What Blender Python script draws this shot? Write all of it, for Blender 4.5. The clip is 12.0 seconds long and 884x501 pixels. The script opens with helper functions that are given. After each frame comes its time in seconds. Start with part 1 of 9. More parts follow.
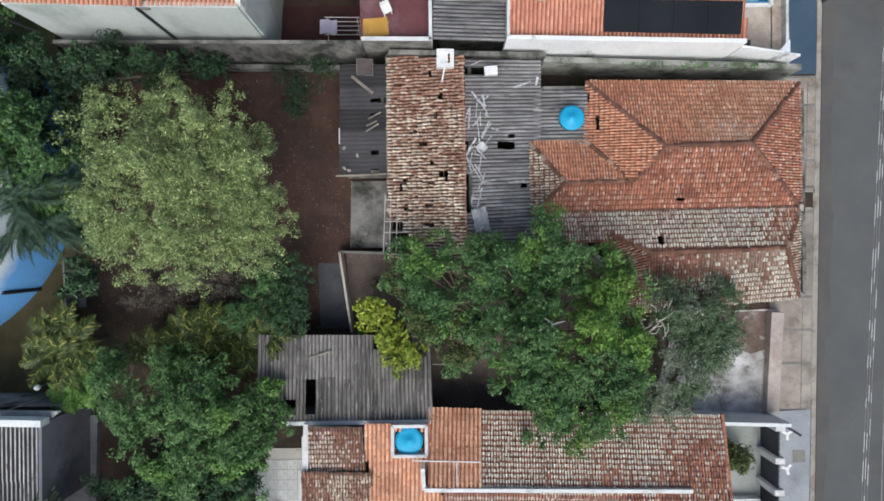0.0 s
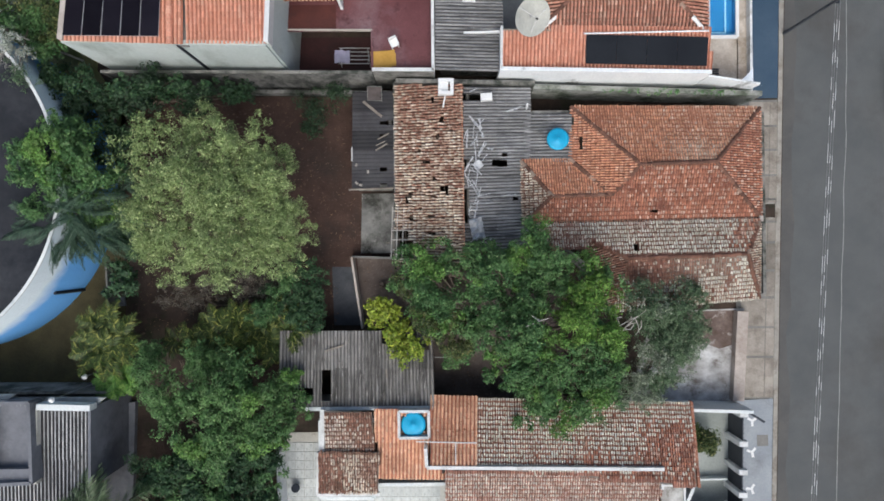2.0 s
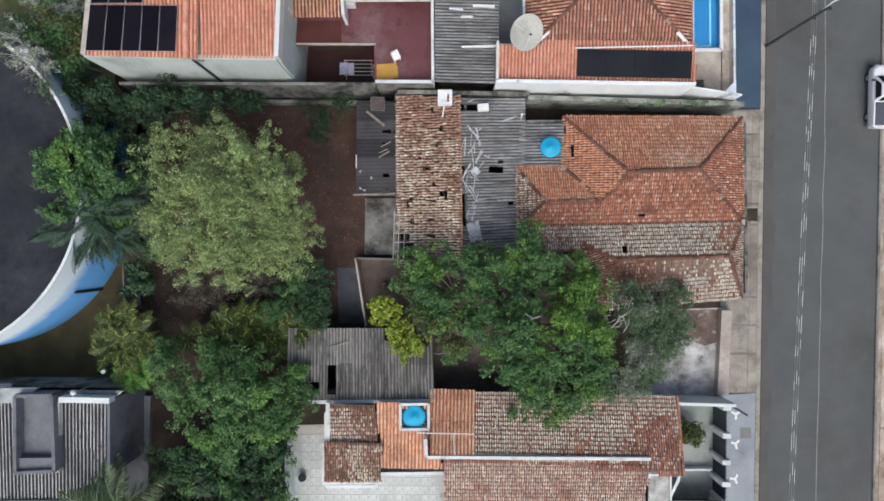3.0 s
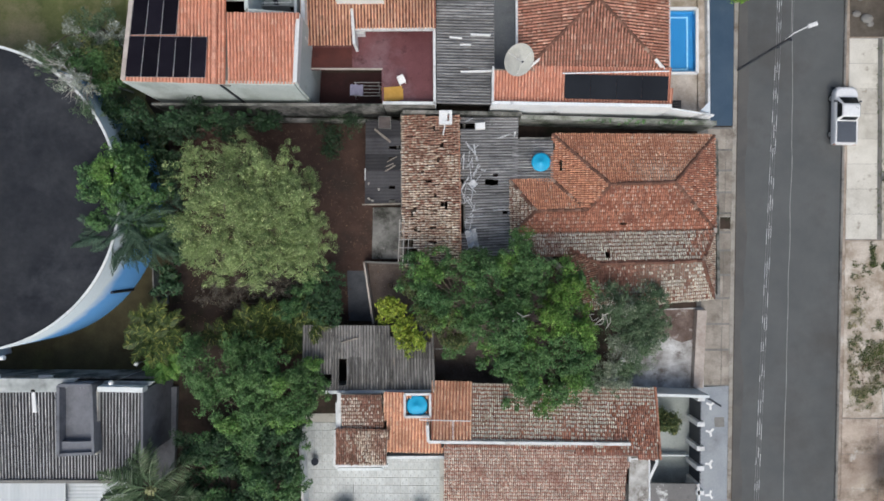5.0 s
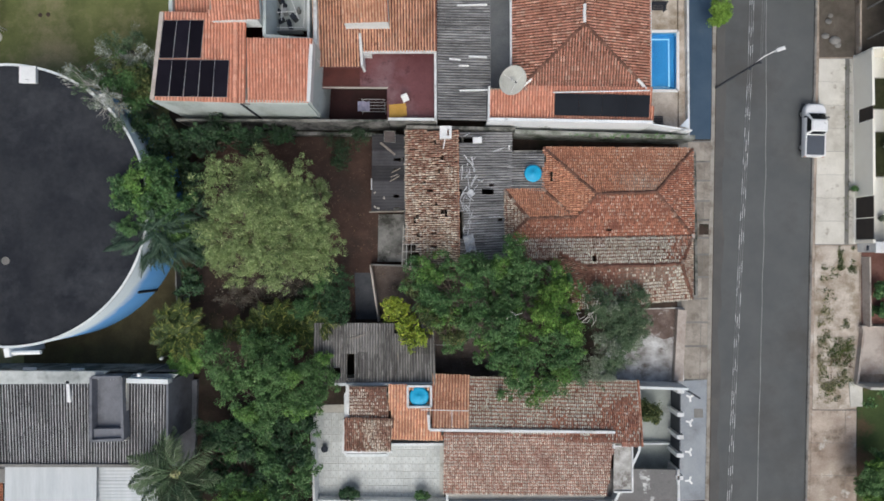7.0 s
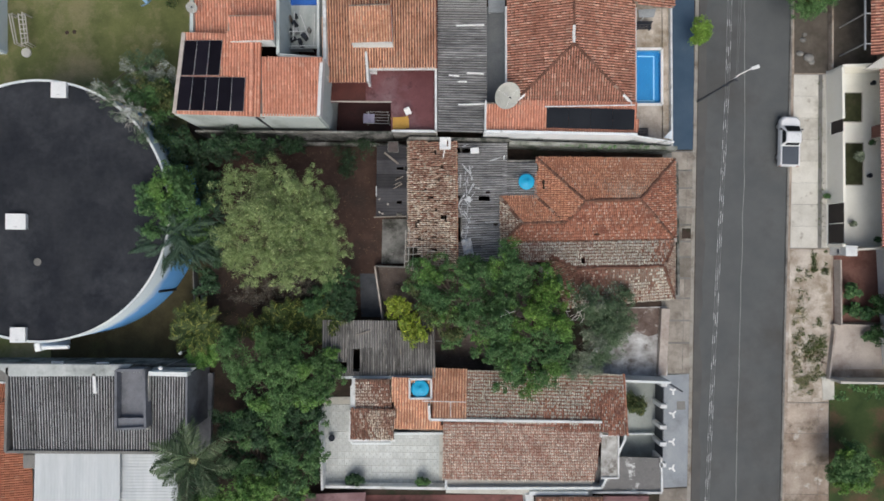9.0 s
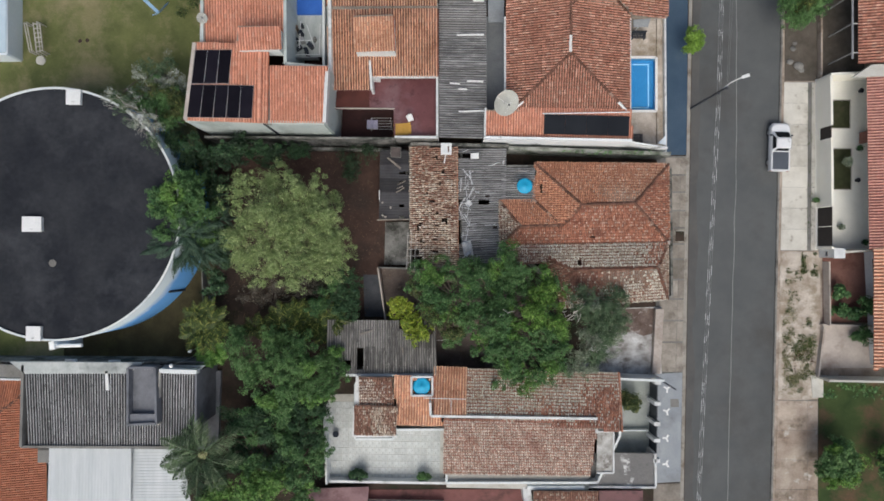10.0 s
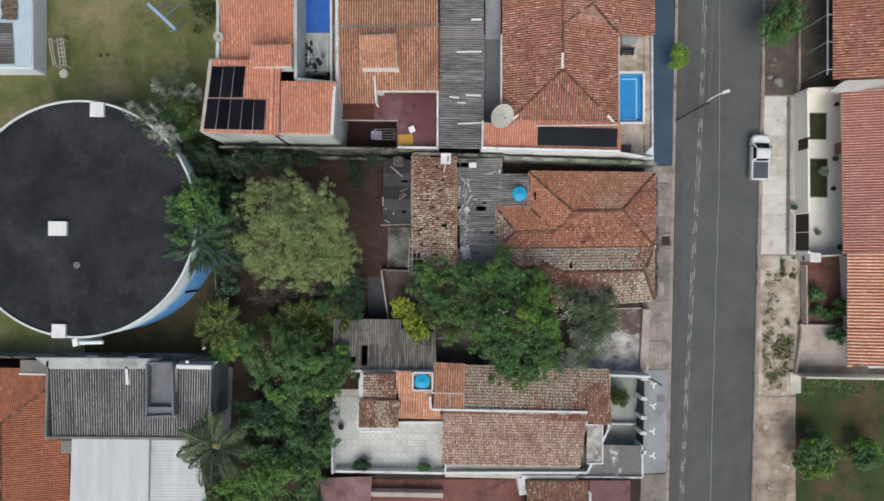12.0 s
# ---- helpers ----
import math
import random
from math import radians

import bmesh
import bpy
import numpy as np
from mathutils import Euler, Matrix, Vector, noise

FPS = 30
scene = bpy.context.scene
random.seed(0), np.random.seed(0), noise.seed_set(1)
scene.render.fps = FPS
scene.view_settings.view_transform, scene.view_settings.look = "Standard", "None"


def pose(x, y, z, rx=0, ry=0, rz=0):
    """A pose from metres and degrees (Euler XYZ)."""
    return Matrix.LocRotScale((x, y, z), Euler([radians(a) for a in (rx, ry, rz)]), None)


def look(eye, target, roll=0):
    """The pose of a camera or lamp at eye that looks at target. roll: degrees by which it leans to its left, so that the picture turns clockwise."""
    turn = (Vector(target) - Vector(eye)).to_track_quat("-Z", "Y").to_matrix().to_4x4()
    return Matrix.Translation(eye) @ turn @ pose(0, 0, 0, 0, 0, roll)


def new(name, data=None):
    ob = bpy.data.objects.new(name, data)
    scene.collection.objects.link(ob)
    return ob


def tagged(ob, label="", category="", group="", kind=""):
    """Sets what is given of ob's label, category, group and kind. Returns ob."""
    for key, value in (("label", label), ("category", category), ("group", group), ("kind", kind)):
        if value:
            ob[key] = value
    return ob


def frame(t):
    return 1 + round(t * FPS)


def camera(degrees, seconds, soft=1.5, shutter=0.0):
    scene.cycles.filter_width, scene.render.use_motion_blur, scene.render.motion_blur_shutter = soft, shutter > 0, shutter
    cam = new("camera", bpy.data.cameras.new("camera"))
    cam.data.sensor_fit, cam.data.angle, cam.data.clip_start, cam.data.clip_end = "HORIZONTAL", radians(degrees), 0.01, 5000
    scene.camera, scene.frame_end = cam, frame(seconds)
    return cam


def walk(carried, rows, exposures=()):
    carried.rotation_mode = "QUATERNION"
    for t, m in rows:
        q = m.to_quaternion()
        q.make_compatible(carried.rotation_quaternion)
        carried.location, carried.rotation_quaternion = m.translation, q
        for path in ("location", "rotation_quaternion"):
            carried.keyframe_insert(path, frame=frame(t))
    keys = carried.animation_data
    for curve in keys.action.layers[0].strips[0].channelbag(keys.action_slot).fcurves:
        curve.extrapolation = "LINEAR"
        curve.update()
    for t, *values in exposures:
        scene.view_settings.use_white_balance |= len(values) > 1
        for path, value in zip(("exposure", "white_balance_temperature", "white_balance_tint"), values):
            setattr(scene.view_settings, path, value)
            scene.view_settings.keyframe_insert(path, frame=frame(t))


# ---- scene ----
cam = camera(74.0, 12.0, soft=1.7)
ROWS = [
    (0.0, 0.000, 0.000, 34.741, -0.405, -0.299, -0.000),
    (0.5, -0.021, 0.111, 35.734, -0.357, -0.246, 0.041),
    (1.0, -0.022, 0.206, 36.743, -0.326, -0.223, 0.056),
    (1.5, -0.022, 0.258, 37.810, -0.321, -0.184, 0.071),
    (2.0, 0.010, 0.298, 38.855, -0.291, -0.164, 0.082),
    (2.5, 0.054, 0.330, 39.897, -0.249, -0.140, 0.104),
    (3.0, 0.086, 0.376, 40.943, -0.216, -0.116, 0.129),
    (5.0, 0.108, 0.632, 44.951, -0.071, -0.013, 0.248),
    (5.5, 0.115, 0.687, 45.897, -0.034, 0.014, 0.271),
    (6.0, 0.135, 0.743, 46.819, -0.006, 0.033, 0.292),
    (6.5, 0.157, 0.799, 47.763, 0.011, 0.057, 0.305),
    (7.0, 0.169, 0.851, 48.677, 0.035, 0.080, 0.323),
    (9.0, 0.199, 0.991, 52.113, 0.121, 0.079, 0.432),
    (9.5, 0.181, 1.028, 52.938, 0.175, 0.111, 0.463),
    (10.0, 0.161, 1.073, 53.766, 0.216, 0.128, 0.498),
    (10.5, 0.153, 1.123, 54.600, 0.242, 0.110, 0.528),
    (11.0, 0.157, 1.175, 55.417, 0.267, 0.097, 0.568),
    (11.5, 0.159, 1.220, 56.222, 0.308, 0.096, 0.598),
    (12.0, 0.151, 1.261, 57.016, 0.345, 0.083, 0.630),
]
EXPOSURES = [(0.0, 0.09, 6150, 7), (6.0, -0.09, 6220, 7), (12.0, -0.18, 6400, 7)]
walk(cam, [(t, pose(*row)) for t, *row in ROWS], EXPOSURES)
# ---- world and light ----
world = bpy.data.worlds.new("sky")
scene.world = world
world.use_nodes = True
SUN_EL, SUN_AZ = 54.0, 178.0
_n = world.node_tree.nodes
_sky = _n.new("ShaderNodeTexSky")
_sky.sky_type, _sky.sun_disc = "NISHITA", False
_sky.sun_elevation, _sky.sun_rotation = radians(SUN_EL), radians(SUN_AZ)
_sky.dust_density, _sky.air_density, _sky.ozone_density = 5.0, 1.0, 0.6
_n["Background"].inputs["Strength"].default_value = 0.112
world.node_tree.links.new(_sky.outputs[0], _n["Background"].inputs["Color"])
_sun = bpy.data.lights.new("sun", "SUN")
_sun.energy, _sun.angle, _sun.color = 1.85, radians(52), (1.0, 0.985, 0.96)
sun = new("sun", _sun)
_a, _e = radians(SUN_AZ), radians(SUN_EL)
sun.matrix_world = look((math.sin(_a) * math.cos(_e) * 80, math.cos(_a) * math.cos(_e) * 80, math.sin(_e) * 80), (0, 0, 0))

# ---- materials ----


def surf(name, c1, c2, scale=1.5, rough=0.85, stain=None, stain_scale=0.25, stain_at=(0.5, 0.65), vary=0.0, rand="", metal=0.0, bump=0.3, fine=14.0, stretch=(1, 1, 1), alt=None, spec=0.35, spread=(0.55, 1.5), grain=0.45, specks=()):
    """Two-tone surface with grain, large stains and relief. rand: 'island', 'object' or 'tile' (both) varies piece by piece, towards alt.
    specks: growths and wear as (colour, scale, from, to), laid over one another."""
    m = bpy.data.materials.new(name)
    m.use_nodes = True
    nt = m.node_tree
    N, L = nt.nodes, nt.links
    bsdf = N["Principled BSDF"]
    bsdf.inputs["Roughness"].default_value = rough
    bsdf.inputs["Metallic"].default_value = metal
    if "Specular IOR Level" in bsdf.inputs:
        bsdf.inputs["Specular IOR Level"].default_value = spec
    co = N.new("ShaderNodeTexCoord")
    mp = N.new("ShaderNodeMapping")
    mp.inputs["Scale"].default_value = stretch
    L.new(co.outputs["Object"], mp.inputs["Vector"])

    def tex(s, detail=5.0, rgh=0.6):
        t = N.new("ShaderNodeTexNoise")
        t.inputs["Scale"].default_value, t.inputs["Detail"].default_value, t.inputs["Roughness"].default_value = s, detail, rgh
        L.new(mp.outputs[0], t.inputs["Vector"])
        return t.outputs["Fac"]

    def ramp(src, a, b):
        r = N.new("ShaderNodeMapRange")
        r.inputs["From Min"].default_value, r.inputs["From Max"].default_value = a, b
        L.new(src, r.inputs["Value"])
        return r.outputs["Result"]

    def mix(fac, a, b):
        x = N.new("ShaderNodeMix")
        x.data_type = "RGBA"
        if isinstance(fac, float):
            x.inputs[0].default_value = fac
        else:
            L.new(fac, x.inputs[0])
        for sock, v in ((x.inputs[6], a), (x.inputs[7], b)):
            if isinstance(v, tuple):
                sock.default_value = (*v, 1)
            else:
                L.new(v, sock)
        return x.outputs[2]

    col = mix(ramp(tex(scale), 0.32, 0.68), c1, c2)
    if rand:
        if rand == "island":
            g = N.new("ShaderNodeNewGeometry")
            src = g.outputs["Random Per Island"]
        elif rand == "tile":
            g, o = N.new("ShaderNodeNewGeometry"), N.new("ShaderNodeObjectInfo")
            both, turn = N.new("ShaderNodeMath"), N.new("ShaderNodeMath")
            both.operation, turn.operation = "ADD", "FRACT"
            L.new(g.outputs["Random Per Island"], both.inputs[0])
            L.new(o.outputs["Random"], both.inputs[1])
            L.new(both.outputs[0], turn.inputs[0])
            src = turn.outputs[0]
        else:
            g = N.new("ShaderNodeObjectInfo")
            src = g.outputs["Random"]
        if alt:
            col = mix(ramp(src, 1 - vary, 1.0), col, alt)
        hs = N.new("ShaderNodeHueSaturation")
        L.new(col, hs.inputs["Color"])
        mul = N.new("ShaderNodeMath")
        mul.operation = "MULTIPLY"
        mul.inputs[1].default_value = 7.31
        L.new(src, mul.inputs[0])
        fr = N.new("ShaderNodeMath")
        fr.operation = "FRACT"
        L.new(mul.outputs[0], fr.inputs[0])
        rr = N.new("ShaderNodeMapRange")
        rr.inputs["To Min"].default_value, rr.inputs["To Max"].default_value = spread
        L.new(fr.outputs[0], rr.inputs["Value"])
        L.new(rr.outputs["Result"], hs.inputs["Value"])
        col = hs.outputs["Color"]
    if stain:
        col = mix(ramp(tex(stain_scale, 7.0, 0.7), *stain_at), col, stain)
    for speck, s_scale, s_from, s_to in specks:
        col = mix(ramp(tex(s_scale, 4.0, 0.65), s_from, s_to), col, speck)
    fineness = ramp(tex(fine, 3.0), 0.2, 0.8)
    v = N.new("ShaderNodeMix")
    v.data_type, v.blend_type = "RGBA", "MULTIPLY"
    v.inputs[0].default_value = grain
    L.new(col, v.inputs[6])
    g2 = N.new("ShaderNodeMapRange")
    g2.inputs["To Min"].default_value, g2.inputs["To Max"].default_value = 0.6, 1.25
    L.new(fineness, g2.inputs["Value"])
    L.new(g2.outputs["Result"], v.inputs[7])
    L.new(v.outputs[2], bsdf.inputs["Base Color"])
    if bump:
        b = N.new("ShaderNodeBump")
        b.inputs["Strength"].default_value, b.inputs["Distance"].default_value = bump, 0.02
        L.new(fineness, b.inputs["Height"])
        L.new(b.outputs[0], bsdf.inputs["Normal"])
    return m


M_GRASS = surf("lawn_grass", (0.095, 0.113, 0.037), (0.16, 0.17, 0.062), 0.5, 0.95, (0.28, 0.235, 0.135), 0.13, (0.48, 0.66), fine=7, specks=[((0.215, 0.195, 0.095), 0.45, 0.54, 0.70)])
M_LAND = surf("land", (0.07, 0.08, 0.03), (0.12, 0.10, 0.055), 0.2, 0.95, fine=4)
M_DIRT = surf("red_earth", (0.05, 0.029, 0.022), (0.088, 0.052, 0.04), 0.8, 0.95, (0.045, 0.032, 0.026), 0.3, fine=10, bump=0.8, specks=[((0.15, 0.105, 0.085), 6.0, 0.60, 0.70)])
M_DUSTY = surf("dusty_grey_brown_earth", (0.10, 0.078, 0.066), (0.17, 0.135, 0.118), 0.8, 0.95, (0.07, 0.052, 0.043), 0.3, fine=10, bump=0.8, specks=[((0.24, 0.20, 0.175), 6.0, 0.60, 0.70)])
M_WORN = surf("worn_turf_painted_shade", (0.038, 0.032, 0.014), (0.075, 0.062, 0.028), 0.6, 0.95, (0.09, 0.085, 0.03), 0.25, (0.52, 0.7), fine=7, bump=0.6)
M_DARKSOIL = surf("dark_soil", (0.035, 0.026, 0.02), (0.075, 0.05, 0.038), 0.9, 0.95, (0.03, 0.035, 0.018), 0.4, fine=8, bump=0.8)
M_ASPHALT = surf("asphalt", (0.097, 0.102, 0.103), (0.122, 0.126, 0.126), 0.35, 0.9, (0.084, 0.081, 0.077), 0.09, (0.5, 0.7), fine=30, bump=0.2, grain=0.25)
M_CONC = surf("pavement_concrete", (0.241, 0.213, 0.179), (0.37, 0.33, 0.286), 0.9, 0.9, (0.13, 0.11, 0.09), 0.6, (0.48, 0.72), rand="object", fine=9, spread=(0.75, 1.25))
M_KERBOLD = surf("grey_worn_kerb_concrete", (0.20, 0.19, 0.175), (0.32, 0.305, 0.28), 0.9, 0.9, (0.10, 0.09, 0.08), 0.6, (0.5, 0.68), fine=12)
M_SEAM = surf("pale_sealed_seam", (0.25, 0.25, 0.245), (0.38, 0.38, 0.37), 1.0, 0.8, fine=14)
M_DARKPOLE = surf("dark_weathered_pole", (0.05, 0.055, 0.065), (0.09, 0.095, 0.105), 1.0, 0.8, fine=10)
M_SLATEWALL = surf("dark_blue_grey_render", (0.138, 0.144, 0.162), (0.21, 0.216, 0.238), 0.5, 0.9, (0.096, 0.0984, 0.108), 0.4, (0.5, 0.7), fine=6, grain=0.25)
M_DECK = surf("grey_green_wet_concrete", (0.42, 0.46, 0.44), (0.56, 0.58, 0.555), 0.7, 0.6, (0.33, 0.36, 0.345), 0.4, (0.5, 0.7), fine=8, stretch=(3, 0.5, 1))
M_GARAGE = surf("grey_slab_with_pale_stains", (0.16, 0.155, 0.15), (0.24, 0.232, 0.225), 0.9, 0.9, (0.13, 0.125, 0.12), 0.45, (0.5, 0.7), fine=8, specks=[((0.62, 0.62, 0.60), 0.9, 0.58, 0.66)])
M_KERB = surf("kerb_concrete", (0.30, 0.28, 0.25), (0.42, 0.39, 0.34), 0.8, 0.9, (0.18, 0.15, 0.12), 0.6, fine=14)
M_BLUEPAVE = surf("blue_painted_paving", (0.042, 0.078, 0.125), (0.066, 0.105, 0.155), 0.4, 0.7, (0.10, 0.12, 0.14), 0.4, (0.58, 0.8), fine=14)
M_PALEBLUE = surf("pale_blue_paving", (0.28, 0.305, 0.335), (0.37, 0.39, 0.41), 0.5, 0.8, (0.20, 0.21, 0.22), 0.35, (0.5, 0.75), fine=10)
M_SAND = surf("sandy_dirt", (0.40, 0.33, 0.265), (0.66, 0.595, 0.52), 0.7, 0.95, (0.24, 0.185, 0.12), 0.4, (0.47, 0.66), fine=8, bump=0.5)
M_BROWNCONC = surf("brown_worn_concrete", (0.29, 0.225, 0.175), (0.50, 0.425, 0.355), 0.55, 0.9, (0.17, 0.13, 0.09), 0.45, (0.50, 0.67), fine=8, specks=[((0.56, 0.52, 0.47), 0.7, 0.60, 0.70)])
M_PALECONC = surf("pale_concrete", (0.50, 0.48, 0.43), (0.64, 0.62, 0.565), 0.6, 0.85, (0.41, 0.38, 0.33), 0.3, (0.52, 0.72), fine=12, specks=[((0.36, 0.33, 0.28), 0.8, 0.60, 0.70)])
M_GREYCONC = surf("grey_concrete", (0.19, 0.185, 0.175), (0.28, 0.27, 0.25), 0.9, 0.9, (0.10, 0.095, 0.085), 0.45, (0.48, 0.7), fine=10)
M_WHITEWALL = surf("white_render", (0.66, 0.70, 0.70), (0.78, 0.80, 0.79), 0.5, 0.8, (0.34, 0.36, 0.35), 0.35, (0.55, 0.75), fine=9)
M_STAINWALL = surf("mould_stained_white_render", (0.78, 0.80, 0.81), (0.88, 0.89, 0.89), 0.6, 0.85, (0.16, 0.165, 0.16), 0.5, (0.56, 0.69), fine=7, stretch=(1, 1, 0.6), grain=0.25)
M_OLDWALL = surf("mossy_old_wall", (0.20, 0.19, 0.17), (0.33, 0.32, 0.30), 0.8, 0.95, (0.05, 0.055, 0.045), 0.6, (0.42, 0.6), fine=8)
M_MOSSWALL = surf("grey_green_mossy_render", (0.24, 0.245, 0.22), (0.38, 0.385, 0.355), 0.9, 0.95, (0.085, 0.10, 0.07), 0.7, (0.46, 0.62), fine=8)
M_BLACKWALL = surf("mould_blackened_render", (0.20, 0.19, 0.175), (0.36, 0.35, 0.33), 0.8, 0.95, (0.045, 0.047, 0.043), 0.45, (0.40, 0.58), fine=8, stretch=(1, 1, 0.6))
M_CREAM = surf("cream_render", (0.87, 0.84, 0.74), (0.92, 0.89, 0.80), 0.5, 0.75, (0.78, 0.74, 0.64), 0.3, (0.62, 0.85), fine=10, grain=0.12)
M_GREENWALL = surf("pale_green_render", (0.497, 0.557, 0.538), (0.589, 0.635, 0.616), 0.4, 0.8, (0.30, 0.345, 0.315), 0.28, (0.50, 0.72), fine=8, stretch=(1, 1, 0.5), grain=0.25)
M_PLINTH = surf("white_trim", (0.64, 0.65, 0.65), (0.80, 0.80, 0.79), 0.9, 0.7, (0.38, 0.37, 0.35), 0.8, (0.52, 0.72), fine=12)
M_STAINEDSLAB = surf("patchy_stained_white_slab", (0.27, 0.25, 0.225), (0.60, 0.595, 0.57), 1.3, 0.9, (0.15, 0.13, 0.11), 0.9, (0.50, 0.62), fine=6)
M_MULCH = surf("grey_brown_mulch", (0.085, 0.07, 0.056), (0.14, 0.12, 0.098), 0.9, 0.95, (0.06, 0.055, 0.04), 0.5, (0.5, 0.7), fine=8, bump=0.6)
M_KIOSK = surf("light_blue_painted_slab", (0.46, 0.58, 0.66), (0.56, 0.66, 0.73), 0.6, 0.7, (0.36, 0.47, 0.56), 0.4, (0.55, 0.75), fine=8, grain=0.25)
M_REDFLOOR = surf("red_oxide_floor", (0.115, 0.04, 0.043), (0.18, 0.072, 0.075), 0.35, 0.45, (0.23, 0.145, 0.155), 0.2, (0.52, 0.72), fine=10, specks=[((0.07, 0.024, 0.027), 0.9, 0.55, 0.70)])
M_DARKRED = surf("dark_red_floor", (0.075, 0.022, 0.018), (0.12, 0.036, 0.028), 0.5, 0.7, (0.05, 0.02, 0.018), 0.3, fine=10)
M_YARDRED = surf("dusty_red_yard_tile", (0.15, 0.055, 0.05), (0.22, 0.09, 0.08), 0.5, 0.7, (0.09, 0.038, 0.034), 0.4, fine=10)
M_DUSTYMAROON = surf("dusty_maroon_paint", (0.19, 0.105, 0.108), (0.30, 0.19, 0.195), 0.6, 0.8, (0.13, 0.06, 0.062), 0.5, (0.5, 0.68), fine=9)
M_SUNKEN = surf("very_dark_maroon_floor", (0.035, 0.012, 0.012), (0.06, 0.02, 0.02), 0.5, 0.7, (0.03, 0.014, 0.014), 0.3, fine=8)
M_TILE_ORANGE = surf("orange_clay_tile", (0.62, 0.275, 0.155), (0.75, 0.40, 0.245), 1.6, 0.85, (0.37, 0.15, 0.09), 0.45, (0.54, 0.70), 0.2, "tile", fine=12, alt=(0.68, 0.47, 0.35), spread=(0.78, 1.22), specks=[((0.33, 0.14, 0.085), 4.0, 0.53, 0.66), ((0.76, 0.56, 0.42), 9.0, 0.60, 0.68)])
M_TILE_RED = surf("dark_red_clay_tile", (0.42, 0.165, 0.10), (0.57, 0.27, 0.175), 1.4, 0.88, (0.22, 0.09, 0.062), 0.5, (0.50, 0.68), 0.40, "tile", fine=12, alt=(0.68, 0.53, 0.42), spread=(0.70, 1.28), specks=[((0.19, 0.085, 0.06), 3.5, 0.54, 0.66), ((0.72, 0.58, 0.46), 8.0, 0.60, 0.67)])
M_TILE_LICHEN = surf("lichen_covered_clay_tile", (0.57, 0.50, 0.39), (0.76, 0.74, 0.62), 1.3, 0.92, (0.42, 0.215, 0.165), 0.28, (0.61, 0.70), 0.4, "tile", fine=12, alt=(0.74, 0.72, 0.64), spread=(0.75, 1.22), specks=[((0.40, 0.20, 0.15), 2.2, 0.63, 0.70), ((0.22, 0.13, 0.10), 7.0, 0.59, 0.66)])
M_TILE_SOUTH = surf("lichen_and_red_patched_clay_tile", (0.56, 0.40, 0.31), (0.76, 0.70, 0.60), 1.5, 0.92, (0.40, 0.20, 0.155), 0.5, (0.53, 0.68), 0.40, "tile", fine=12, alt=(0.74, 0.70, 0.60), spread=(0.66, 1.25), specks=[((0.36, 0.165, 0.125), 3.4, 0.60, 0.68), ((0.17, 0.10, 0.075), 8.0, 0.59, 0.66)])
M_TILE_MOTTLED = surf("mottled_old_clay_tile", (0.46, 0.33, 0.245), (0.70, 0.61, 0.48), 1.4, 0.92, (0.33, 0.18, 0.13), 0.5, (0.54, 0.66), 0.42, "tile", fine=12, alt=(0.76, 0.70, 0.59), spread=(0.62, 1.26), specks=[((0.74, 0.68, 0.56), 1.2, 0.56, 0.66), ((0.30, 0.155, 0.11), 1.7, 0.55, 0.64), ((0.26, 0.135, 0.10), 3.4, 0.56, 0.64), ((0.80, 0.75, 0.64), 6.0, 0.61, 0.67)])
M_TILE_BROWN = surf("brown_red_clay_tile", (0.456, 0.191, 0.13), (0.605, 0.321, 0.237), 1.2, 0.85, (0.33, 0.135, 0.09), 0.3, (0.50, 0.72), 0.22, "tile", fine=10, alt=(0.70, 0.45, 0.345), spread=(0.72, 1.28), specks=[((0.20, 0.085, 0.062), 4.5, 0.57, 0.68), ((0.76, 0.54, 0.42), 7.0, 0.60, 0.68)])
M_TILE_ROSE = surf("rose_red_clay_tile", (0.62, 0.315, 0.26), (0.71, 0.40, 0.335), 0.6, 0.85, (0.50, 0.245, 0.20), 0.25, (0.55, 0.75), 0.25, "tile", fine=8, alt=(0.68, 0.37, 0.30), spread=(0.88, 1.12), specks=[((0.42, 0.19, 0.155), 3.0, 0.60, 0.72)])
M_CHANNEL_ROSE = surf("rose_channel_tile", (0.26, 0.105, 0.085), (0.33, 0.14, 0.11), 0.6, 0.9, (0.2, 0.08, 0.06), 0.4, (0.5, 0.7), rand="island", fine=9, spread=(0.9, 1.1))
M_TILE_NEW = surf("new_orange_clay_tile", (0.66, 0.30, 0.20), (0.78, 0.40, 0.285), 0.9, 0.8, (0.58, 0.27, 0.18), 0.3, (0.55, 0.75), 0.2, "tile", fine=10, alt=(0.76, 0.44, 0.32), spread=(0.86, 1.14), specks=[((0.46, 0.20, 0.135), 3.5, 0.60, 0.74), ((0.82, 0.54, 0.42), 6.0, 0.62, 0.72)])
M_TILE_DEEP = surf("deep_orange_clay_tile", (0.46, 0.18, 0.10), (0.56, 0.245, 0.145), 0.8, 0.85, (0.34, 0.13, 0.08), 0.4, (0.52, 0.72), 0.2, "tile", fine=10, alt=(0.58, 0.30, 0.19), spread=(0.82, 1.18), specks=[((0.26, 0.11, 0.07), 3.5, 0.58, 0.70)])
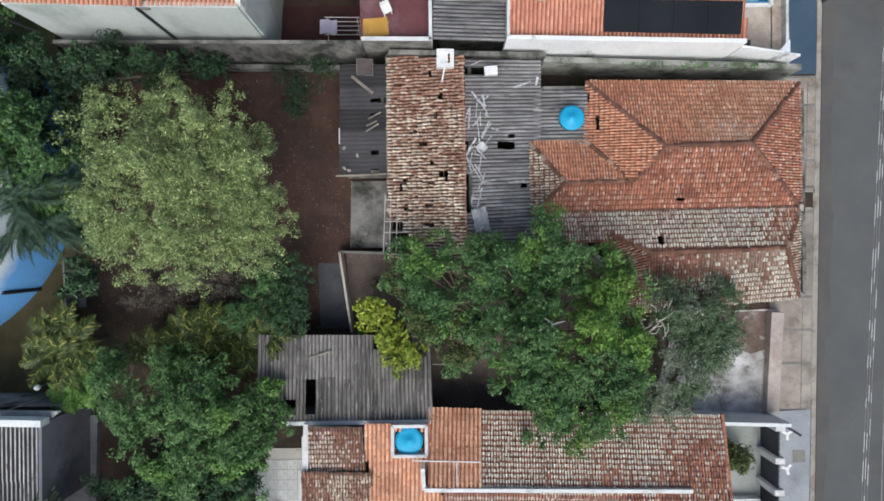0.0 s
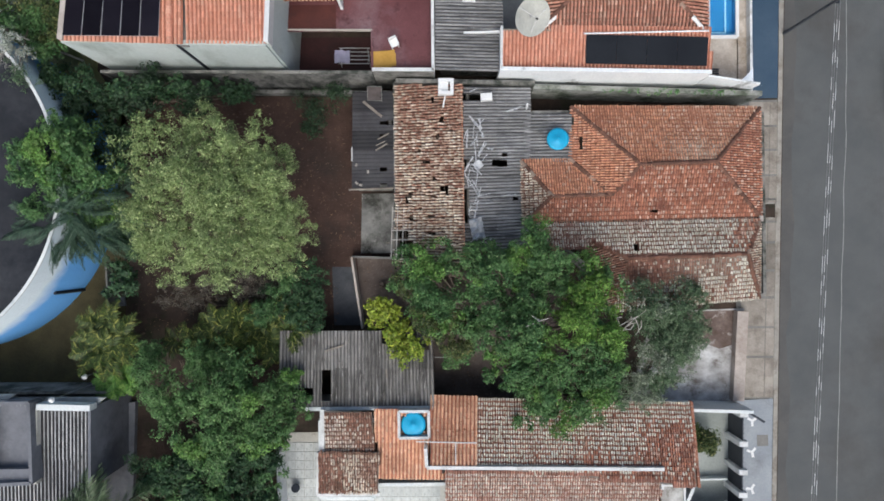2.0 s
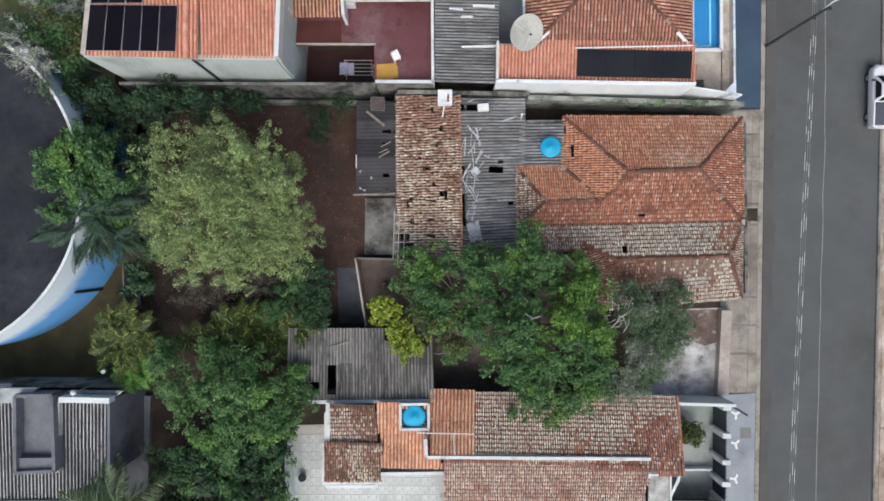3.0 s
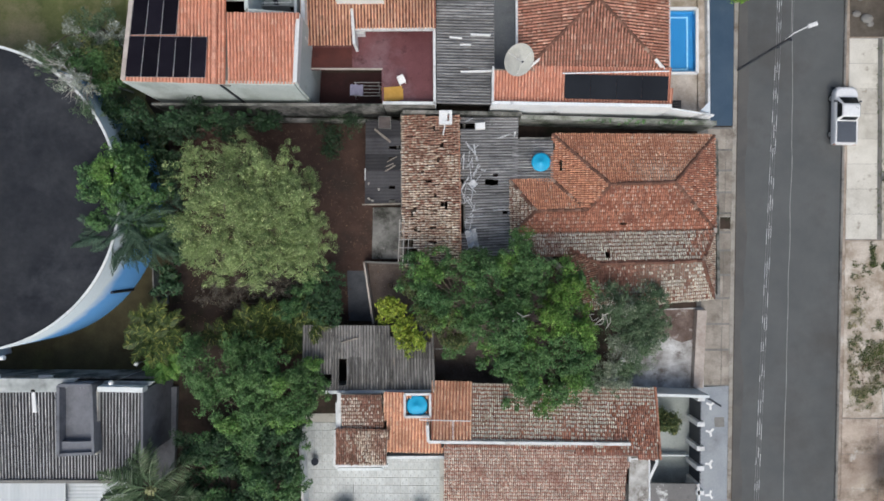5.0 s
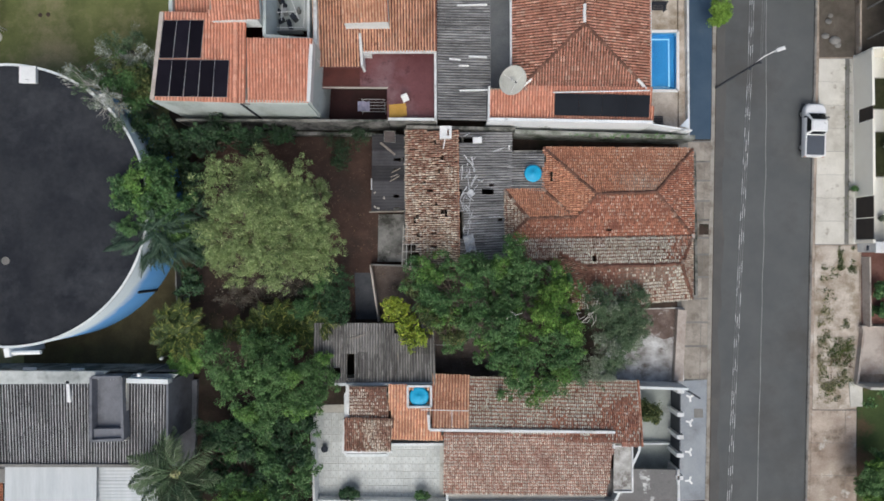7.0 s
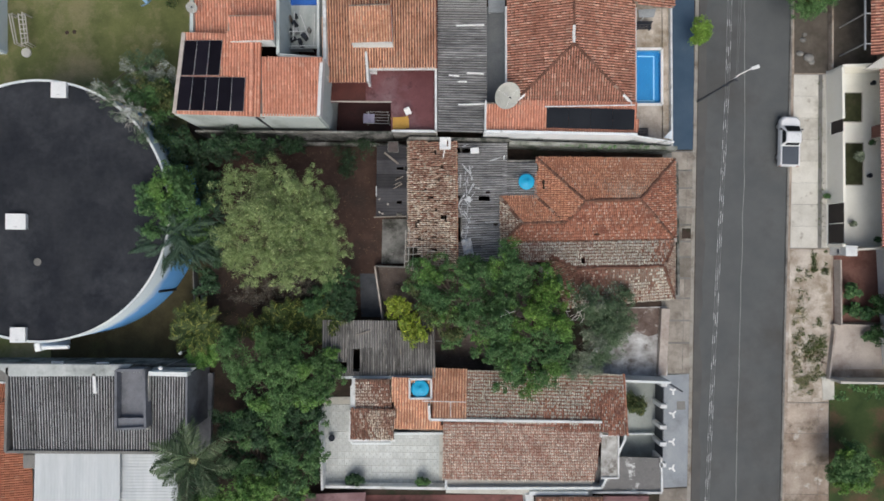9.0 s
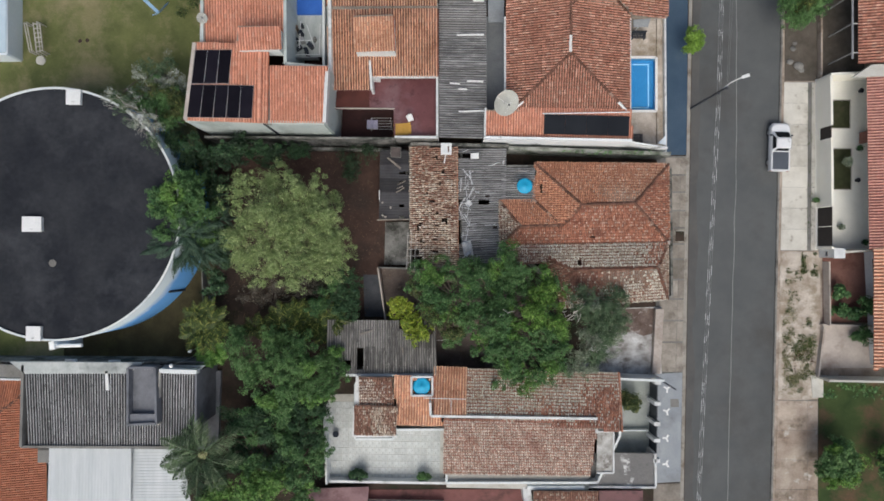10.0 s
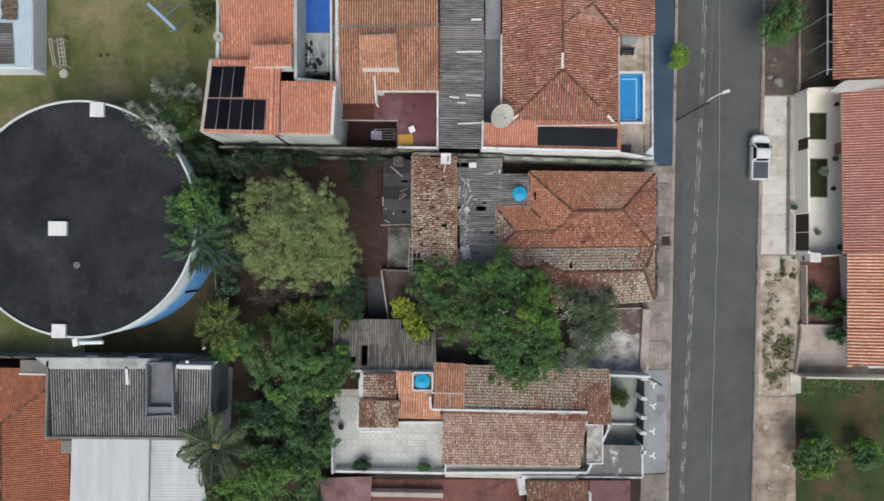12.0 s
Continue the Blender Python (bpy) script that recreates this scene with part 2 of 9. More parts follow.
M_TILE_TAN = surf("tan_orange_clay_tile", (0.68, 0.365, 0.225), (0.80, 0.50, 0.33), 0.8, 0.85, (0.40, 0.185, 0.105), 0.4, (0.52, 0.72), 0.25, "tile", fine=10, alt=(0.74, 0.50, 0.35), spread=(0.82, 1.16), specks=[((0.27, 0.13, 0.08), 3.5, 0.58, 0.70), ((0.84, 0.62, 0.48), 6.0, 0.61, 0.70)])
M_TILE_OLDBROWN = surf("moss_darkened_clay_tile", (0.26, 0.125, 0.088), (0.40, 0.215, 0.155), 1.2, 0.92, (0.17, 0.09, 0.062), 0.5, (0.5, 0.68), 0.22, "tile", fine=12, alt=(0.64, 0.55, 0.44), spread=(0.72, 1.28), specks=[((0.13, 0.075, 0.055), 5.0, 0.56, 0.66), ((0.70, 0.62, 0.50), 6.0, 0.61, 0.67)])
# Dark tile heads: mossy growth plus the shade between rows painted in.
M_HEAD = surf("mossy_row_shade_head", (0.32, 0.125, 0.075), (0.46, 0.205, 0.128), 1.4, 0.95, (0.20, 0.09, 0.06), 0.5, (0.5, 0.7), rand="tile", fine=11, spread=(0.72, 1.3), specks=[((0.15, 0.075, 0.052), 5.0, 0.55, 0.66)])
M_HEAD_OLD = surf("dark_mossy_row_shade_head", (0.19, 0.105, 0.078), (0.31, 0.185, 0.14), 1.4, 0.95, (0.15, 0.085, 0.062), 0.5, (0.5, 0.7), rand="tile", fine=11, spread=(0.68, 1.35), specks=[((0.10, 0.062, 0.048), 5.0, 0.56, 0.66)])
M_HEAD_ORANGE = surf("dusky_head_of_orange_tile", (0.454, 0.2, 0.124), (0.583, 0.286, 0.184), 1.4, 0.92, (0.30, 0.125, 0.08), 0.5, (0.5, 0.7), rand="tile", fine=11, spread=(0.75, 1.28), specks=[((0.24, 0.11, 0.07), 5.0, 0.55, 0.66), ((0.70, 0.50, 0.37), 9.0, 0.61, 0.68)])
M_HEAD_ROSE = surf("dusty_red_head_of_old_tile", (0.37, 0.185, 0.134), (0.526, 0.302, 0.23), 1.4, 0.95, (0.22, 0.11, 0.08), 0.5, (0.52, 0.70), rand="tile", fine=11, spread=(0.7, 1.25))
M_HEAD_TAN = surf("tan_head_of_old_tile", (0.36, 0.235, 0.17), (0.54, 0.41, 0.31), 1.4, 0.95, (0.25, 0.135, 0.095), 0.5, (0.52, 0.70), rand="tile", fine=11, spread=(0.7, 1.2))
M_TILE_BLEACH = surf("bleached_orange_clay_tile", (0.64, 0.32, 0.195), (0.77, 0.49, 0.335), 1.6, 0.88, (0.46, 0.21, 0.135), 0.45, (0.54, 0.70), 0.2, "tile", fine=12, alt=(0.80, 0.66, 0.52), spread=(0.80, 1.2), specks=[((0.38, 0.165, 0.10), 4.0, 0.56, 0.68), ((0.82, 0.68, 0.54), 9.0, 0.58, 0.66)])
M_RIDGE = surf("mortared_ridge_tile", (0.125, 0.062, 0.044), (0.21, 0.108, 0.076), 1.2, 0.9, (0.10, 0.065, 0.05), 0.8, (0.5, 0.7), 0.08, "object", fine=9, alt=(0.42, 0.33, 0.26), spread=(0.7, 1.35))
# Channel tiles darker than caps: shade between them painted in, with dirt.
M_CHANNEL = surf("shaded_dirty_channel_tile", (0.10, 0.052, 0.036), (0.17, 0.085, 0.058), 0.8, 0.95, (0.07, 0.05, 0.04), 0.4, (0.5, 0.7), rand="island", fine=9)
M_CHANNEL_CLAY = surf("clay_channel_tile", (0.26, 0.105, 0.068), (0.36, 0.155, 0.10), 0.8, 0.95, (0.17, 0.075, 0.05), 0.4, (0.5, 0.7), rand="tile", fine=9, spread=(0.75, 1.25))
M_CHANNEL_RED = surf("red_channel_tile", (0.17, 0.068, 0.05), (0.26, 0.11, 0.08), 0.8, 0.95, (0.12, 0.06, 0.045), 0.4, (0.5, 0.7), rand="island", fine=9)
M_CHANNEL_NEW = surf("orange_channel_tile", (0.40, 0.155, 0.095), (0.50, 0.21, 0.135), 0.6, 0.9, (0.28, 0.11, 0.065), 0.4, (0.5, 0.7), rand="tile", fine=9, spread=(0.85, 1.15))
M_FIBRE_EW = surf("streaked_fibre_cement", (0.13, 0.13, 0.136), (0.373, 0.367, 0.362), 1.0, 0.92, (0.075, 0.075, 0.077), 0.7, (0.53, 0.68), 0.2, "object", fine=5, alt=(0.32, 0.31, 0.30), stretch=(0.6, 4.6, 1), spread=(0.78, 1.22), specks=[((0.46, 0.46, 0.455), 2.2, 0.60, 0.70), ((0.06, 0.06, 0.06), 3.4, 0.61, 0.70)])
M_FIBRE_NS = surf("streaked_brown_fibre_cement", (0.0861, 0.082, 0.0754), (0.303, 0.287, 0.267), 1.25, 0.92, (0.0574, 0.0541, 0.0492), 0.8, (0.53, 0.66), 0.2, "object", fine=5, alt=(0.34, 0.32, 0.30), stretch=(4.6, 0.4, 1), spread=(0.70, 1.24), specks=[((0.46, 0.44, 0.41), 2.2, 0.60, 0.70), ((0.06, 0.056, 0.05), 3.2, 0.60, 0.70)])
M_FIBRE_SLATE = surf("slate_grey_fibre_cement", (0.252, 0.254, 0.259), (0.579, 0.579, 0.583), 1.0, 0.92, (0.139, 0.139, 0.141), 0.5, (0.52, 0.7), 0.2, "object", fine=5, alt=(0.32, 0.32, 0.32), stretch=(4.9, 0.7, 1), spread=(0.85, 1.12), specks=[((0.66, 0.66, 0.65), 1.6, 0.60, 0.69), ((0.05, 0.05, 0.052), 2.4, 0.58, 0.68)])
M_CREAMCONC = surf("cream_washed_concrete", (0.792, 0.781, 0.715), (0.902, 0.891, 0.825), 0.6, 0.85, (0.682, 0.66, 0.605), 0.3, (0.58, 0.78), fine=12, grain=0.2)
M_DARKBROWN = surf("dark_brown_painted_metal", (0.022, 0.018, 0.017), (0.034, 0.027, 0.025), 0.8, 0.6, bump=0.05)
M_FIBRE = surf("weathered_fibre_cement", (0.15, 0.15, 0.15), (0.23, 0.225, 0.22), 0.5, 0.92, (0.08, 0.08, 0.08), 0.35, (0.52, 0.72), 0.2, "object", fine=9, alt=(0.30, 0.29, 0.28), stretch=(1, 1, 1))
M_FIBRE_DARK = surf("dark_fibre_cement", (0.042, 0.040, 0.044), (0.066, 0.064, 0.066), 0.5, 0.92, (0.05, 0.048, 0.047), 0.35, (0.52, 0.72), 0.2, "object", fine=9, alt=(0.16, 0.155, 0.15))
# Trough shade put into the colour, along with settled dirt.
M_TROUGH = surf("trough_shade_and_dirt", (0.055, 0.052, 0.05), (0.10, 0.095, 0.09), 0.8, 0.95, (0.15, 0.145, 0.14), 0.5, (0.5, 0.7), rand="object", fine=6, spread=(0.8, 1.2))
M_TROUGH_DARK = surf("black_trough_shade_and_dirt", (0.028, 0.028, 0.03), (0.05, 0.05, 0.053), 0.8, 0.95, (0.08, 0.08, 0.08), 0.5, (0.5, 0.7), fine=6)
M_REDEARTH = surf("worn_red_earth_floor", (0.16, 0.075, 0.06), (0.25, 0.13, 0.105), 0.6, 0.9, (0.12, 0.05, 0.04), 0.5, (0.5, 0.7), fine=9)
M_PINKCONC = surf("pinkish_worn_concrete", (0.42, 0.36, 0.32), (0.55, 0.49, 0.44), 0.6, 0.9, (0.30, 0.23, 0.19), 0.4, (0.52, 0.72), fine=10)
M_WHITEMETAL = surf("white_metal_sheet", (0.50, 0.53, 0.54), (0.60, 0.62, 0.63), 0.5, 0.5, (0.46, 0.50, 0.52), 0.4, (0.5, 0.8), fine=6, bump=0.03, grain=0.1, stretch=(3, 0.4, 1))
M_MEMBRANE = surf("dark_bitumen_roofing", (0.020, 0.022, 0.028), (0.041, 0.043, 0.049), 0.3, 0.9, (0.064, 0.067, 0.075), 0.22, (0.52, 0.8), fine=2.5, bump=0.1, spec=0.1, grain=0.5)
M_SKYWALL = surf("pale_blue_painted_render", (0.76, 0.84, 0.90), (0.83, 0.88, 0.92), 0.4, 0.6, (0.66, 0.76, 0.84), 0.3, (0.6, 0.8), fine=8, grain=0.2)
M_WHITE = surf("white_paint", (0.78, 0.78, 0.77), (0.85, 0.85, 0.84), 1.0, 0.5, (0.6, 0.6, 0.58), 0.8, (0.6, 0.85), fine=10, bump=0.05)
M_TANKBLUE = surf("cyan_polyethylene", (0.02, 0.36, 0.62), (0.03, 0.42, 0.68), 0.8, 0.45, bump=0.02)
M_PANEL = surf("solar_glass", (0.008, 0.007, 0.011), (0.012, 0.011, 0.016), 0.6, 0.6, rand="object", bump=0.0, spec=0.03)
M_PANELFRAME = surf("aluminium_frame", (0.40, 0.40, 0.41), (0.52, 0.52, 0.53), 1.0, 0.5, metal=0.3, bump=0.0)
M_BLACKMAT = surf("black_solar_mat", (0.014, 0.016, 0.021), (0.022, 0.025, 0.031), 0.4, 0.7, bump=0.1, spec=0.1)
M_STEEL = surf("galvanised_steel", (0.42, 0.42, 0.42), (0.55, 0.55, 0.55), 1.0, 0.5, metal=0.6, bump=0.05)
M_DARKMETAL = surf("dark_metal", (0.03, 0.035, 0.045), (0.05, 0.055, 0.07), 0.8, 0.5, metal=0.3, bump=0.05)
M_WOOD = surf("grey_weathered_wood", (0.20, 0.17, 0.14), (0.36, 0.32, 0.27), 1.5, 0.9, fine=18)
M_BARK = surf("bark", (0.11, 0.085, 0.065), (0.20, 0.16, 0.125), 2.0, 0.95, fine=18, bump=0.7)
M_POOL = surf("pool_tile_blue", (0.07, 0.27, 0.50), (0.10, 0.32, 0.56), 0.6, 0.4, bump=0.0)
M_POOLDEEP = surf("deep_blue_tarpaulin", (0.03, 0.12, 0.46), (0.05, 0.16, 0.54), 0.6, 0.5, bump=0.02)
M_CARPAINT = surf("white_car_paint", (0.80, 0.80, 0.81), (0.84, 0.84, 0.84), 0.5, 0.25, bump=0.0)
M_GLASS = surf("tinted_car_glass", (0.012, 0.014, 0.016), (0.02, 0.022, 0.024), 1.0, 0.08, bump=0.0)
M_RUBBER = surf("black_rubber", (0.02, 0.02, 0.02), (0.035, 0.035, 0.035), 2.0, 0.8)
M_TARP = surf("grey_bed_cover", (0.075, 0.085, 0.105), (0.10, 0.112, 0.135), 0.8, 0.7)
M_DISH = surf("beige_dish_mesh", (0.44, 0.44, 0.40), (0.54, 0.54, 0.49), 1.0, 0.7, (0.38, 0.38, 0.35), 0.8, (0.5, 0.7))


def water_mat():
    m = bpy.data.materials.new("pool_water")
    m.use_nodes = True
    b = m.node_tree.nodes["Principled BSDF"]
    b.inputs["Base Color"].default_value = (0.55, 0.82, 0.95, 1)
    b.inputs["Roughness"].default_value = 0.03
    b.inputs["Transmission Weight"].default_value = 1.0
    b.inputs["IOR"].default_value = 1.33
    return m


M_WATER = water_mat()


def faded_paint(name, low, high, z0, z1):
    """Paint sprayed from one colour at z0 to another at z1, with an uneven edge."""
    m = surf(name, low, low, 0.5, 0.6, fine=8, grain=0.2)
    N, L = m.node_tree.nodes, m.node_tree.links
    first = [x for x in N if x.bl_idname == "ShaderNodeMix"][0]
    co = N.new("ShaderNodeTexCoord")
    xyz = N.new("ShaderNodeSeparateXYZ")
    L.new(co.outputs["Object"], xyz.inputs[0])
    tex = N.new("ShaderNodeTexNoise")
    tex.inputs["Scale"].default_value = 0.9
    L.new(co.outputs["Object"], tex.inputs["Vector"])
    add = N.new("ShaderNodeMath")
    add.operation = "ADD"
    L.new(xyz.outputs["Z"], add.inputs[0])
    L.new(tex.outputs["Fac"], add.inputs[1])
    rng = N.new("ShaderNodeMapRange")
    rng.inputs["From Min"].default_value, rng.inputs["From Max"].default_value = z0 + 0.5, z1 + 0.5
    L.new(add.outputs[0], rng.inputs["Value"])
    for link in list(first.inputs[0].links):
        L.remove(link)
    L.new(rng.outputs["Result"], first.inputs[0])
    first.inputs[7].default_value = (*high, 1)
    return m


M_RESWALL = faded_paint("blue_to_white_paint", (0.16, 0.43, 0.86), (0.83, 0.92, 0.98), 3.0, 4.3)


def leaf_mat(name, dark, light, tip, vary=0.25):
    m = surf(name, dark, light, 0.5, 0.55, rand="island", vary=vary, alt=tip, fine=3, bump=0.0)
    return m


M_PALEWOOD = surf("pale_bleached_wood", (0.46, 0.43, 0.385), (0.60, 0.57, 0.52), 1.5, 0.9, fine=16)
M_STAINPAD = surf("black_stained_concrete", (0.15, 0.148, 0.139), (0.288, 0.282, 0.264), 0.7, 0.9, (0.05, 0.05, 0.043), 0.5, (0.48, 0.64), fine=6, specks=[((0.33, 0.32, 0.30), 1.6, 0.60, 0.70)])
M_DRYBOARD = surf("grey_brown_damp_board", (0.085, 0.07, 0.066), (0.14, 0.115, 0.108), 1.2, 0.92, (0.06, 0.05, 0.046), 0.8, fine=12)
M_STAINLEDGE = surf("grey_green_weathered_render", (0.40, 0.425, 0.415), (0.54, 0.56, 0.545), 0.6, 0.85, (0.22, 0.235, 0.225), 0.5, (0.50, 0.68), fine=8)
M_CABLE = surf("grey_cable_sheath", (0.22, 0.22, 0.22), (0.30, 0.30, 0.30), 2.0, 0.6, bump=0)
M_BROWNPATCH = surf("brown_and_whitish_worn_concrete", (0.10, 0.068, 0.055), (0.21, 0.16, 0.14), 1.2, 0.92, (0.50, 0.47, 0.45), 0.9, (0.55, 0.66), fine=6)
M_SWING = surf("pale_blue_enamel", (0.25, 0.42, 0.62), (0.34, 0.50, 0.68), 1.0, 0.5, bump=0.05)
M_TURF = surf("dark_turf", (0.03, 0.038, 0.016), (0.055, 0.06, 0.026), 2.0, 0.95, (0.07, 0.06, 0.035), 0.8, (0.52, 0.7), fine=12, bump=0.8)
M_PATIO = surf("pale_patterned_tile", (0.50, 0.52, 0.505), (0.63, 0.64, 0.62), 0.9, 0.6, (0.43, 0.43, 0.40), 0.8, (0.54, 0.70), rand="object", fine=7, bump=0.05, spread=(0.9, 1.1))
M_PATIOMARK = surf("grey_tile_motif", (0.39, 0.405, 0.395), (0.49, 0.50, 0.485), 0.9, 0.6, fine=7, bump=0.05)
M_GARDENFLOOR = surf("grey_green_yard_concrete", (0.297, 0.325, 0.303), (0.396, 0.418, 0.396), 0.6, 0.85, (0.21, 0.225, 0.205), 0.4, (0.5, 0.72), fine=9)
M_LIMEPATCH = surf("lime_washed_concrete", (0.26, 0.24, 0.225), (0.66, 0.66, 0.65), 1.1, 0.9, (0.17, 0.145, 0.125), 0.8, (0.52, 0.64), fine=4)
M_ROUGHGRASS = surf("rough_wet_grass", (0.024, 0.048, 0.013), (0.062, 0.088, 0.027), 0.45, 0.95, (0.125, 0.075, 0.046), 0.14, (0.50, 0.62), fine=8, bump=0.6)
M_TILE_PALE = surf("pale_orange_clay_tile", (0.72, 0.40, 0.27), (0.80, 0.49, 0.345), 0.5, 0.8, (0.63, 0.34, 0.225), 0.3, (0.55, 0.75), 0.2, "island", fine=8, alt=(0.82, 0.55, 0.41), spread=(0.90, 1.10))
M_GUTTER = surf("dusty_gutter_asphalt", (0.096, 0.094, 0.092), (0.122, 0.118, 0.112), 0.4, 0.95, (0.15, 0.135, 0.12), 0.22, (0.56, 0.75), fine=14, grain=0.25)
M_PALEWALL = surf("pale_worn_render", (0.44, 0.385, 0.34), (0.56, 0.50, 0.45), 0.8, 0.9, (0.32, 0.26, 0.22), 0.5, (0.5, 0.7), fine=10)

L_WILLOW = leaf_mat("grey_green_leaf", (0.125, 0.195, 0.062), (0.28, 0.375, 0.138), (0.51, 0.58, 0.27), 0.36)
L_GREEN = leaf_mat("green_leaf", (0.037, 0.102, 0.034), (0.096, 0.195, 0.057), (0.17, 0.265, 0.10))
L_BRIGHT = leaf_mat("bright_green_leaf", (0.072, 0.175, 0.026), (0.13, 0.25, 0.042), (0.23, 0.335, 0.075), 0.3)
L_DEEP = leaf_mat("deep_green_leaf", (0.02, 0.055, 0.022), (0.04, 0.095, 0.035), (0.075, 0.13, 0.05))
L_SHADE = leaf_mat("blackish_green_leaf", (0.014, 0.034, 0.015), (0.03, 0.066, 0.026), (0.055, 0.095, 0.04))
L_MANGO = leaf_mat("mango_leaf", (0.05, 0.125, 0.034), (0.105, 0.205, 0.062), (0.19, 0.29, 0.115))
L_PALMYEL = leaf_mat("yellowing_palm_green", (0.028, 0.055, 0.014), (0.075, 0.105, 0.022), (0.27, 0.27, 0.065), 0.2)
L_MID = leaf_mat("fresh_green_leaf", (0.07, 0.17, 0.032), (0.133, 0.255, 0.053), (0.21, 0.315, 0.085))
L_YELLOW = leaf_mat("yellow_green_leaf", (0.13, 0.21, 0.02), (0.24, 0.31, 0.03), (0.36, 0.38, 0.05), 0.35)
L_OLIVE = leaf_mat("olive_leaf", (0.035, 0.062, 0.016), (0.075, 0.10, 0.028), (0.21, 0.20, 0.07), 0.28)
L_GREY = leaf_mat("silvery_leaf", (0.13, 0.175, 0.11), (0.22, 0.265, 0.175), (0.42, 0.44, 0.36), 0.3)
L_SILVER = leaf_mat("whitish_silver_leaf", (0.24, 0.275, 0.215), (0.38, 0.41, 0.34), (0.58, 0.59, 0.54), 0.4)
L_BLUE = leaf_mat("blue_green_needle", (0.034, 0.07, 0.045), (0.066, 0.115, 0.072), (0.115, 0.16, 0.105))
L_GREYDARK = leaf_mat("grey_green_dusty_leaf", (0.062, 0.115, 0.052), (0.115, 0.175, 0.088), (0.24, 0.28, 0.18), 0.24)
L_DRY = leaf_mat("dry_twiggy_leaf", (0.075, 0.066, 0.048), (0.135, 0.118, 0.09), (0.25, 0.22, 0.18), 0.3)
L_STRAW = leaf_mat("straw_dry_grass", (0.14, 0.125, 0.06), (0.25, 0.225, 0.115), (0.40, 0.37, 0.22), 0.3)
L_LIME = leaf_mat("lime_leaf", (0.14, 0.27, 0.03), (0.20, 0.34, 0.05), (0.27, 0.40, 0.08))
L_PALM = leaf_mat("palm_frond_green", (0.06, 0.105, 0.048), (0.12, 0.175, 0.09), (0.25, 0.29, 0.19), 0.25)
L_HEART = leaf_mat("pale_palm_heart", (0.34, 0.36, 0.16), (0.46, 0.46, 0.24), (0.56, 0.54, 0.34))

# ---- mesh helpers ----
RNG = np.random.default_rng(7)


def mesh_from(name, verts, faces, material):
    me = bpy.data.meshes.new(name)
    me.from_pydata([tuple(v) for v in verts], [], [tuple(f) for f in faces])
    me.materials.append(material)
    me.update()
    return me


def attach(ob, parent):
    ob.parent = parent
    if parent is not None:
        up = Matrix.Translation(parent.location)
        if parent.parent is not None:
            up = Matrix.Translation(parent.parent.location)
        ob.matrix_parent_inverse = up.inverted() if parent.parent is None else Matrix()
    return ob


def part(name, bm, material, parent, label=""):
    """One bmesh, in world places, as one mesh object under a thing or a part."""
    me = bpy.data.meshes.new(name)
    bm.normal_update()
    bm.to_mesh(me)
    bm.free()
    me.materials.append(material)
    ob = new(name, me)
    attach(ob, parent)
    return tagged(ob, label)


def meshpart(name, me, parent, label=""):
    return tagged(attach(new(name, me), parent), label)


def thing(name, at, label, category, group="", kind=""):
    ob = new(name)
    ob.location = at if len(at) == 3 else (*at, 0)
    ob.empty_display_size = 0.3
    return tagged(ob, label, category, group, kind)


def alone(name, bm, material, label, category="", group="", kind=""):
    """A thing that is one mesh."""
    return tagged(part(name, bm, material, None), label, category, group, kind)


def prism(pts, z0, z1, bm=None, bevel=0.0):
    bm = bm or bmesh.new()
    area = sum(a[0] * b[1] - b[0] * a[1] for a, b in zip(pts, pts[1:] + pts[:1]))
    pts = pts if area > 0 else pts[::-1]
    lo = [bm.verts.new((p[0], p[1], z0)) for p in pts]
    hi = [bm.verts.new((p[0], p[1], z1)) for p in pts]
    n = len(pts)
    bm.faces.new(lo[::-1])
    top = bm.faces.new(hi)
    for i in range(n):
        bm.faces.new((lo[i], lo[(i + 1) % n], hi[(i + 1) % n], hi[i]))
    if bevel:
        bmesh.ops.bevel(bm, geom=list(top.edges), offset=bevel, segments=2, affect="EDGES")
    return bm


def rect(cx, cy, w, d, yaw=0.0):
    c, s = math.cos(radians(yaw)), math.sin(radians(yaw))
    return [(cx + c * x - s * y, cy + s * x + c * y) for x, y in ((-w / 2, -d / 2), (w / 2, -d / 2), (w / 2, d / 2), (-w / 2, d / 2))]


def box(cx, cy, z0, w, d, h, yaw=0.0, bm=None, bevel=0.0):
    return prism(rect(cx, cy, w, d, yaw), z0, z0 + h, bm, bevel)


def strip(p, q, width):
    """The plan of a band from p to q, to both sides of its line."""
    d = Vector((q[0] - p[0], q[1] - p[1])).normalized() * (width / 2)
    return [(p[0] + d.y, p[1] - d.x), (q[0] + d.y, q[1] - d.x), (q[0] - d.y, q[1] + d.x), (p[0] - d.y, p[1] + d.x)]


def wall(p, q, thick, z0, z1, bm=None, z2=None):
    """An upright wall on the line p q; z2: another height at q."""
    bm = bm or bmesh.new()
    s = strip(p, q, thick)
    z2 = z1 if z2 is None else z2
    tops = (z1, z2, z2, z1)
    lo = [bm.verts.new((*c, z0)) for c in s]
    hi = [bm.verts.new((*c, z)) for c, z in zip(s, tops)]
    bm.faces.new(lo[::-1])
    bm.faces.new(hi)
    for i in range(4):
        bm.faces.new((lo[i], lo[(i + 1) % 4], hi[(i + 1) % 4], hi[i]))
    return bm


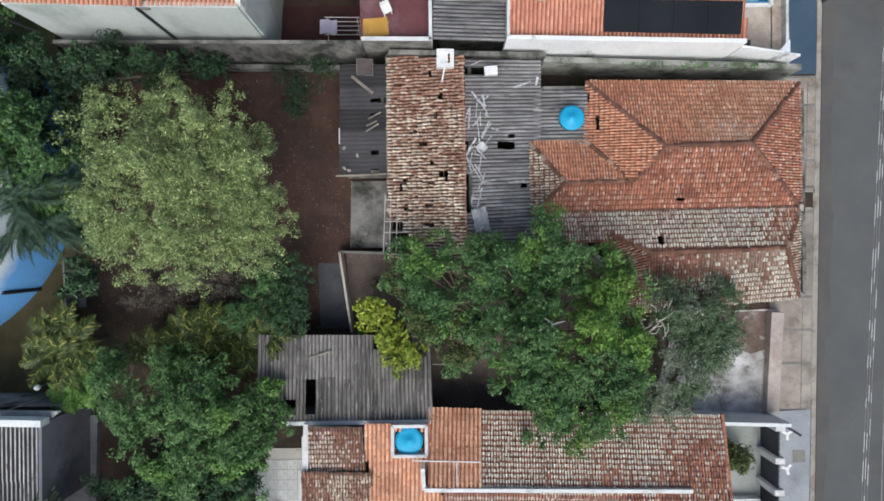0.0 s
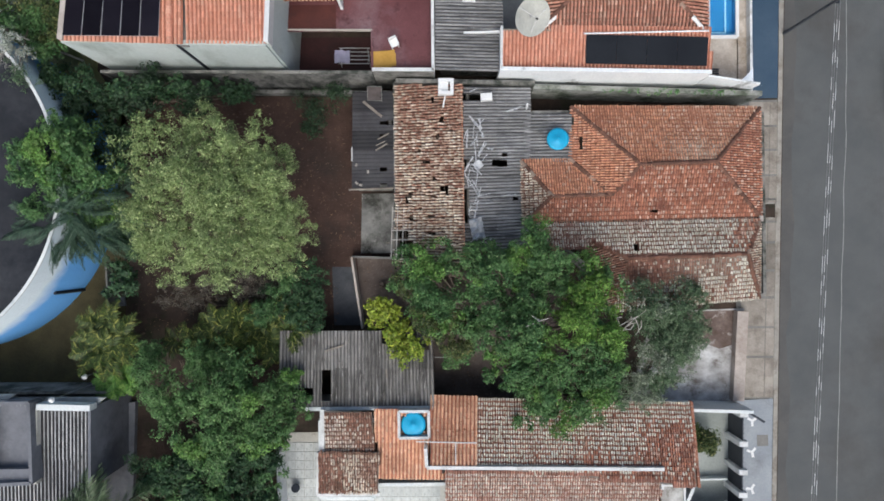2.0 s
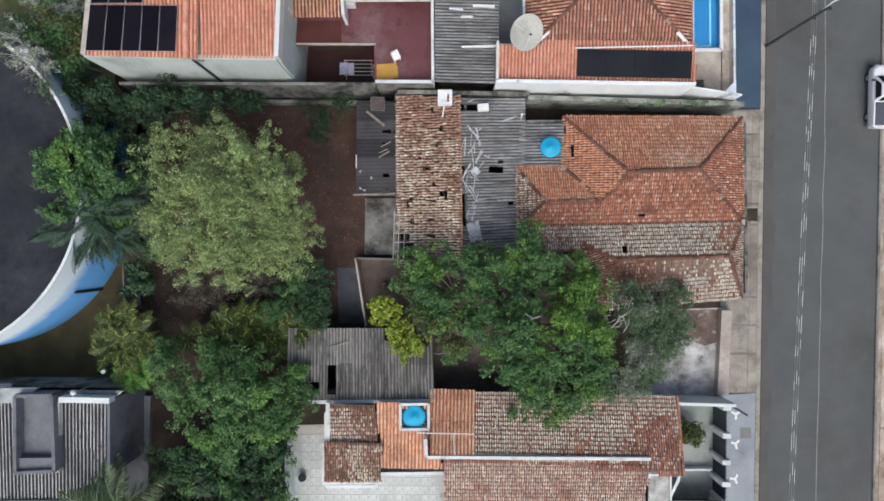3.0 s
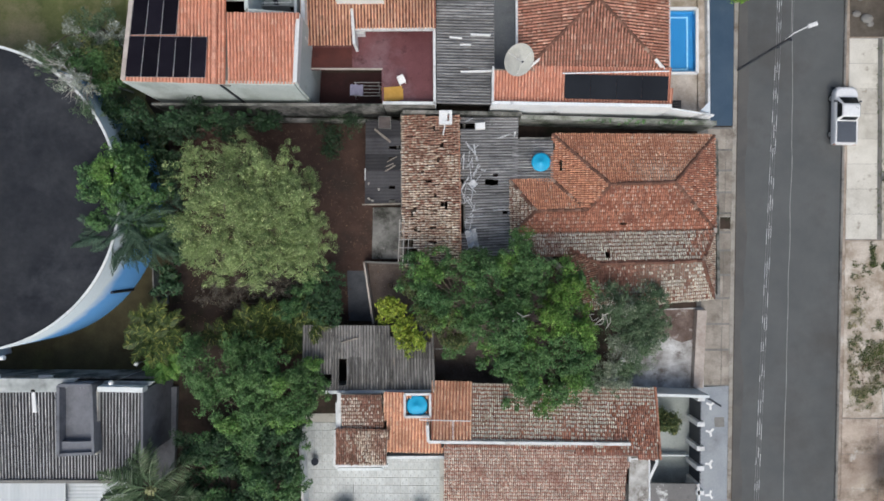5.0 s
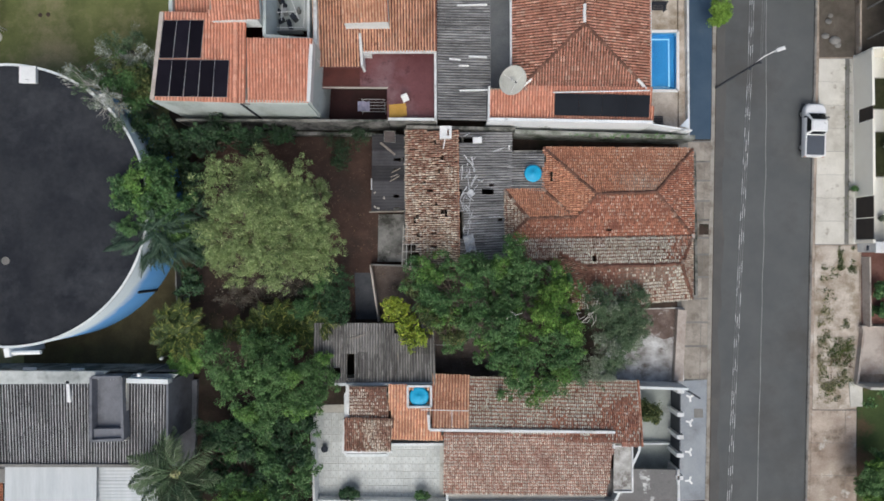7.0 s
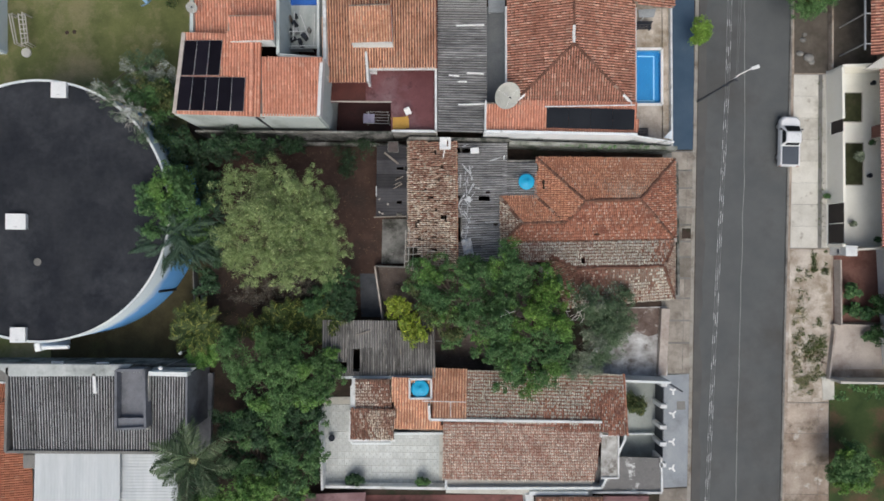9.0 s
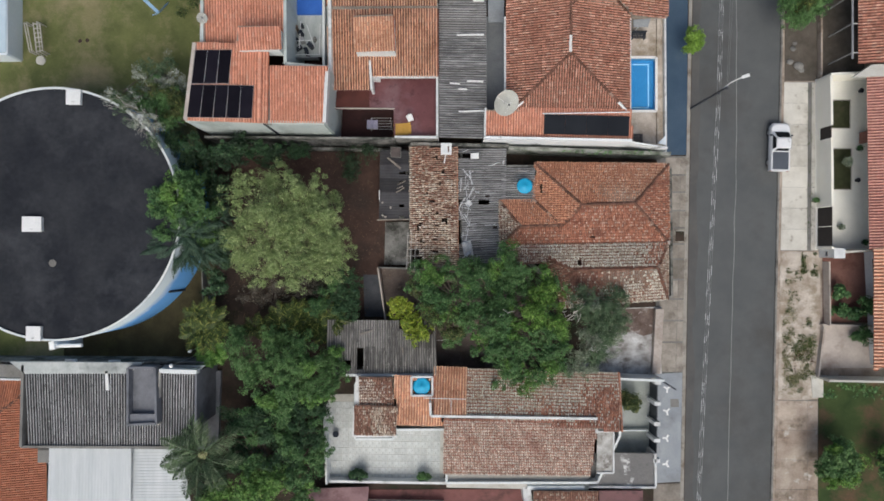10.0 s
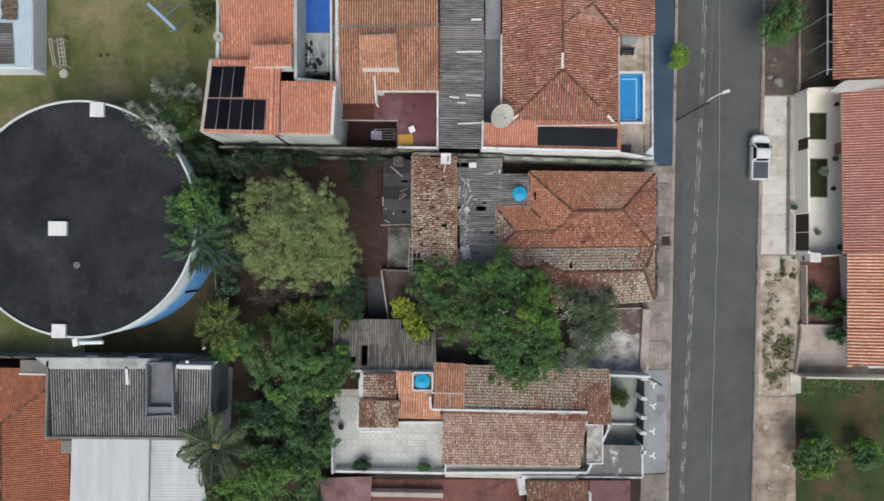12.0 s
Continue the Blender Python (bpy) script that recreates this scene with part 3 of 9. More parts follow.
def rod(p, q, r, bm=None, n=8, r2=None):
    bm = bm or bmesh.new()
    p, q = Vector(p), Vector(q)
    m = Matrix.Translation((p + q) / 2) @ (q - p).to_track_quat("Z", "Y").to_matrix().to_4x4()
    bmesh.ops.create_cone(bm, cap_ends=True, segments=n, radius1=r, radius2=r if r2 is None else r2, depth=(q - p).length, matrix=m)
    return bm


def plane_of(poly):
    """Origin, eave direction, up-slope direction and normal of a roof plane whose first edge is its eave."""
    p = [Vector(v) for v in poly]
    u = (p[1] - p[0]).normalized()
    far = max(p[2:], key=lambda v: (v - p[0] - u * (v - p[0]).dot(u)).length)
    n = u.cross(far - p[0]).normalized()
    if n.z < 0:
        n = -n
    v = n.cross(u).normalized()
    if v.z < -1e-6 or (abs(v.z) < 1e-6 and v.dot(far - p[0]) < 0):
        u, v = -u, -v
    return p[0], u, v, n


def inside(a, b, loop):
    hit = False
    for (x1, y1), (x2, y2) in zip(loop, loop[1:] + loop[:1]):
        if (y1 > b) != (y2 > b) and a < (x2 - x1) * (b - y1) / (y2 - y1) + x1:
            hit = not hit
    return hit


def tile_verts(tw, tl, proud=0.035, head=0.48, cap=0.35):
    """One clay cap tile, its head painted with mossy growth and row shade, and the channel tile beside it; the lower
    edge stands proud of the row below.
    """
    arc = [(math.cos(math.pi * k / 5), math.sin(math.pi * k / 5)) for k in range(6)]
    w0, w1 = cap * tw, (cap - 0.07) * tw
    wm = w0 * (1 - head) + w1 * head
    lo = [(-c * w0, -0.06, s * 0.42 * tw + proud) for c, s in arc]
    md = [(-c * wm, tl * head, s * 0.38 * tw + proud * 0.45) for c, s in arc]
    hi = [(-c * w1, tl + 0.02, s * 0.33 * tw - 0.008) for c, s in arc]
    butt = [(-c * w0, -0.06, max(0.0, s * 0.42 * tw - 0.03)) for c, s in arc]
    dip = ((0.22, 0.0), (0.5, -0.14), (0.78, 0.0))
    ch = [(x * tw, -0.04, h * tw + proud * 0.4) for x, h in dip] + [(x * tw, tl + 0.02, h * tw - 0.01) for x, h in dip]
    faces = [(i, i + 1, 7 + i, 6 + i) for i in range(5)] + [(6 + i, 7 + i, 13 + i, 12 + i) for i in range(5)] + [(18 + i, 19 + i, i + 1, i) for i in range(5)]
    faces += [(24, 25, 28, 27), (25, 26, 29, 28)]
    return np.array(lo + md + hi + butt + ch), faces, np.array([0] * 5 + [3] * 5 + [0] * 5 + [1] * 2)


def tile_places(poly, tw, tl, holes=(), jitter=0.02):
    o, u, v, n = plane_of(poly)
    loop = [((Vector(p) - o).dot(u), (Vector(p) - o).dot(v)) for p in poly]
    a0, a1 = min(a for a, b in loop), max(a for a, b in loop)
    b1 = max(b for a, b in loop)
    out = []
    for j in range(int(b1 / tl) + 1):
        for i in range(int((a1 - a0) / tw) + 1):
            a, b = a0 + (i + 0.5) * tw, j * tl
            if not inside(a, b + tl * 0.45, loop):
                continue
            c = o + u * a + v * (b + tl / 2)
            if any((c.x - h[0]) ** 2 + (c.y - h[1]) ** 2 < h[2] ** 2 for h in holes):
                continue
            da, db, dz, tw_ = RNG.normal(0, jitter, 4)
            yaw = tw_ * 2
            uu = u * math.cos(yaw) + v * math.sin(yaw)
            vv = n.cross(uu)
            m = Matrix((uu, vv, n)).transposed().to_4x4()
            m.translation = o + u * (a + da * 0.5) + v * (b + db) + n * abs(dz) * 0.4
            out.append(m)
    return out


PIECES = []


def head_tone(slots, count, dark_heads):
    """Which faces of each tile take the painted shade and growth colours: the heads of a share of the tiles, and all
    channels.
    """
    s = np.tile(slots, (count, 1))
    clean = RNG.random(count) > dark_heads
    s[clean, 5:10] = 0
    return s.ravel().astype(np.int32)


def tile_roof(name, poly, material, parent, tw=0.175, tl=0.34, holes=(), jitter=0.018, label="", pieces=0, board=True, channel=None, proud=0.035, dark_heads=0.8, fade=None, head=None, cap=0.35, nose=0.48):
    """A tiled roof slope: laid tiles over boards. pieces: how many tiles from the eave up are objects of their own.
    fade: (material, p, q), a second material that takes over unevenly from p to q in plan."""
    ms = tile_places(poly, tw, tl, holes, jitter)
    tv, tf, slots = tile_verts(tw, tl, proud, nose, cap)
    n = len(tv)
    tv4 = np.c_[tv, np.ones(n)]
    rest = ms[pieces:]
    verts = np.concatenate([(np.array(m) @ tv4.T).T[:, :3] for m in rest])
    faces = [tuple(k * n + i for i in f) for k in range(len(rest)) for f in tf]
    me = mesh_from(name, verts, faces, material)
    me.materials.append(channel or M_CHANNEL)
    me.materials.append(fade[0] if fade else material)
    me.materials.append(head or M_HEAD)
    index = head_tone(slots, len(rest), dark_heads)
    if fade:
        a, d = np.array(fade[1][:2]), np.array(fade[2][:2]) - np.array(fade[1][:2])
        for k, m in enumerate(rest):
            c = np.array(m.translation[:2])
            s = (c - a) @ d / (d @ d) + 0.7 * noise.noise(Vector((c[0] * 0.5, c[1] * 0.5, 3.0))) + RNG.normal(0, 0.32)
            if s > 0.5:
                own = index[k * len(tf):(k + 1) * len(tf)]
                own[own == 0] = 2
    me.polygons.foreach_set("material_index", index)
    ob = meshpart(name, me, parent, label)
    ob["kind"] = "stuff"
    if pieces:
        one = mesh_from("tile", tv, tf, material)
        for other in (channel or M_CHANNEL, material, head or M_HEAD):
            one.materials.append(other)
        one.polygons.foreach_set("material_index", np.where(slots == 3, 3 if dark_heads > 0.5 else 0, slots).astype(np.int32))
        PIECES.append((one, ms[:pieces], parent))
    if board and not holes:
        o, u, v, nn = plane_of(poly)
        bm = bmesh.new()
        low = [bm.verts.new(Vector(p) - nn * 0.12) for p in poly]
        top = [bm.verts.new(Vector(p) - nn * 0.05) for p in poly]
        k = len(poly)
        bm.faces.new(top)
        bm.faces.new(low[::-1])
        for i in range(k):
            bm.faces.new((low[i], low[(i + 1) % k], top[(i + 1) % k], top[i]))
        bmesh.ops.recalc_face_normals(bm, faces=bm.faces[:])
        part("roof_boarding", bm, M_WOOD, parent)
    return ob


def ridge(p, q, parent, r=0.13, material=None, name="ridge_tile"):
    """Overlapping half-round cap tiles bedded along a ridge or hip, each a piece."""
    p, q = Vector(p), Vector(q)
    d = (q - p)
    n = max(1, int(d.length / 0.38))
    step = d.length / n
    d.normalize()
    s = d.cross(Vector((0, 0, 1))).normalized()
    up = s.cross(d).normalized()
    verts = []
    for e, rr in ((-0.06, r * 1.08), (step + 0.02, r * 0.84)):
        for k in range(7):
            a = math.pi * k / 6
            verts.append((math.cos(a) * rr, e, math.sin(a) * rr * 0.95))
    me = mesh_from(name, verts, [(k, k + 1, 8 + k, 7 + k) for k in range(6)], material or M_RIDGE)
    for i in range(n):
        m = Matrix((s, d, up)).transposed().to_4x4()
        m.translation = p + d * (i * step) + s * float(RNG.normal(0, 0.015)) + up * float(RNG.normal(-0.01, 0.008))
        attach(new(name, me), parent).matrix_basis = m


def sheet_roof(poly, material, parent, wave=0.22, amp=0.045, sheet=1.1, length=1.83, skip=(), name="sheet", label="", jitter=0.012, holes=(), trough_tone=None, worn=(5, 0)):
    """Corrugated sheets on a four-cornered slope; the first edge is the eave. Each sheet is a piece. holes: plan boxes
    broken out. worn: faces of each wave painted in the dark trough shade.
    """
    p = [Vector(v) for v in poly]
    wd = ((p[1] - p[0]).length + (p[2] - p[3]).length) / 2
    ln = ((p[3] - p[0]).length + (p[2] - p[1]).length) / 2
    nc, nr = max(1, round(wd / sheet)), max(1, round(ln / length))

    def at(s, t):
        return (p[0] * (1 - s) + p[1] * s) * (1 - t) + (p[3] * (1 - s) + p[2] * s) * t

    nrm = (p[1] - p[0]).cross(p[3] - p[0]).normalized()
    if nrm.z < 0:
        nrm = -nrm
    waves = max(2, round(wd / nc / wave))
    nl = 6 if holes else 2
    for j in range(nr):
        for i in range(nc):
            if (i, j) in skip:
                continue
            k = waves * 6
            lift, sl, sr = RNG.normal(0, jitter, 3)
            verts, faces = [], []
            for row in range(nl + 1):
                f = row / nl
                t = (j - 0.03 + f * 1.05) / nr
                for c in range(k + 1):
                    s = (i + (c / k) * 1.03 - 0.015) / nc
                    w = 2 * abs(math.sin(c / k * waves * math.pi)) ** 0.8 - 1
                    h = amp * w + 0.016 * (1 - f) + lift * 0.6 + sl * (c / k - 0.5) + sr * (f - 0.5)
                    verts.append(at(s, t) + nrm * h)
            for row in range(nl):
                for c in range(k):
                    f = (row * (k + 1) + c, row * (k + 1) + c + 1, (row + 1) * (k + 1) + c + 1, (row + 1) * (k + 1) + c)
                    m = (verts[f[0]] + verts[f[2]]) / 2
                    if any(h[0] < m.x < h[2] and h[1] < m.y < h[3] for h in holes):
                        continue
                    faces.append(f)
            if not faces:
                continue
            me = mesh_from(name, verts, faces, material)
            me.materials.append(trough_tone or M_TROUGH)
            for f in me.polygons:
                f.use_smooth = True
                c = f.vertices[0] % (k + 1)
                # Painted trough shade: the lowest faces of each wave take the dark tone.
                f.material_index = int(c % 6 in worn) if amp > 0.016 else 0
            meshpart(name, me, parent, label)


def walls_of(poly, z0, z1, material, parent, thick=0.2, name="wall"):
    for a, b in zip(poly, poly[1:] + poly[:1]):
        part(name, wall(a, b, thick, z0, z1), material, parent)


# ---- plants ----


def leaf_cloud(centres, radii, count, size, slim=0.45, up=0.5, rng=RNG):
    """Small bent leaves round many twig centres. Returns vertices and faces."""
    c = rng.integers(0, len(centres), count)
    d = rng.normal(0, 1, (count, 3))
    d /= np.linalg.norm(d, axis=1)[:, None]
    pos = centres[c] + d * (radii[c] * rng.random(count) ** 0.4)[:, None]
    nrm = d * (1 - up) * 0.7 + np.array([0, 0, 1.0]) * up + rng.normal(0, 0.35, (count, 3))
    nrm /= np.linalg.norm(nrm, axis=1)[:, None]
    ax = np.cross(nrm, rng.normal(0, 1, (count, 3)))
    ax /= np.linalg.norm(ax, axis=1)[:, None]
    ay = np.cross(nrm, ax)
    s = size * (0.55 + 0.9 * rng.random(count))[:, None]
    a, b = ax * s, ay * s * slim
    v = np.stack([pos - a, pos - b + nrm * s * 0.12, pos + a - nrm * s * 0.15, pos + b + nrm * s * 0.12], 1).reshape(-1, 3)
    return v, np.arange(count * 4).reshape(-1, 4)


def fast_mesh(name, v, f, material):
    me = bpy.data.meshes.new(name)
    me.vertices.add(len(v))
    me.vertices.foreach_set("co", np.asarray(v, dtype=np.float32).ravel())
    me.loops.add(f.size)
    me.loops.foreach_set("vertex_index", f.astype(np.int32).ravel())
    me.polygons.add(len(f))
    me.polygons.foreach_set("loop_start", np.arange(0, f.size, f.shape[1], dtype=np.int32))
    me.update(calc_edges=True)
    me.materials.append(material)
    return me


def on_shell(rng, k, low=-0.2):
    d = rng.normal(0, 1, (k, 3))
    d /= np.linalg.norm(d, axis=1)[:, None]
    d[:, 2] = np.where(d[:, 2] < low, -d[:, 2], d[:, 2])
    return d


def tree(name, base, lobes, leaf, label, size=0.10, leaves=34, bough=0.8, twig=0.30, trunk=0.22, limbs=True, slim=0.45, category="tree", seed=1, extra=None, up=0.55, density=1.0, droop=0.0, sunny=None, fill=1.0, spots=0.9):
    """lobes: (x, y, z, rx, ry, rz) crown masses in the world. A tapered trunk, limbs that reach the masses, boughs, twigs and leaves over them."""
    rng = np.random.default_rng(seed)
    t = thing(name, (*base, 0), label, category)
    bm = bmesh.new()
    top = Vector((base[0], base[1], max(0.5, min(l[2] - l[5] * 0.4 for l in lobes))))
    rod((base[0], base[1], -0.05), top, trunk, bm, 10, trunk * 0.7)
    part("trunk", bm, M_BARK, t)
    if limbs:
        for l in lobes:
            bm = bmesh.new()
            mid = top.lerp(Vector(l[:3]), 0.55) + Vector((*rng.normal(0, 0.3, 2), 0.2))
            rod(top - Vector((0, 0, 0.15)), mid, trunk * 0.55, bm, 7, trunk * 0.35)
            rod(mid, Vector((l[0], l[1], l[2] + l[5] * 0.45)), trunk * 0.35, bm, 6, trunk * 0.1)
            for k in range(5):
                a = rng.uniform(0, 2 * math.pi)
                rod(mid.lerp(Vector(l[:3]), 0.4), (l[0] + math.cos(a) * l[3] * 0.8, l[1] + math.sin(a) * l[4] * 0.8, l[2] + l[5] * 0.3), trunk * 0.2, bm, 5, trunk * 0.05)
            part("limb", bm, M_BARK, t)
    cs, rs = [], []
    for x, y, z, rx, ry, rz in lobes:
        k = max(5, int(3.0 * density * rx * ry / (bough * bough)))
        d = on_shell(rng, k)
        q = np.array([x, y, z]) + d * np.array([rx, ry, rz]) * (0.45 + 0.55 * rng.random((k, 1)) ** 0.6)
        q[:, 2] += 0.25 * rng.normal(0, 1, k)
        br = bough * rng.uniform(0.45, 1.2, k)
        m = max(4, int(3.2 * (bough / twig) ** 2 * 0.5))
        e = on_shell(rng, k * m, -0.1)
        rr = np.repeat(br, m)[:, None] * (0.35 + 0.75 * rng.random((k * m, 1)))
        w = np.repeat(q, m, 0) + e * rr * np.array([1.0, 1.0, 0.75])
        w[:, 2] -= droop * rng.random(k * m)
        cs.append(w)
        rs.append(twig * rng.uniform(0.5, 1.25, k * m))
    cs, rs = np.concatenate(cs), np.concatenate(rs)
    keep = rng.random(len(cs)) < spots
    cs, rs = cs[keep], rs[keep]
    young = np.zeros(len(cs), bool)
    if extra:
        mat2, share, size2 = extra
        f = np.array([noise.noise(Vector((c[0] * 0.55, c[1] * 0.55, seed * 3.7))) for c in cs])
        young = f > np.quantile(f, 1 - share)
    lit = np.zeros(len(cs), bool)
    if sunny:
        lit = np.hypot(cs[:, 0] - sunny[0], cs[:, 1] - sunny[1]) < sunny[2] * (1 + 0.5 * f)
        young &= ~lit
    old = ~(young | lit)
    if fill:
        inner, reach = [], []
        for x, y, z, rx, ry, rz in lobes:
            k = max(6, int(7 * rx * ry))
            d = on_shell(rng, k, 0.0)
            inner.append(np.array([x, y, z - 0.15 * rz]) + d * np.array([rx, ry, rz]) * 0.68 * rng.random((k, 1)) ** 0.4)
            reach.append(np.full(k, 0.34))
        inner, reach = np.concatenate(inner), np.concatenate(reach)
        v, f = leaf_cloud(inner, reach, int(len(inner) * 20 * fill), max(size * 1.25, 0.09), max(slim, 0.35), 0.6, rng=rng)
        meshpart("inner_foliage", fast_mesh("inner_foliage", v, f, leaf), t)
    v, f = leaf_cloud(cs[old], rs[old], int(old.sum() * leaves), size, slim, up, rng=rng)
    meshpart("crown", fast_mesh("crown", v, f, leaf), t)
    # Sunlit patch of the crown painted with a lighter leaf colour.
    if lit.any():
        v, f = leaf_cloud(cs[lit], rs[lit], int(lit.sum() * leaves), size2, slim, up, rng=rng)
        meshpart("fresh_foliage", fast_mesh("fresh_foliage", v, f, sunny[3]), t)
    if young.any():
        v, f = leaf_cloud(cs[young], rs[young], int(young.sum() * leaves), size2, slim, up, rng=rng)
        meshpart("young_foliage", fast_mesh("young_foliage", v, f, mat2), t)
    return t


# ---- ground, road and pavements ----
alone("ground", prism([(-500, -500), (500, -500), (500, 500), (-500, 500)], -0.6, -0.22), M_LAND, "dry grassy land", "ground", kind="structure")
RW0, RW1 = (22.90, 26.28), (22.39, -22.29)
RE0, RE1 = (31.09, 26.37), (30.32, -22.20)


def along(a, b, t):
    return (a[0] + (b[0] - a[0]) * t, a[1] + (b[1] - a[1]) * t)


alone("road", prism([along(RW0, RW1, -1.2), along(RW0, RW1, 2.2), along(RE0, RE1, 2.2), along(RE0, RE1, -1.2)], -0.4, -0.12), M_ASPHALT, "grey worn asphalt street", "road", kind="structure")
alone("west_block_soil", prism([along(RW0, RW1, -1.2), along(RW0, RW1, 2.2), (-110, -80), (-110, 80)], -0.4, -0.04), M_DARKSOIL, "dark bare soil of the western lots", "soil", kind="structure")
alone("east_block_soil", prism([along(RE0, RE1, -1.2), along(RE0, RE1, 2.2), (110, -80), (110, 80)], -0.4, -0.04), M_BROWNCONC, "brown bare ground of the eastern lots", "soil", kind="structure")
alone("kerb_west", prism(strip(along((22.67, 26.24), (22.16, -22.25), -1.2), along((22.67, 26.24), (22.16, -22.25), 2.2), 0.32), -0.3, 0.02, bevel=0.02), M_KERB, "pale concrete kerb along the street", "kerb", kind="structure")
alone("kerb_east", prism(strip(along((31.12, 26.32), (30.37, -22.15), -1.2), along((31.12, 26.32), (30.37, -22.15), 2.2), 0.18), -0.3, 0.02, bevel=0.02), M_KERBOLD, "pale concrete kerb along the street", "kerb", kind="structure")
_edge = [along(RW0, RW1, -1.2 + 3.4 * k / 90) for k in range(91)]
_edge = [(p[0] + 0.75 + 0.6 * noise.noise(Vector((0.0, p[1] * 0.25, 4.0))) + 0.15 * noise.noise(Vector((3.0, p[1] * 1.1, 4.0))), p[1]) for p in _edge]
alone("gutter_dust", prism([along(RW0, RW1, 2.2), along(RW0, RW1, -1.2)] + _edge, -0.2, -0.116), M_GUTTER, "dusty brownish asphalt along the kerb", "gutter", kind="structure")
# the seam that runs down the asphalt
_bm = bmesh.new()
for a, b in (((26.81, 40.14), (27.00, 9.81)), ((27.00, 9.81), (26.77, -1.72)), ((26.77, -1.72), (26.49, -14.87)), ((26.49, -14.87), (26.27, -33.98))):
    n = int(abs(a[1] - b[1]) / 0.9)
    bends = [along(a, b, k / n) for k in range(n + 1)]
    bends = [(x + 0.09 * noise.noise(Vector((1.0, y * 0.35, 2.0))) + 0.04 * noise.noise(Vector((5.0, y * 1.3, 2.0))), y) for x, y in bends]
    for p, q in zip(bends, bends[1:]):
        prism(strip(p, q, 0.04 + 0.03 * abs(noise.noise(Vector((2.0, p[1] * 0.7, 0.0))))), -0.14, -0.115, _bm)
alone("road_seam", _bm, M_SEAM, "thin pale sealed seam in the asphalt", "road seam", kind="structure")

# lawn round the reservoir, and the yards
alone("lawn", prism([(-71.28, 47.39), (-23.15, 47.86), (-21.89, 19.71), (-22.67, 12.00), (-20.82, 9.28), (-21.34, -4.99), (-22.22, -8.94), (-70.23, -9.48)], -0.3, 0.0), M_GRASS, "patchy green lawn with worn brown spots", "lawn", kind="structure")
alone("earth_yard", prism([(-21.10, 10.10), (-4.64, 10.28), (-4.51, -0.42), (-5.56, -4.81), (-7.75, -4.84), (-9.99, -0.48), (-20.99, 1.59)], -0.3, 0.0), M_DIRT, "bare reddish-brown earth yard with leaf litter", "yard", kind="structure")
# Worn ground; its dark colour also carries the shade beside the reservoir.
alone("worn_strip", prism([(-34.57, -7.98), (-31.37, -1.81), (-26.45, -0.11), (-24.83, 1.55), (-20.44, 1.60), (-20.90, -4.98), (-22.06, -8.94), (-34.55, -9.08)], -0.1, 0.012), M_WORN, "worn turf beside the reservoir with shade painted in", "worn turf", kind="structure")
alone("slate_strip", prism([(-7.15, -1.0), (-5.75, -1.0), (-5.12, -4.85), (-7.0, -4.85)], -0.1, 0.016), M_DARKPOLE, "dark blue-grey concrete strip along the low wall", "paving", kind="structure")
alone("wall_yard_west", wall((-21.62, -0.7), (-21.42, -4.9), 0.1, -0.05, 0.9), M_GREYCONC, "thin grey concrete fence wall", "wall", kind="structure")
for _x, _y, _w, _d, _r in ((-20.95, -2.1, 0.8, 0.9, 8), (-20.6, -1.5, 0.7, 0.5, -12), (-21.05, -3.2, 0.5, 0.8, 4)):
    alone("concrete_slab", box(_x, _y, -0.02, _w, _d, 0.16, _r, bevel=0.015), M_SLATEWALL, "blue-grey concrete slab lying by the fence wall", "slab", "loose slabs")
alone("earth_court", prism([(-5.50, -0.32), (8.09, -0.17), (8.18, -9.86), (-4.95, -10.00)], -0.3, 0.004), M_DUSTY, "bare brown earth between the old buildings", "yard", kind="structure")
alone("forecourt_upper", prism([(15.35, -3.98), (19.62, -3.82), (19.58, -6.06), (18.55, -6.40), (17.45, -5.98), (15.70, -6.22)], -0.1, 0.016), M_BROWNPATCH, "brown stained upper part of the forecourt", "forecourt", kind="structure")
alone("concrete_court", prism([(14.15, -3.94), (20.16, -3.71), (20.22, -9.83), (12.56, -9.92)], -0.3, 0.008), M_LIMEPATCH, "mottled grey and whitish concrete forecourt", "forecourt", kind="structure")

# western pavement
alone("pavement_blue", prism([(20.32, 40.55), (22.38, 40.57), (22.40, 10.24), (20.42, 10.22)], -0.3, 0.0), M_BLUEPAVE, "dark blue painted pavement", "pavement", kind="structure")
alone("pavement_pale", prism([(19.62, -9.84), (22.21, -9.70), (22.03, -19.69), (19.60, -19.83)], -0.3, 0.0), M_PALEBLUE, "pale bluish painted concrete pavement", "pavement", kind="structure")
alone("pavement_south", prism([(19.60, -19.93), (22.03, -19.80), (21.87, -36.67), (19.37, -36.70)], -0.3, -0.004), M_CONC, "pale worn concrete pavement", "pavement", kind="structure")
PAVE = alone("pavement_west", prism([(19.66, 10.10), (22.45, 10.13), (22.21, -9.70), (19.67, -9.73)], -0.3, -0.03), M_GREYCONC, "concrete slab pavement with open joints", "pavement", kind="structure")
PW0, PW1, PK0, PK1 = (20.48, 10.05), (19.78, -9.72), (22.40, 10.07), (22.18, -9.70)
_cuts = (0, 0.085, 0.165, 0.25, 0.33, 0.405, 0.475, 0.57, 0.66, 0.76, 0.86, 1.0)
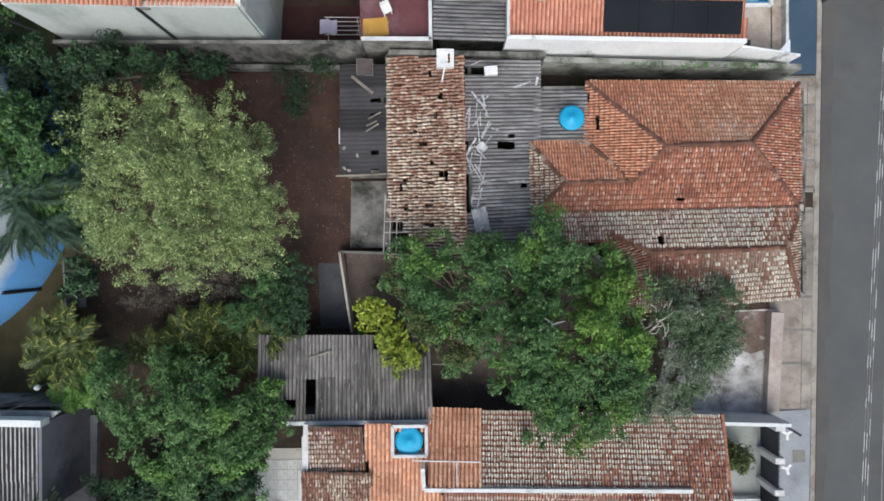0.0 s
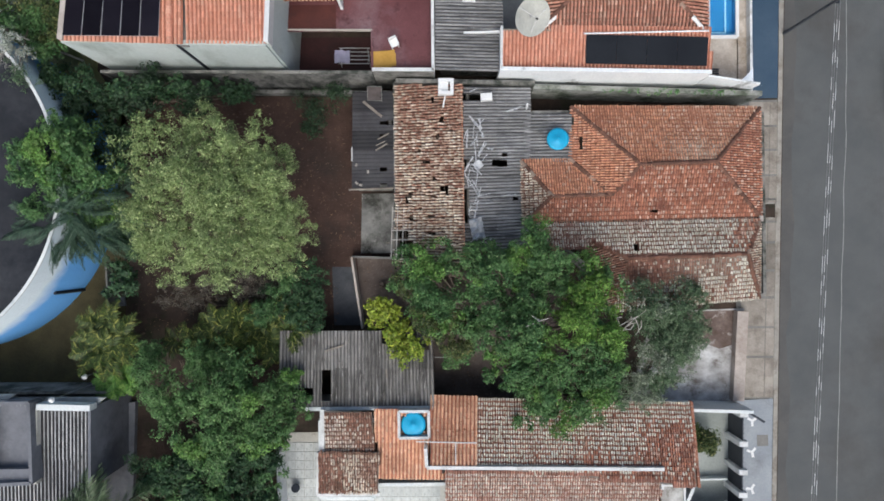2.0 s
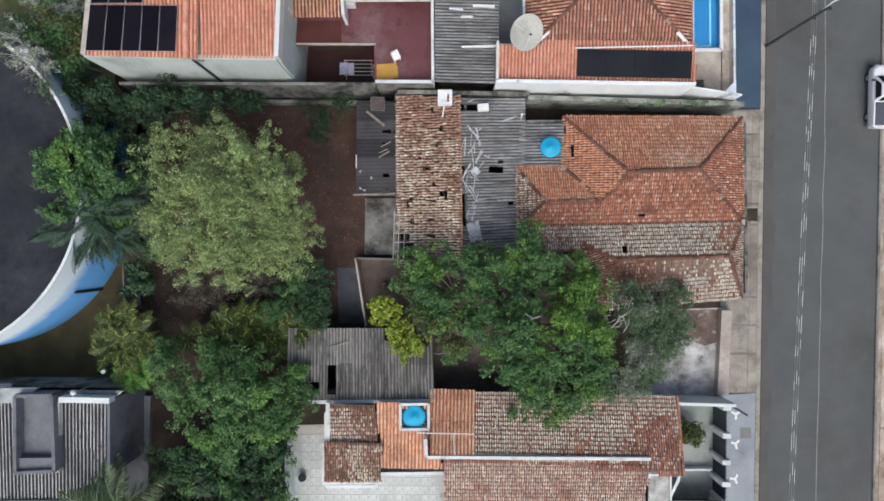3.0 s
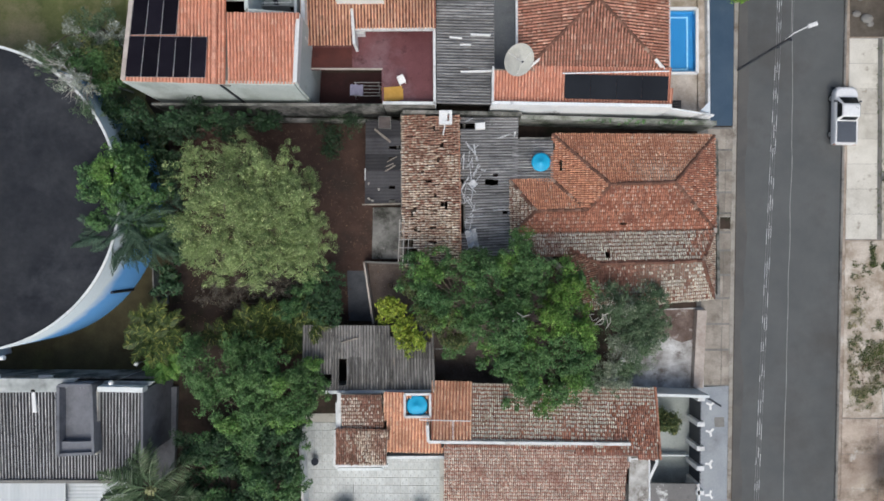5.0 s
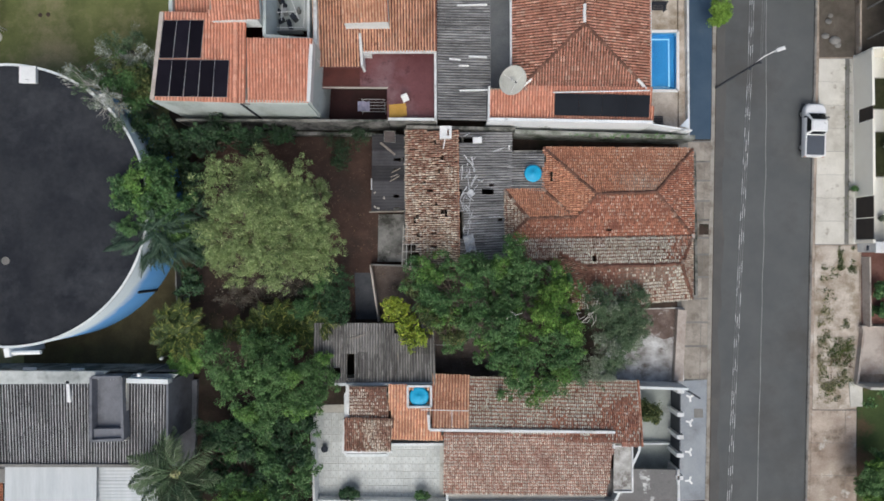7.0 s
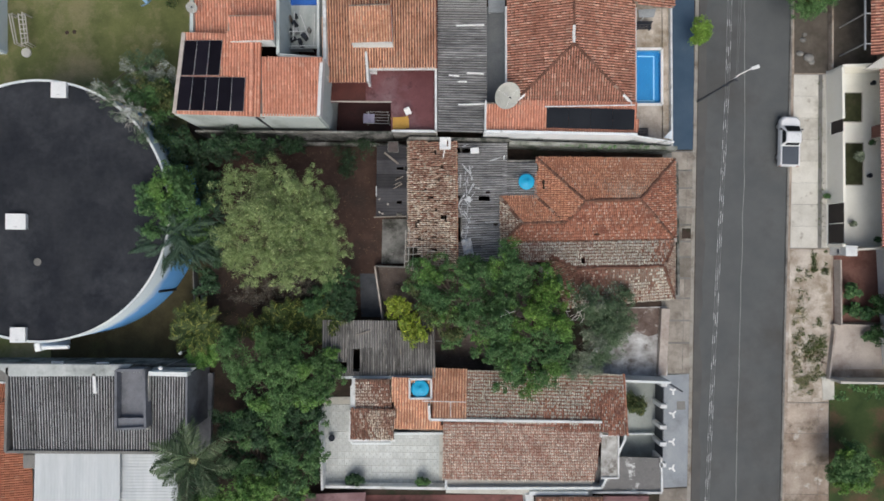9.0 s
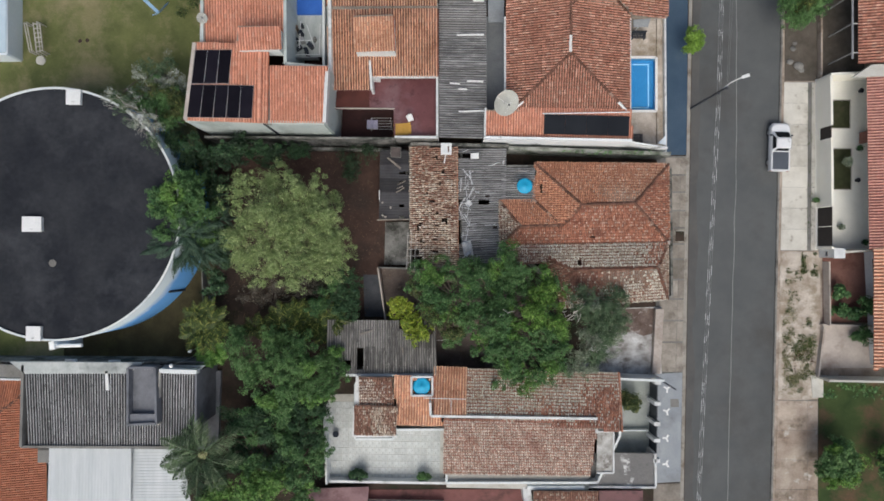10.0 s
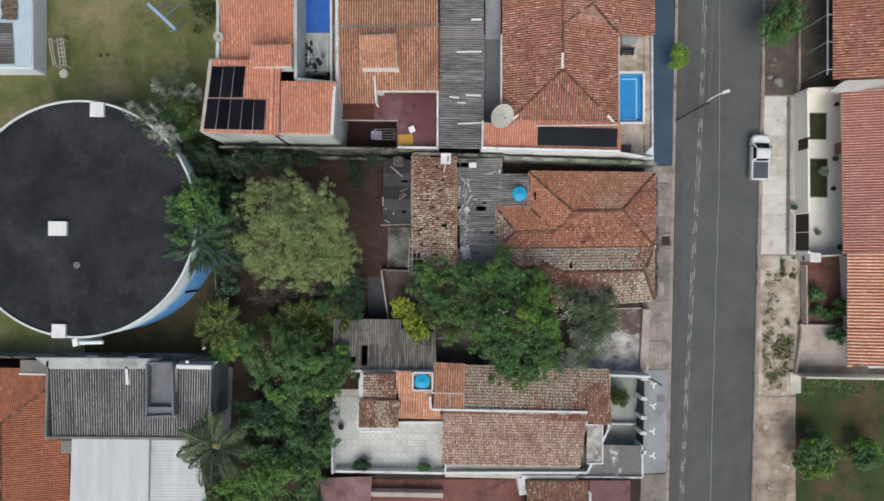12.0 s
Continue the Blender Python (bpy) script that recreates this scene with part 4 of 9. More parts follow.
for t0, t1 in zip(_cuts, _cuts[1:]):
    for s0, s1 in ((0.0, 0.72), (0.735, 0.985)):
        a, b = along(PW0, PW1, t0 + 0.004), along(PK0, PK1, t0 + 0.004)
        c, d = along(PW0, PW1, t1 - 0.004), along(PK0, PK1, t1 - 0.004)
        z = float(RNG.normal(0, 0.006))
        part("slab", prism([along(a, b, s0), along(a, b, s1), along(c, d, s1), along(c, d, s0)], -0.1, z), M_CONC, PAVE)

# eastern pavement
M_PALESLAB = surf("pale_concrete_slab", (0.55, 0.522, 0.462), (0.682, 0.654, 0.589), 0.6, 0.85, (0.40, 0.365, 0.31), 0.35, (0.52, 0.72), rand="object", fine=12, spread=(0.9, 1.08), specks=[((0.36, 0.32, 0.265), 0.9, 0.60, 0.70)])
M_BROWNSLAB = surf("brown_stained_slab", (0.292, 0.221, 0.173), (0.518, 0.437, 0.362), 0.55, 0.9, (0.15, 0.115, 0.08), 0.4, (0.50, 0.67), rand="object", fine=8, spread=(0.85, 1.12), specks=[((0.56, 0.52, 0.47), 0.7, 0.60, 0.70)])
alone("pavement_east_soil", prism([(31.15, 40.66), (34.17, 40.69), (34.29, 17.12), (31.33, 17.09)], -0.3, 0.0), M_MULCH, "dark mulchy strip with loose stones", "pavement", kind="structure")
PAVE_E = alone("pavement_east_pale", prism([(31.33, 16.98), (34.45, 17.01), (34.56, 1.54), (31.06, 1.51)], -0.3, -0.02), M_GREYCONC, "pale clean concrete pavement", "pavement", kind="structure")
alone("pavement_east_sandy", prism([(31.06, 1.40), (34.68, 1.44), (34.77, -12.01), (30.90, -12.06)], -0.3, -0.01), M_SAND, "sandy broken pavement with weeds", "pavement", kind="structure")
PAVE_B = alone("pavement_east_brown", prism([(30.90, -12.17), (34.56, -12.12), (34.52, -36.52), (30.38, -36.57)], -0.3, -0.02), M_GREYCONC, "brown stained worn concrete pavement", "pavement", kind="structure")



for k in range(8):
    y1, y0 = 16.96 - 1.925 * k, 16.96 - 1.925 * (k + 1) + 0.022
    x1 = 31.32 - 0.017 * (17 - y0)
    for xa, xb in ((x1, 33.46), (33.82, 34.44)):
        part("slab", prism([(xa, y0), (xb, y0), (xb, y1), (xa, y1)], -0.1, float(RNG.normal(0, 0.004))), M_PALESLAB, PAVE_E)
for k in range(9):
    y1, y0 = -12.2 - 2.7 * k, -12.2 - 2.7 * (k + 1) + 0.03
    x1 = 30.90 - 0.0215 * (-12.17 - y0)
    for xa, xb in ((x1, 33.6), (33.63, 34.52)):
        part("slab", prism([(xa, y0), (xb, y0), (xb, y1), (xa, y1)], -0.1, float(RNG.normal(0, 0.005))), M_BROWNSLAB, PAVE_B)


def span(a, b):
    return (min(a[0], b[0]), min(a[1], b[1]), max(a[0], b[0]), max(a[1], b[1]))


# ---- main house: hipped clay roofs round a gutter ----
house = thing("house", (*(13.53, 3.07), 0), "single-storey house with weathered orange hipped clay tile roof", "house")
_foot = [(8.82, 8.88), (19.94, 8.73), (20.15, -2.61), (11.12, -2.55), (5.87, 1.89), (5.84, 5.45), (8.85, 5.65)]
walls_of(_foot, -0.05, 2.55, M_OLDWALL, house)
R1, R2 = (11.85, 5.21, 4.25), (16.31, 5.41, 4.25)
B1, B2 = (6.75, 3.41, 3.45), (10.35, 3.50, 3.45)
NE, NW_ = (19.68, 8.96, 2.7), (8.04, 8.99, 2.7)
SE_, SW_ = (19.77, 2.12, 2.75), (5.08, 1.75, 2.75)
WV, WW = (7.96, 5.75, 2.7), (4.99, 5.66, 2.7)
VAL = (10.05, 3.81, 3.40)
HOLES = [(13.01, 2.61, 0.19), (8.69, 6.93, 0.15), (8.69, 6.46, 0.15), (8.69, 6.70, 0.12), (8.08, 8.14, 0.18)]
tile_roof("roof_slope", [NW_, NE, R2, R1], M_TILE_ORANGE, house, tw=0.155, tl=0.28, channel=M_CHANNEL_CLAY, head=M_HEAD_ORANGE, dark_heads=0.93, nose=0.38, fade=(M_TILE_BLEACH, (11.4, 7.0), (17.0, 7.3)))
tile_roof("roof_slope", [NE, SE_, R2], M_TILE_RED, house, tw=0.155, tl=0.28, channel=M_CHANNEL_RED, head=M_HEAD, nose=0.38, dark_heads=0.93)
tile_roof("roof_slope", [SW_, SE_, R2, R1, B2, B1], M_TILE_RED, house, tw=0.155, tl=0.28, holes=HOLES, pieces=290, channel=M_CHANNEL_RED, dark_heads=0.95, head=M_HEAD, proud=0.05, nose=0.38)
tile_roof("roof_slope", [WV, NW_, R1, B2, VAL], M_TILE_ORANGE, house, tw=0.155, tl=0.28, holes=HOLES, channel=M_CHANNEL_CLAY, head=M_HEAD_ORANGE, dark_heads=0.93, nose=0.38)
tile_roof("roof_slope", [WW, WV, VAL, B2, B1], M_TILE_ORANGE, house, tw=0.155, tl=0.28, channel=M_CHANNEL_CLAY, head=M_HEAD_ORANGE, dark_heads=0.93, nose=0.38)
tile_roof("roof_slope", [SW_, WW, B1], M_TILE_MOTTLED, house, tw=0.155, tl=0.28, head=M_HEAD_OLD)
for a, b in ((R1, R2), (R2, NE), (R2, SE_), (R1, NW_), (R1, B2), (B1, B2), (B1, WW), (B1, SW_)):
    ridge(a, b, house)
ridge((WV[0], WV[1], WV[2] + 0.14), (VAL[0] + 0.3, VAL[1] - 0.3, VAL[2] + 0.16), house)
C1, C2 = (11.30, -0.34, 3.75), (18.46, -0.06, 3.75)
tile_roof("roof_slope", [(5.58, 1.65, 2.95), (19.60, 2.01, 2.95), C2, C1, (9.17, 0.75, 3.3)], M_TILE_LICHEN, house, tw=0.15, tl=0.27, holes=[(11.88, 0.27, 0.19)], channel=M_CHANNEL_RED, head=M_HEAD_OLD, proud=0.055, dark_heads=0.93, nose=0.44, fade=(M_TILE_RED, (17.32, 0.95), (19.69, 0.87)))
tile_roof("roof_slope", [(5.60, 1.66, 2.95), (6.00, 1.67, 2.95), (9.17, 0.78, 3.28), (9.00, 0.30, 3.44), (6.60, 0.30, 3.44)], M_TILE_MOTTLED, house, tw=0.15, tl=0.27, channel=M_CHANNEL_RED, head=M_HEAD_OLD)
tile_roof("roof_slope", [(10.63, -3.63, 2.6), (19.77, -2.79, 2.6), C2, C1], M_TILE_LICHEN, house, tw=0.15, tl=0.27, channel=M_CHANNEL_RED, head=M_HEAD_OLD, proud=0.055, dark_heads=0.97, nose=0.42, fade=(M_TILE_OLDBROWN, (17.3, -2.5), (16.6, 0.2)))
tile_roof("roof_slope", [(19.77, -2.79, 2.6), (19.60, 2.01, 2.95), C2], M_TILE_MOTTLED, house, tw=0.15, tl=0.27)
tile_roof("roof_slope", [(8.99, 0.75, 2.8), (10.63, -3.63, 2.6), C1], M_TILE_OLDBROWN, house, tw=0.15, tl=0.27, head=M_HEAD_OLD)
for a, b in ((C1, C2), (C2, (19.60, 2.01, 2.95)), (C2, (19.77, -2.79, 2.6)), (C1, (9.11, 0.75, 3.0))):
    ridge(a, b, house)
part("gutter", wall((5.28, 1.77), (19.65, 2.14), 0.16, 2.62, 2.84), M_OLDWALL, house, "grey mortared gutter")
part("chimney", box(*(19.66, 2.10), 2.3, 0.22, 0.36, 0.75, 2, bevel=0.02), M_PALEWALL, house, "small whitewashed gutter box")
part("ceiling", prism([(6.12, 5.02), (8.72, 7.93), (18.96, 8.05), (19.05, -2.19), (11.18, -2.01), (6.15, 2.13)], 2.30, 2.40), M_DARKSOIL, house)

# annexe with the water tank
annexe = thing("lean_to", (*(6.80, 7.38), 0), "small lean-to with grey corrugated fibre-cement roof", "lean-to")
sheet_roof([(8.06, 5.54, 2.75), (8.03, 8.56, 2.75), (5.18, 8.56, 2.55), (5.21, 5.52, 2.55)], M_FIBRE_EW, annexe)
walls_of([(5.69, 8.68), (8.27, 8.71), (8.30, 5.86), (5.72, 5.83)], -0.05, 2.5, M_OLDWALL, annexe)

# long corrugated roof between the house and the old row
mid = thing("covered_passage", (*(3.65, 5.15), 0), "long passage under broken grey corrugated roofing", "shed")
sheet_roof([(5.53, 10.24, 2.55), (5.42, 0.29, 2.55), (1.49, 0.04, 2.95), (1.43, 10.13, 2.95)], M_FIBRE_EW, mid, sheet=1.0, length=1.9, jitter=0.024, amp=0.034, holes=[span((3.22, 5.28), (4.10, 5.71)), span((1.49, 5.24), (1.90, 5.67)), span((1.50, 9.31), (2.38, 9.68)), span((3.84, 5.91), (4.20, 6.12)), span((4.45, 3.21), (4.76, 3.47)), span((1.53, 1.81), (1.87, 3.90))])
walls_of([(1.67, 10.29), (5.46, 10.33), (5.34, 0.46), (1.78, 0.31)], -0.05, 2.45, M_OLDWALL, mid)

# old row with the mottled roof
row = thing("old_row_building", (*(-0.84, 4.55), 0), "old narrow outbuilding with broken mottled clay tile roof", "outbuilding")
ROWHOLES = [(-0.50, 9.36, 0.20), (0.13, 8.09, 0.17), (-0.81, 5.57, 0.15), (-0.50, 4.50, 0.16), (0.32, 3.87, 0.27), (-1.76, 3.58, 0.17), (-2.04, 3.24, 0.20), (-0.50, 3.43, 0.15), (-1.73, 2.17, 0.19), (-0.50, 2.27, 0.16), (-0.50, 1.18, 0.20), (-2.01, 1.16, 0.20), (-0.20, 7.04, 0.12), (-1.33, 6.26, 0.12), (-2.20, 0.21, 0.7), (-2.62, 0.98, 0.5)]
tile_roof("roof_slope", [(-2.67, -0.74, 2.65), (-2.80, 10.34, 2.65), (1.22, 10.17, 3.35), (1.44, -0.67, 3.35)], M_TILE_MOTTLED, row, holes=ROWHOLES, jitter=0.035, pieces=30, tw=0.175, tl=0.28, dark_heads=0.8, head=M_HEAD_TAN, proud=0.05, nose=0.42, fade=(M_TILE_OLDBROWN, (-0.90, 3.2), (-0.4, 8.8)))
walls_of([(-2.83, 10.46), (1.18, 10.50), (1.35, -0.57), (-2.70, -0.62)], -0.05, 2.6, M_OLDWALL, row)
part("wall_plate", wall((1.27, 10.12), (1.49, -0.62), 0.07, 2.6, 3.36), M_TILE_RED, row, "orange brick wall top")
for k in range(9):
    t = k / 8
    part("rafter", rod((*along((-2.73, -0.43), (-2.85, 10.04), t), 2.40), (*along((1.23, -0.47), (1.12, 9.98), t), 3.08), 0.05, n=6), M_BARK, row)
for k in range(10):
    t = (k + 0.5) / 10
    a, b = along((-2.73, -0.53), (1.33, -0.57), t), along((-2.85, 10.14), (1.22, 10.07), t)
    part("batten", rod((*a, 2.46 + 0.69 * t), (*b, 2.46 + 0.69 * t), 0.025, n=5), M_BARK, row)

# lean-to west of the row
lean = thing("lean_to", (*(-4.38, 7.26), 0), "lean-to with dark sagging broken fibre-cement roof", "lean-to")
sheet_roof([(-5.44, 3.95, 2.2), (-5.40, 9.97, 2.2), (-2.96, 9.94, 2.55), (-2.89, 3.96, 2.55)], M_FIBRE_DARK, lean, jitter=0.02, amp=0.012, trough_tone=M_FIBRE_DARK, holes=[span((-3.66, 7.92), (-3.46, 8.12)), span((-3.34, 7.86), (-3.10, 8.16)), span((-3.34, 6.82), (-3.10, 7.30)), span((-3.66, 7.12), (-3.50, 7.34)), span((-3.34, 6.02), (-3.10, 6.46)), span((-3.68, 5.02), (-3.48, 5.26)), span((-3.68, 4.02), (-3.46, 4.26)), span((-5.17, 8.66), (-4.97, 8.82)), span((-2.99, 3.97), (-2.85, 9.84))])
walls_of([(-5.40, 9.99), (-3.15, 10.02), (-3.09, 4.15), (-5.33, 4.12)], -0.05, 2.1, M_OLDWALL, lean)
alone("concrete_pad", prism([(-5.17, 3.85), (-3.03, 3.87), (-2.98, -0.07), (-5.23, -0.10)], -0.2, 0.12, bevel=0.02), M_STAINPAD, "stained grey concrete pad beside the outbuilding", "concrete pad", kind="structure")
alone("timber_beam", rod((-5.70, 3.90, 2.2), (-2.89, 3.96, 2.6), 0.06, n=6), M_WOOD, "pale weathered timber beam across the lean-to", "beam")

# boundary walls of the yard
_yw = alone("wall_yard_north", wall((-20.4, 10.83), (-4.1, 10.83), 0.16, -0.05, 3.5), M_BLACKWALL, "tall rendered boundary wall blackened by mould", "wall", kind="structure")
part("coping", wall((-20.4, 10.83), (-4.1, 10.83), 0.18, 3.5, 3.57), M_OLDWALL, _yw, "pale worn coping")
alone("wall_yard_ledge", wall((-19.6, 10.50), (-3.54, 10.38), 0.24, -0.05, 0.62), M_OLDWALL, "low old mossy ledge wall", "wall", kind="structure")
alone("wall_yard_low", wall((-5.72, -0.32), (-5.01, -4.92), 0.13, -0.05, 1.1), M_PALEWALL, "low pale brick wall", "wall", kind="structure")
alone("wall_yard_cross", wall((-5.72, -0.32), (-2.98, -0.40), 0.14, -0.05, 0.9), M_GREYCONC, "low grey wall", "wall", kind="structure")
alone("wall_front", wall((19.84, -3.87), (19.56, -9.73), 0.72, -0.05, 0.55), M_PINKCONC, "low wide worn front wall beside the pavement", "wall", kind="structure")
alone("wall_south_lot", wall((14.20, -9.84), (19.67, -10.00), 0.2, -0.05, 2.2), M_WHITEWALL, "white boundary wall", "wall", kind="structure")

# grey shed in the south yard
shed = thing("shed", (*(-4.98, -7.54), 0), "shed with weathered grey corrugated fibre-cement roof", "shed")
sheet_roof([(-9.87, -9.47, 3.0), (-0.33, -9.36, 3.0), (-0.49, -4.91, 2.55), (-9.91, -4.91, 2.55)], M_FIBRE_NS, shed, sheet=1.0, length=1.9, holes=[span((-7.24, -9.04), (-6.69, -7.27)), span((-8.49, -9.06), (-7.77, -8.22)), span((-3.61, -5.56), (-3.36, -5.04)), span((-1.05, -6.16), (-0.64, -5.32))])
walls_of([(-9.33, -9.78), (-1.01, -9.69), (-1.06, -5.86), (-9.38, -5.84)], -0.05, 2.5, M_OLDWALL, shed)
part("parapet", wall((-8.43, -9.58), (-0.43, -9.49), 0.22, -0.05, 3.1), M_WHITEWALL, shed, "white end wall")

# ---- south house ----
south = thing("house", (*(4.40, -14.54), 0), "long single-storey house with lichened clay roofs and white parapet", "house")
tile_roof("roof_slope", [(15.40, -9.29, 2.75), (2.17, -9.02, 2.75), (2.16, -12.80, 4.0), (15.21, -13.83, 4.3)], M_TILE_LICHEN, south, pieces=290, channel=M_CHANNEL_RED, head=M_HEAD_ROSE, proud=0.055, dark_heads=0.96, nose=0.37, fade=(M_TILE_RED, (8.74, -11.37), (10.47, -14.68)), tl=0.27, tw=0.15, jitter=0.018)
tile_roof("roof_slope", [(2.27, -8.89, 2.85), (-0.54, -8.82, 2.85), (-0.58, -12.55, 4.1), (2.26, -12.62, 4.1)], M_TILE_TAN, south, channel=M_CHANNEL_NEW, tw=0.23, dark_heads=0.0, proud=0.012, jitter=0.008)
tile_roof("roof_slope", [(0.29, -18.03, 2.9), (13.05, -18.09, 2.9), (13.38, -13.15, 3.9), (0.34, -13.15, 3.9)], M_TILE_SOUTH, south, tl=0.27, tw=0.15, channel=M_CHANNEL_RED, head=M_HEAD_ROSE, proud=0.055, dark_heads=0.96, jitter=0.018, nose=0.37)
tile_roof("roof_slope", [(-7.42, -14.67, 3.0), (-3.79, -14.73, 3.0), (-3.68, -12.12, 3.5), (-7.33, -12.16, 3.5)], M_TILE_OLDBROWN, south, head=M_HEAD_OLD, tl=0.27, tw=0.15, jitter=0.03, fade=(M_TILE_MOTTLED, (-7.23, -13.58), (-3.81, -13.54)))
tile_roof("roof_slope", [(-6.96, -12.29, 3.2), (-4.01, -12.25, 3.2), (-4.10, -9.62, 3.7), (-6.97, -9.55, 3.7)], M_TILE_SOUTH, south, tl=0.27, tw=0.15, fade=(M_TILE_OLDBROWN, (-6.67, -11.13), (-4.64, -9.57)), channel=M_CHANNEL, head=M_HEAD_OLD, proud=0.055, dark_heads=0.96, jitter=0.018, nose=0.37)
tile_roof("roof_slope", [(-3.81, -13.83, 2.9), (0.24, -13.89, 2.9), (-0.63, -9.63, 3.5), (-4.02, -9.56, 3.5)], M_TILE_TAN, south, holes=[(-1.56, -10.35, 0.84)], channel=M_CHANNEL_NEW, tw=0.23, dark_heads=0.0, proud=0.012, jitter=0.008)
part("parapet", wall((-0.78, -12.73), (13.30, -12.82), 0.2, -0.05, 4.25), M_PLINTH, south, "white parapet between the roofs")
part("parapet", wall((-0.78, -12.73), (-0.85, -11.61), 0.2, 2.4, 4.2), M_PLINTH, south, "white parapet")
part("eave_board", wall((-7.52, -14.88), (-3.69, -14.84), 0.18, 2.7, 3.0), M_PLINTH, south, "white eave board")
part("eave_board", wall((-7.52, -14.88), (-7.45, -12.29), 0.14, 2.7, 3.02), M_PLINTH, south, "white eave board")
walls_of([(-7.41, -10.41), (15.63, -10.04), (15.67, -14.69), (13.74, -18.80), (0.62, -18.95), (0.57, -14.31), (-4.08, -14.37), (-4.07, -15.19), (-7.35, -15.22)], -0.05, 2.7, M_WHITEWALL, south)
alone("tiled_patio", prism([(-10.29, -11.98), (-7.67, -11.95), (-7.64, -14.41), (0.35, -14.32), (0.41, -19.94), (-10.09, -19.95)], -0.3, 0.02), M_PALECONC, "pale patterned tiled patio", "patio", kind="structure")
alone("wall_patio_west", wall((-10.34, -12.80), (-10.04, -19.62), 0.18, -0.05, 1.6), M_PLINTH, "white patio wall", "wall", kind="structure")
alone("wall_patio_south", wall((-9.93, -19.61), (8.16, -19.73), 0.22, -0.05, 0.9), M_PLINTH, "white boundary wall", "wall", kind="structure")
alone("front_garden", prism([(15.63, -10.15), (19.13, -10.11), (19.19, -17.10), (15.69, -17.14)], -0.3, 0.0), M_GARDENFLOOR, "grey-green concrete front yard", "yard", kind="structure")
alone("garage_slab", prism([(12.87, -16.48), (19.12, -16.52), (19.14, -19.47), (12.80, -19.55)], 1.6, 1.8), M_GARAGE, "flat grey garage roof with pale stains", "roof", kind="structure")
alone("garage_wall", wall((12.85, -19.47), (19.08, -19.45), 0.18, -0.05, 2.0), M_PLINTH, "white garage wall", "wall", kind="structure")
alone("garage_wall_east", wall((19.00, -16.45), (19.07, -19.35), 0.18, -0.05, 2.0), M_PLINTH, "white garage wall", "wall", kind="structure")
alone("porch_roof", prism([(13.61, -14.22), (15.01, -14.21), (15.05, -17.83), (13.54, -17.84)], 2.8, 3.0), M_STAINEDSLAB, "flat stained white porch slab", "roof", kind="structure")
alone("dark_roof", prism([(-12.76, -20.74), (8.29, -20.50), (8.37, -28.67), (-12.66, -28.92)], -0.3, 0.01), M_YARDRED, "dark red tiled yard", "yard", kind="structure")

# ---- north row of houses ----
n1 = thing("house", (*(11.73, 18.97), 0), "house with red-brown hipped clay roof and white side wall", "house")
T1, T2 = (10.49, 17.62, 5.6), (10.45, 21.69, 5.6)
tile_roof("roof_slope", [(5.28, 30.47, 4.0), (5.46, 12.81, 4.0), T1, (10.37, 29.64, 5.6)], M_TILE_BROWN, n1, tw=0.215, tl=0.34, dark_heads=0.15, proud=0.012, jitter=0.011, cap=0.30)
tile_roof("roof_slope", [(5.46, 12.81, 4.0), (15.86, 13.08, 4.0), T1], M_TILE_BROWN, n1, pieces=280, tw=0.215, tl=0.34, dark_heads=0.15, proud=0.012, jitter=0.011, cap=0.30)
tile_roof("roof_slope", [(15.86, 13.08, 4.0), (15.79, 21.25, 4.0), (13.19, 23.71, 4.9), T2, T1], M_TILE_BROWN, n1, tw=0.215, tl=0.34, dark_heads=0.15, proud=0.012, jitter=0.011, cap=0.30)
tile_roof("roof_slope", [(19.19, 21.34, 3.6), (19.11, 30.83, 3.6), (13.05, 29.89, 5.2), (13.26, 23.67, 5.0), (15.87, 21.19, 3.9)], M_TILE_BROWN, n1, tw=0.215, tl=0.34, dark_heads=0.15, proud=0.012, jitter=0.011, cap=0.30)
tile_roof("roof_slope", [(13.26, 23.77, 5.0), (13.10, 30.00, 5.0), (10.37, 29.64, 5.6), T2], M_TILE_BROWN, n1, tw=0.215, tl=0.34, dark_heads=0.15, proud=0.012, jitter=0.011, cap=0.30)
for a, b in ((T1, (10.37, 29.64, 5.6)), (T1, (5.46, 12.81, 4.0)), (T1, (15.86, 13.08, 4.0)), ((13.26, 23.77, 5.0), (15.87, 21.29, 3.9)), ((13.26, 23.77, 5.0), (10.45, 21.59, 5.6))):
    ridge(a, b, n1)
tile_roof("roof_slope", [(3.65, 11.07, 3.9), (16.11, 10.95, 3.9), (15.89, 13.23, 4.25), (3.60, 13.20, 4.25)], M_TILE_NEW, n1, channel=M_CHANNEL_NEW, tw=0.22, dark_heads=0.0, proud=0.012, jitter=0.007)
part("side_wall", wall((3.52, 10.85), (16.00, 10.68), 0.22, -0.05, 4.3), M_STAINWALL, n1, "white side wall with black mould stains")
walls_of([(6.07, 13.6), (15.55, 13.5), (15.45, 29.2), (5.92, 29.2)], -0.05, 3.8, M_WHITEWALL, n1)
alone("wall_pool", wall((16.25, 10.75), (19.40, 10.27), 0.12, -0.05, 3.3), M_STAINWALL, "white boundary wall with mould stains", "wall", kind="structure")
alone("wall_pool_street", wall((20.15, 10.35), (19.99, 22.57), 0.16, -0.05, 0.9), M_PLINTH, "white street wall", "wall", kind="structure")
corr = thing("covered_passage", (*(1.58, 18.86), 0), "long passage under grey corrugated fibre-cement roof", "shed")
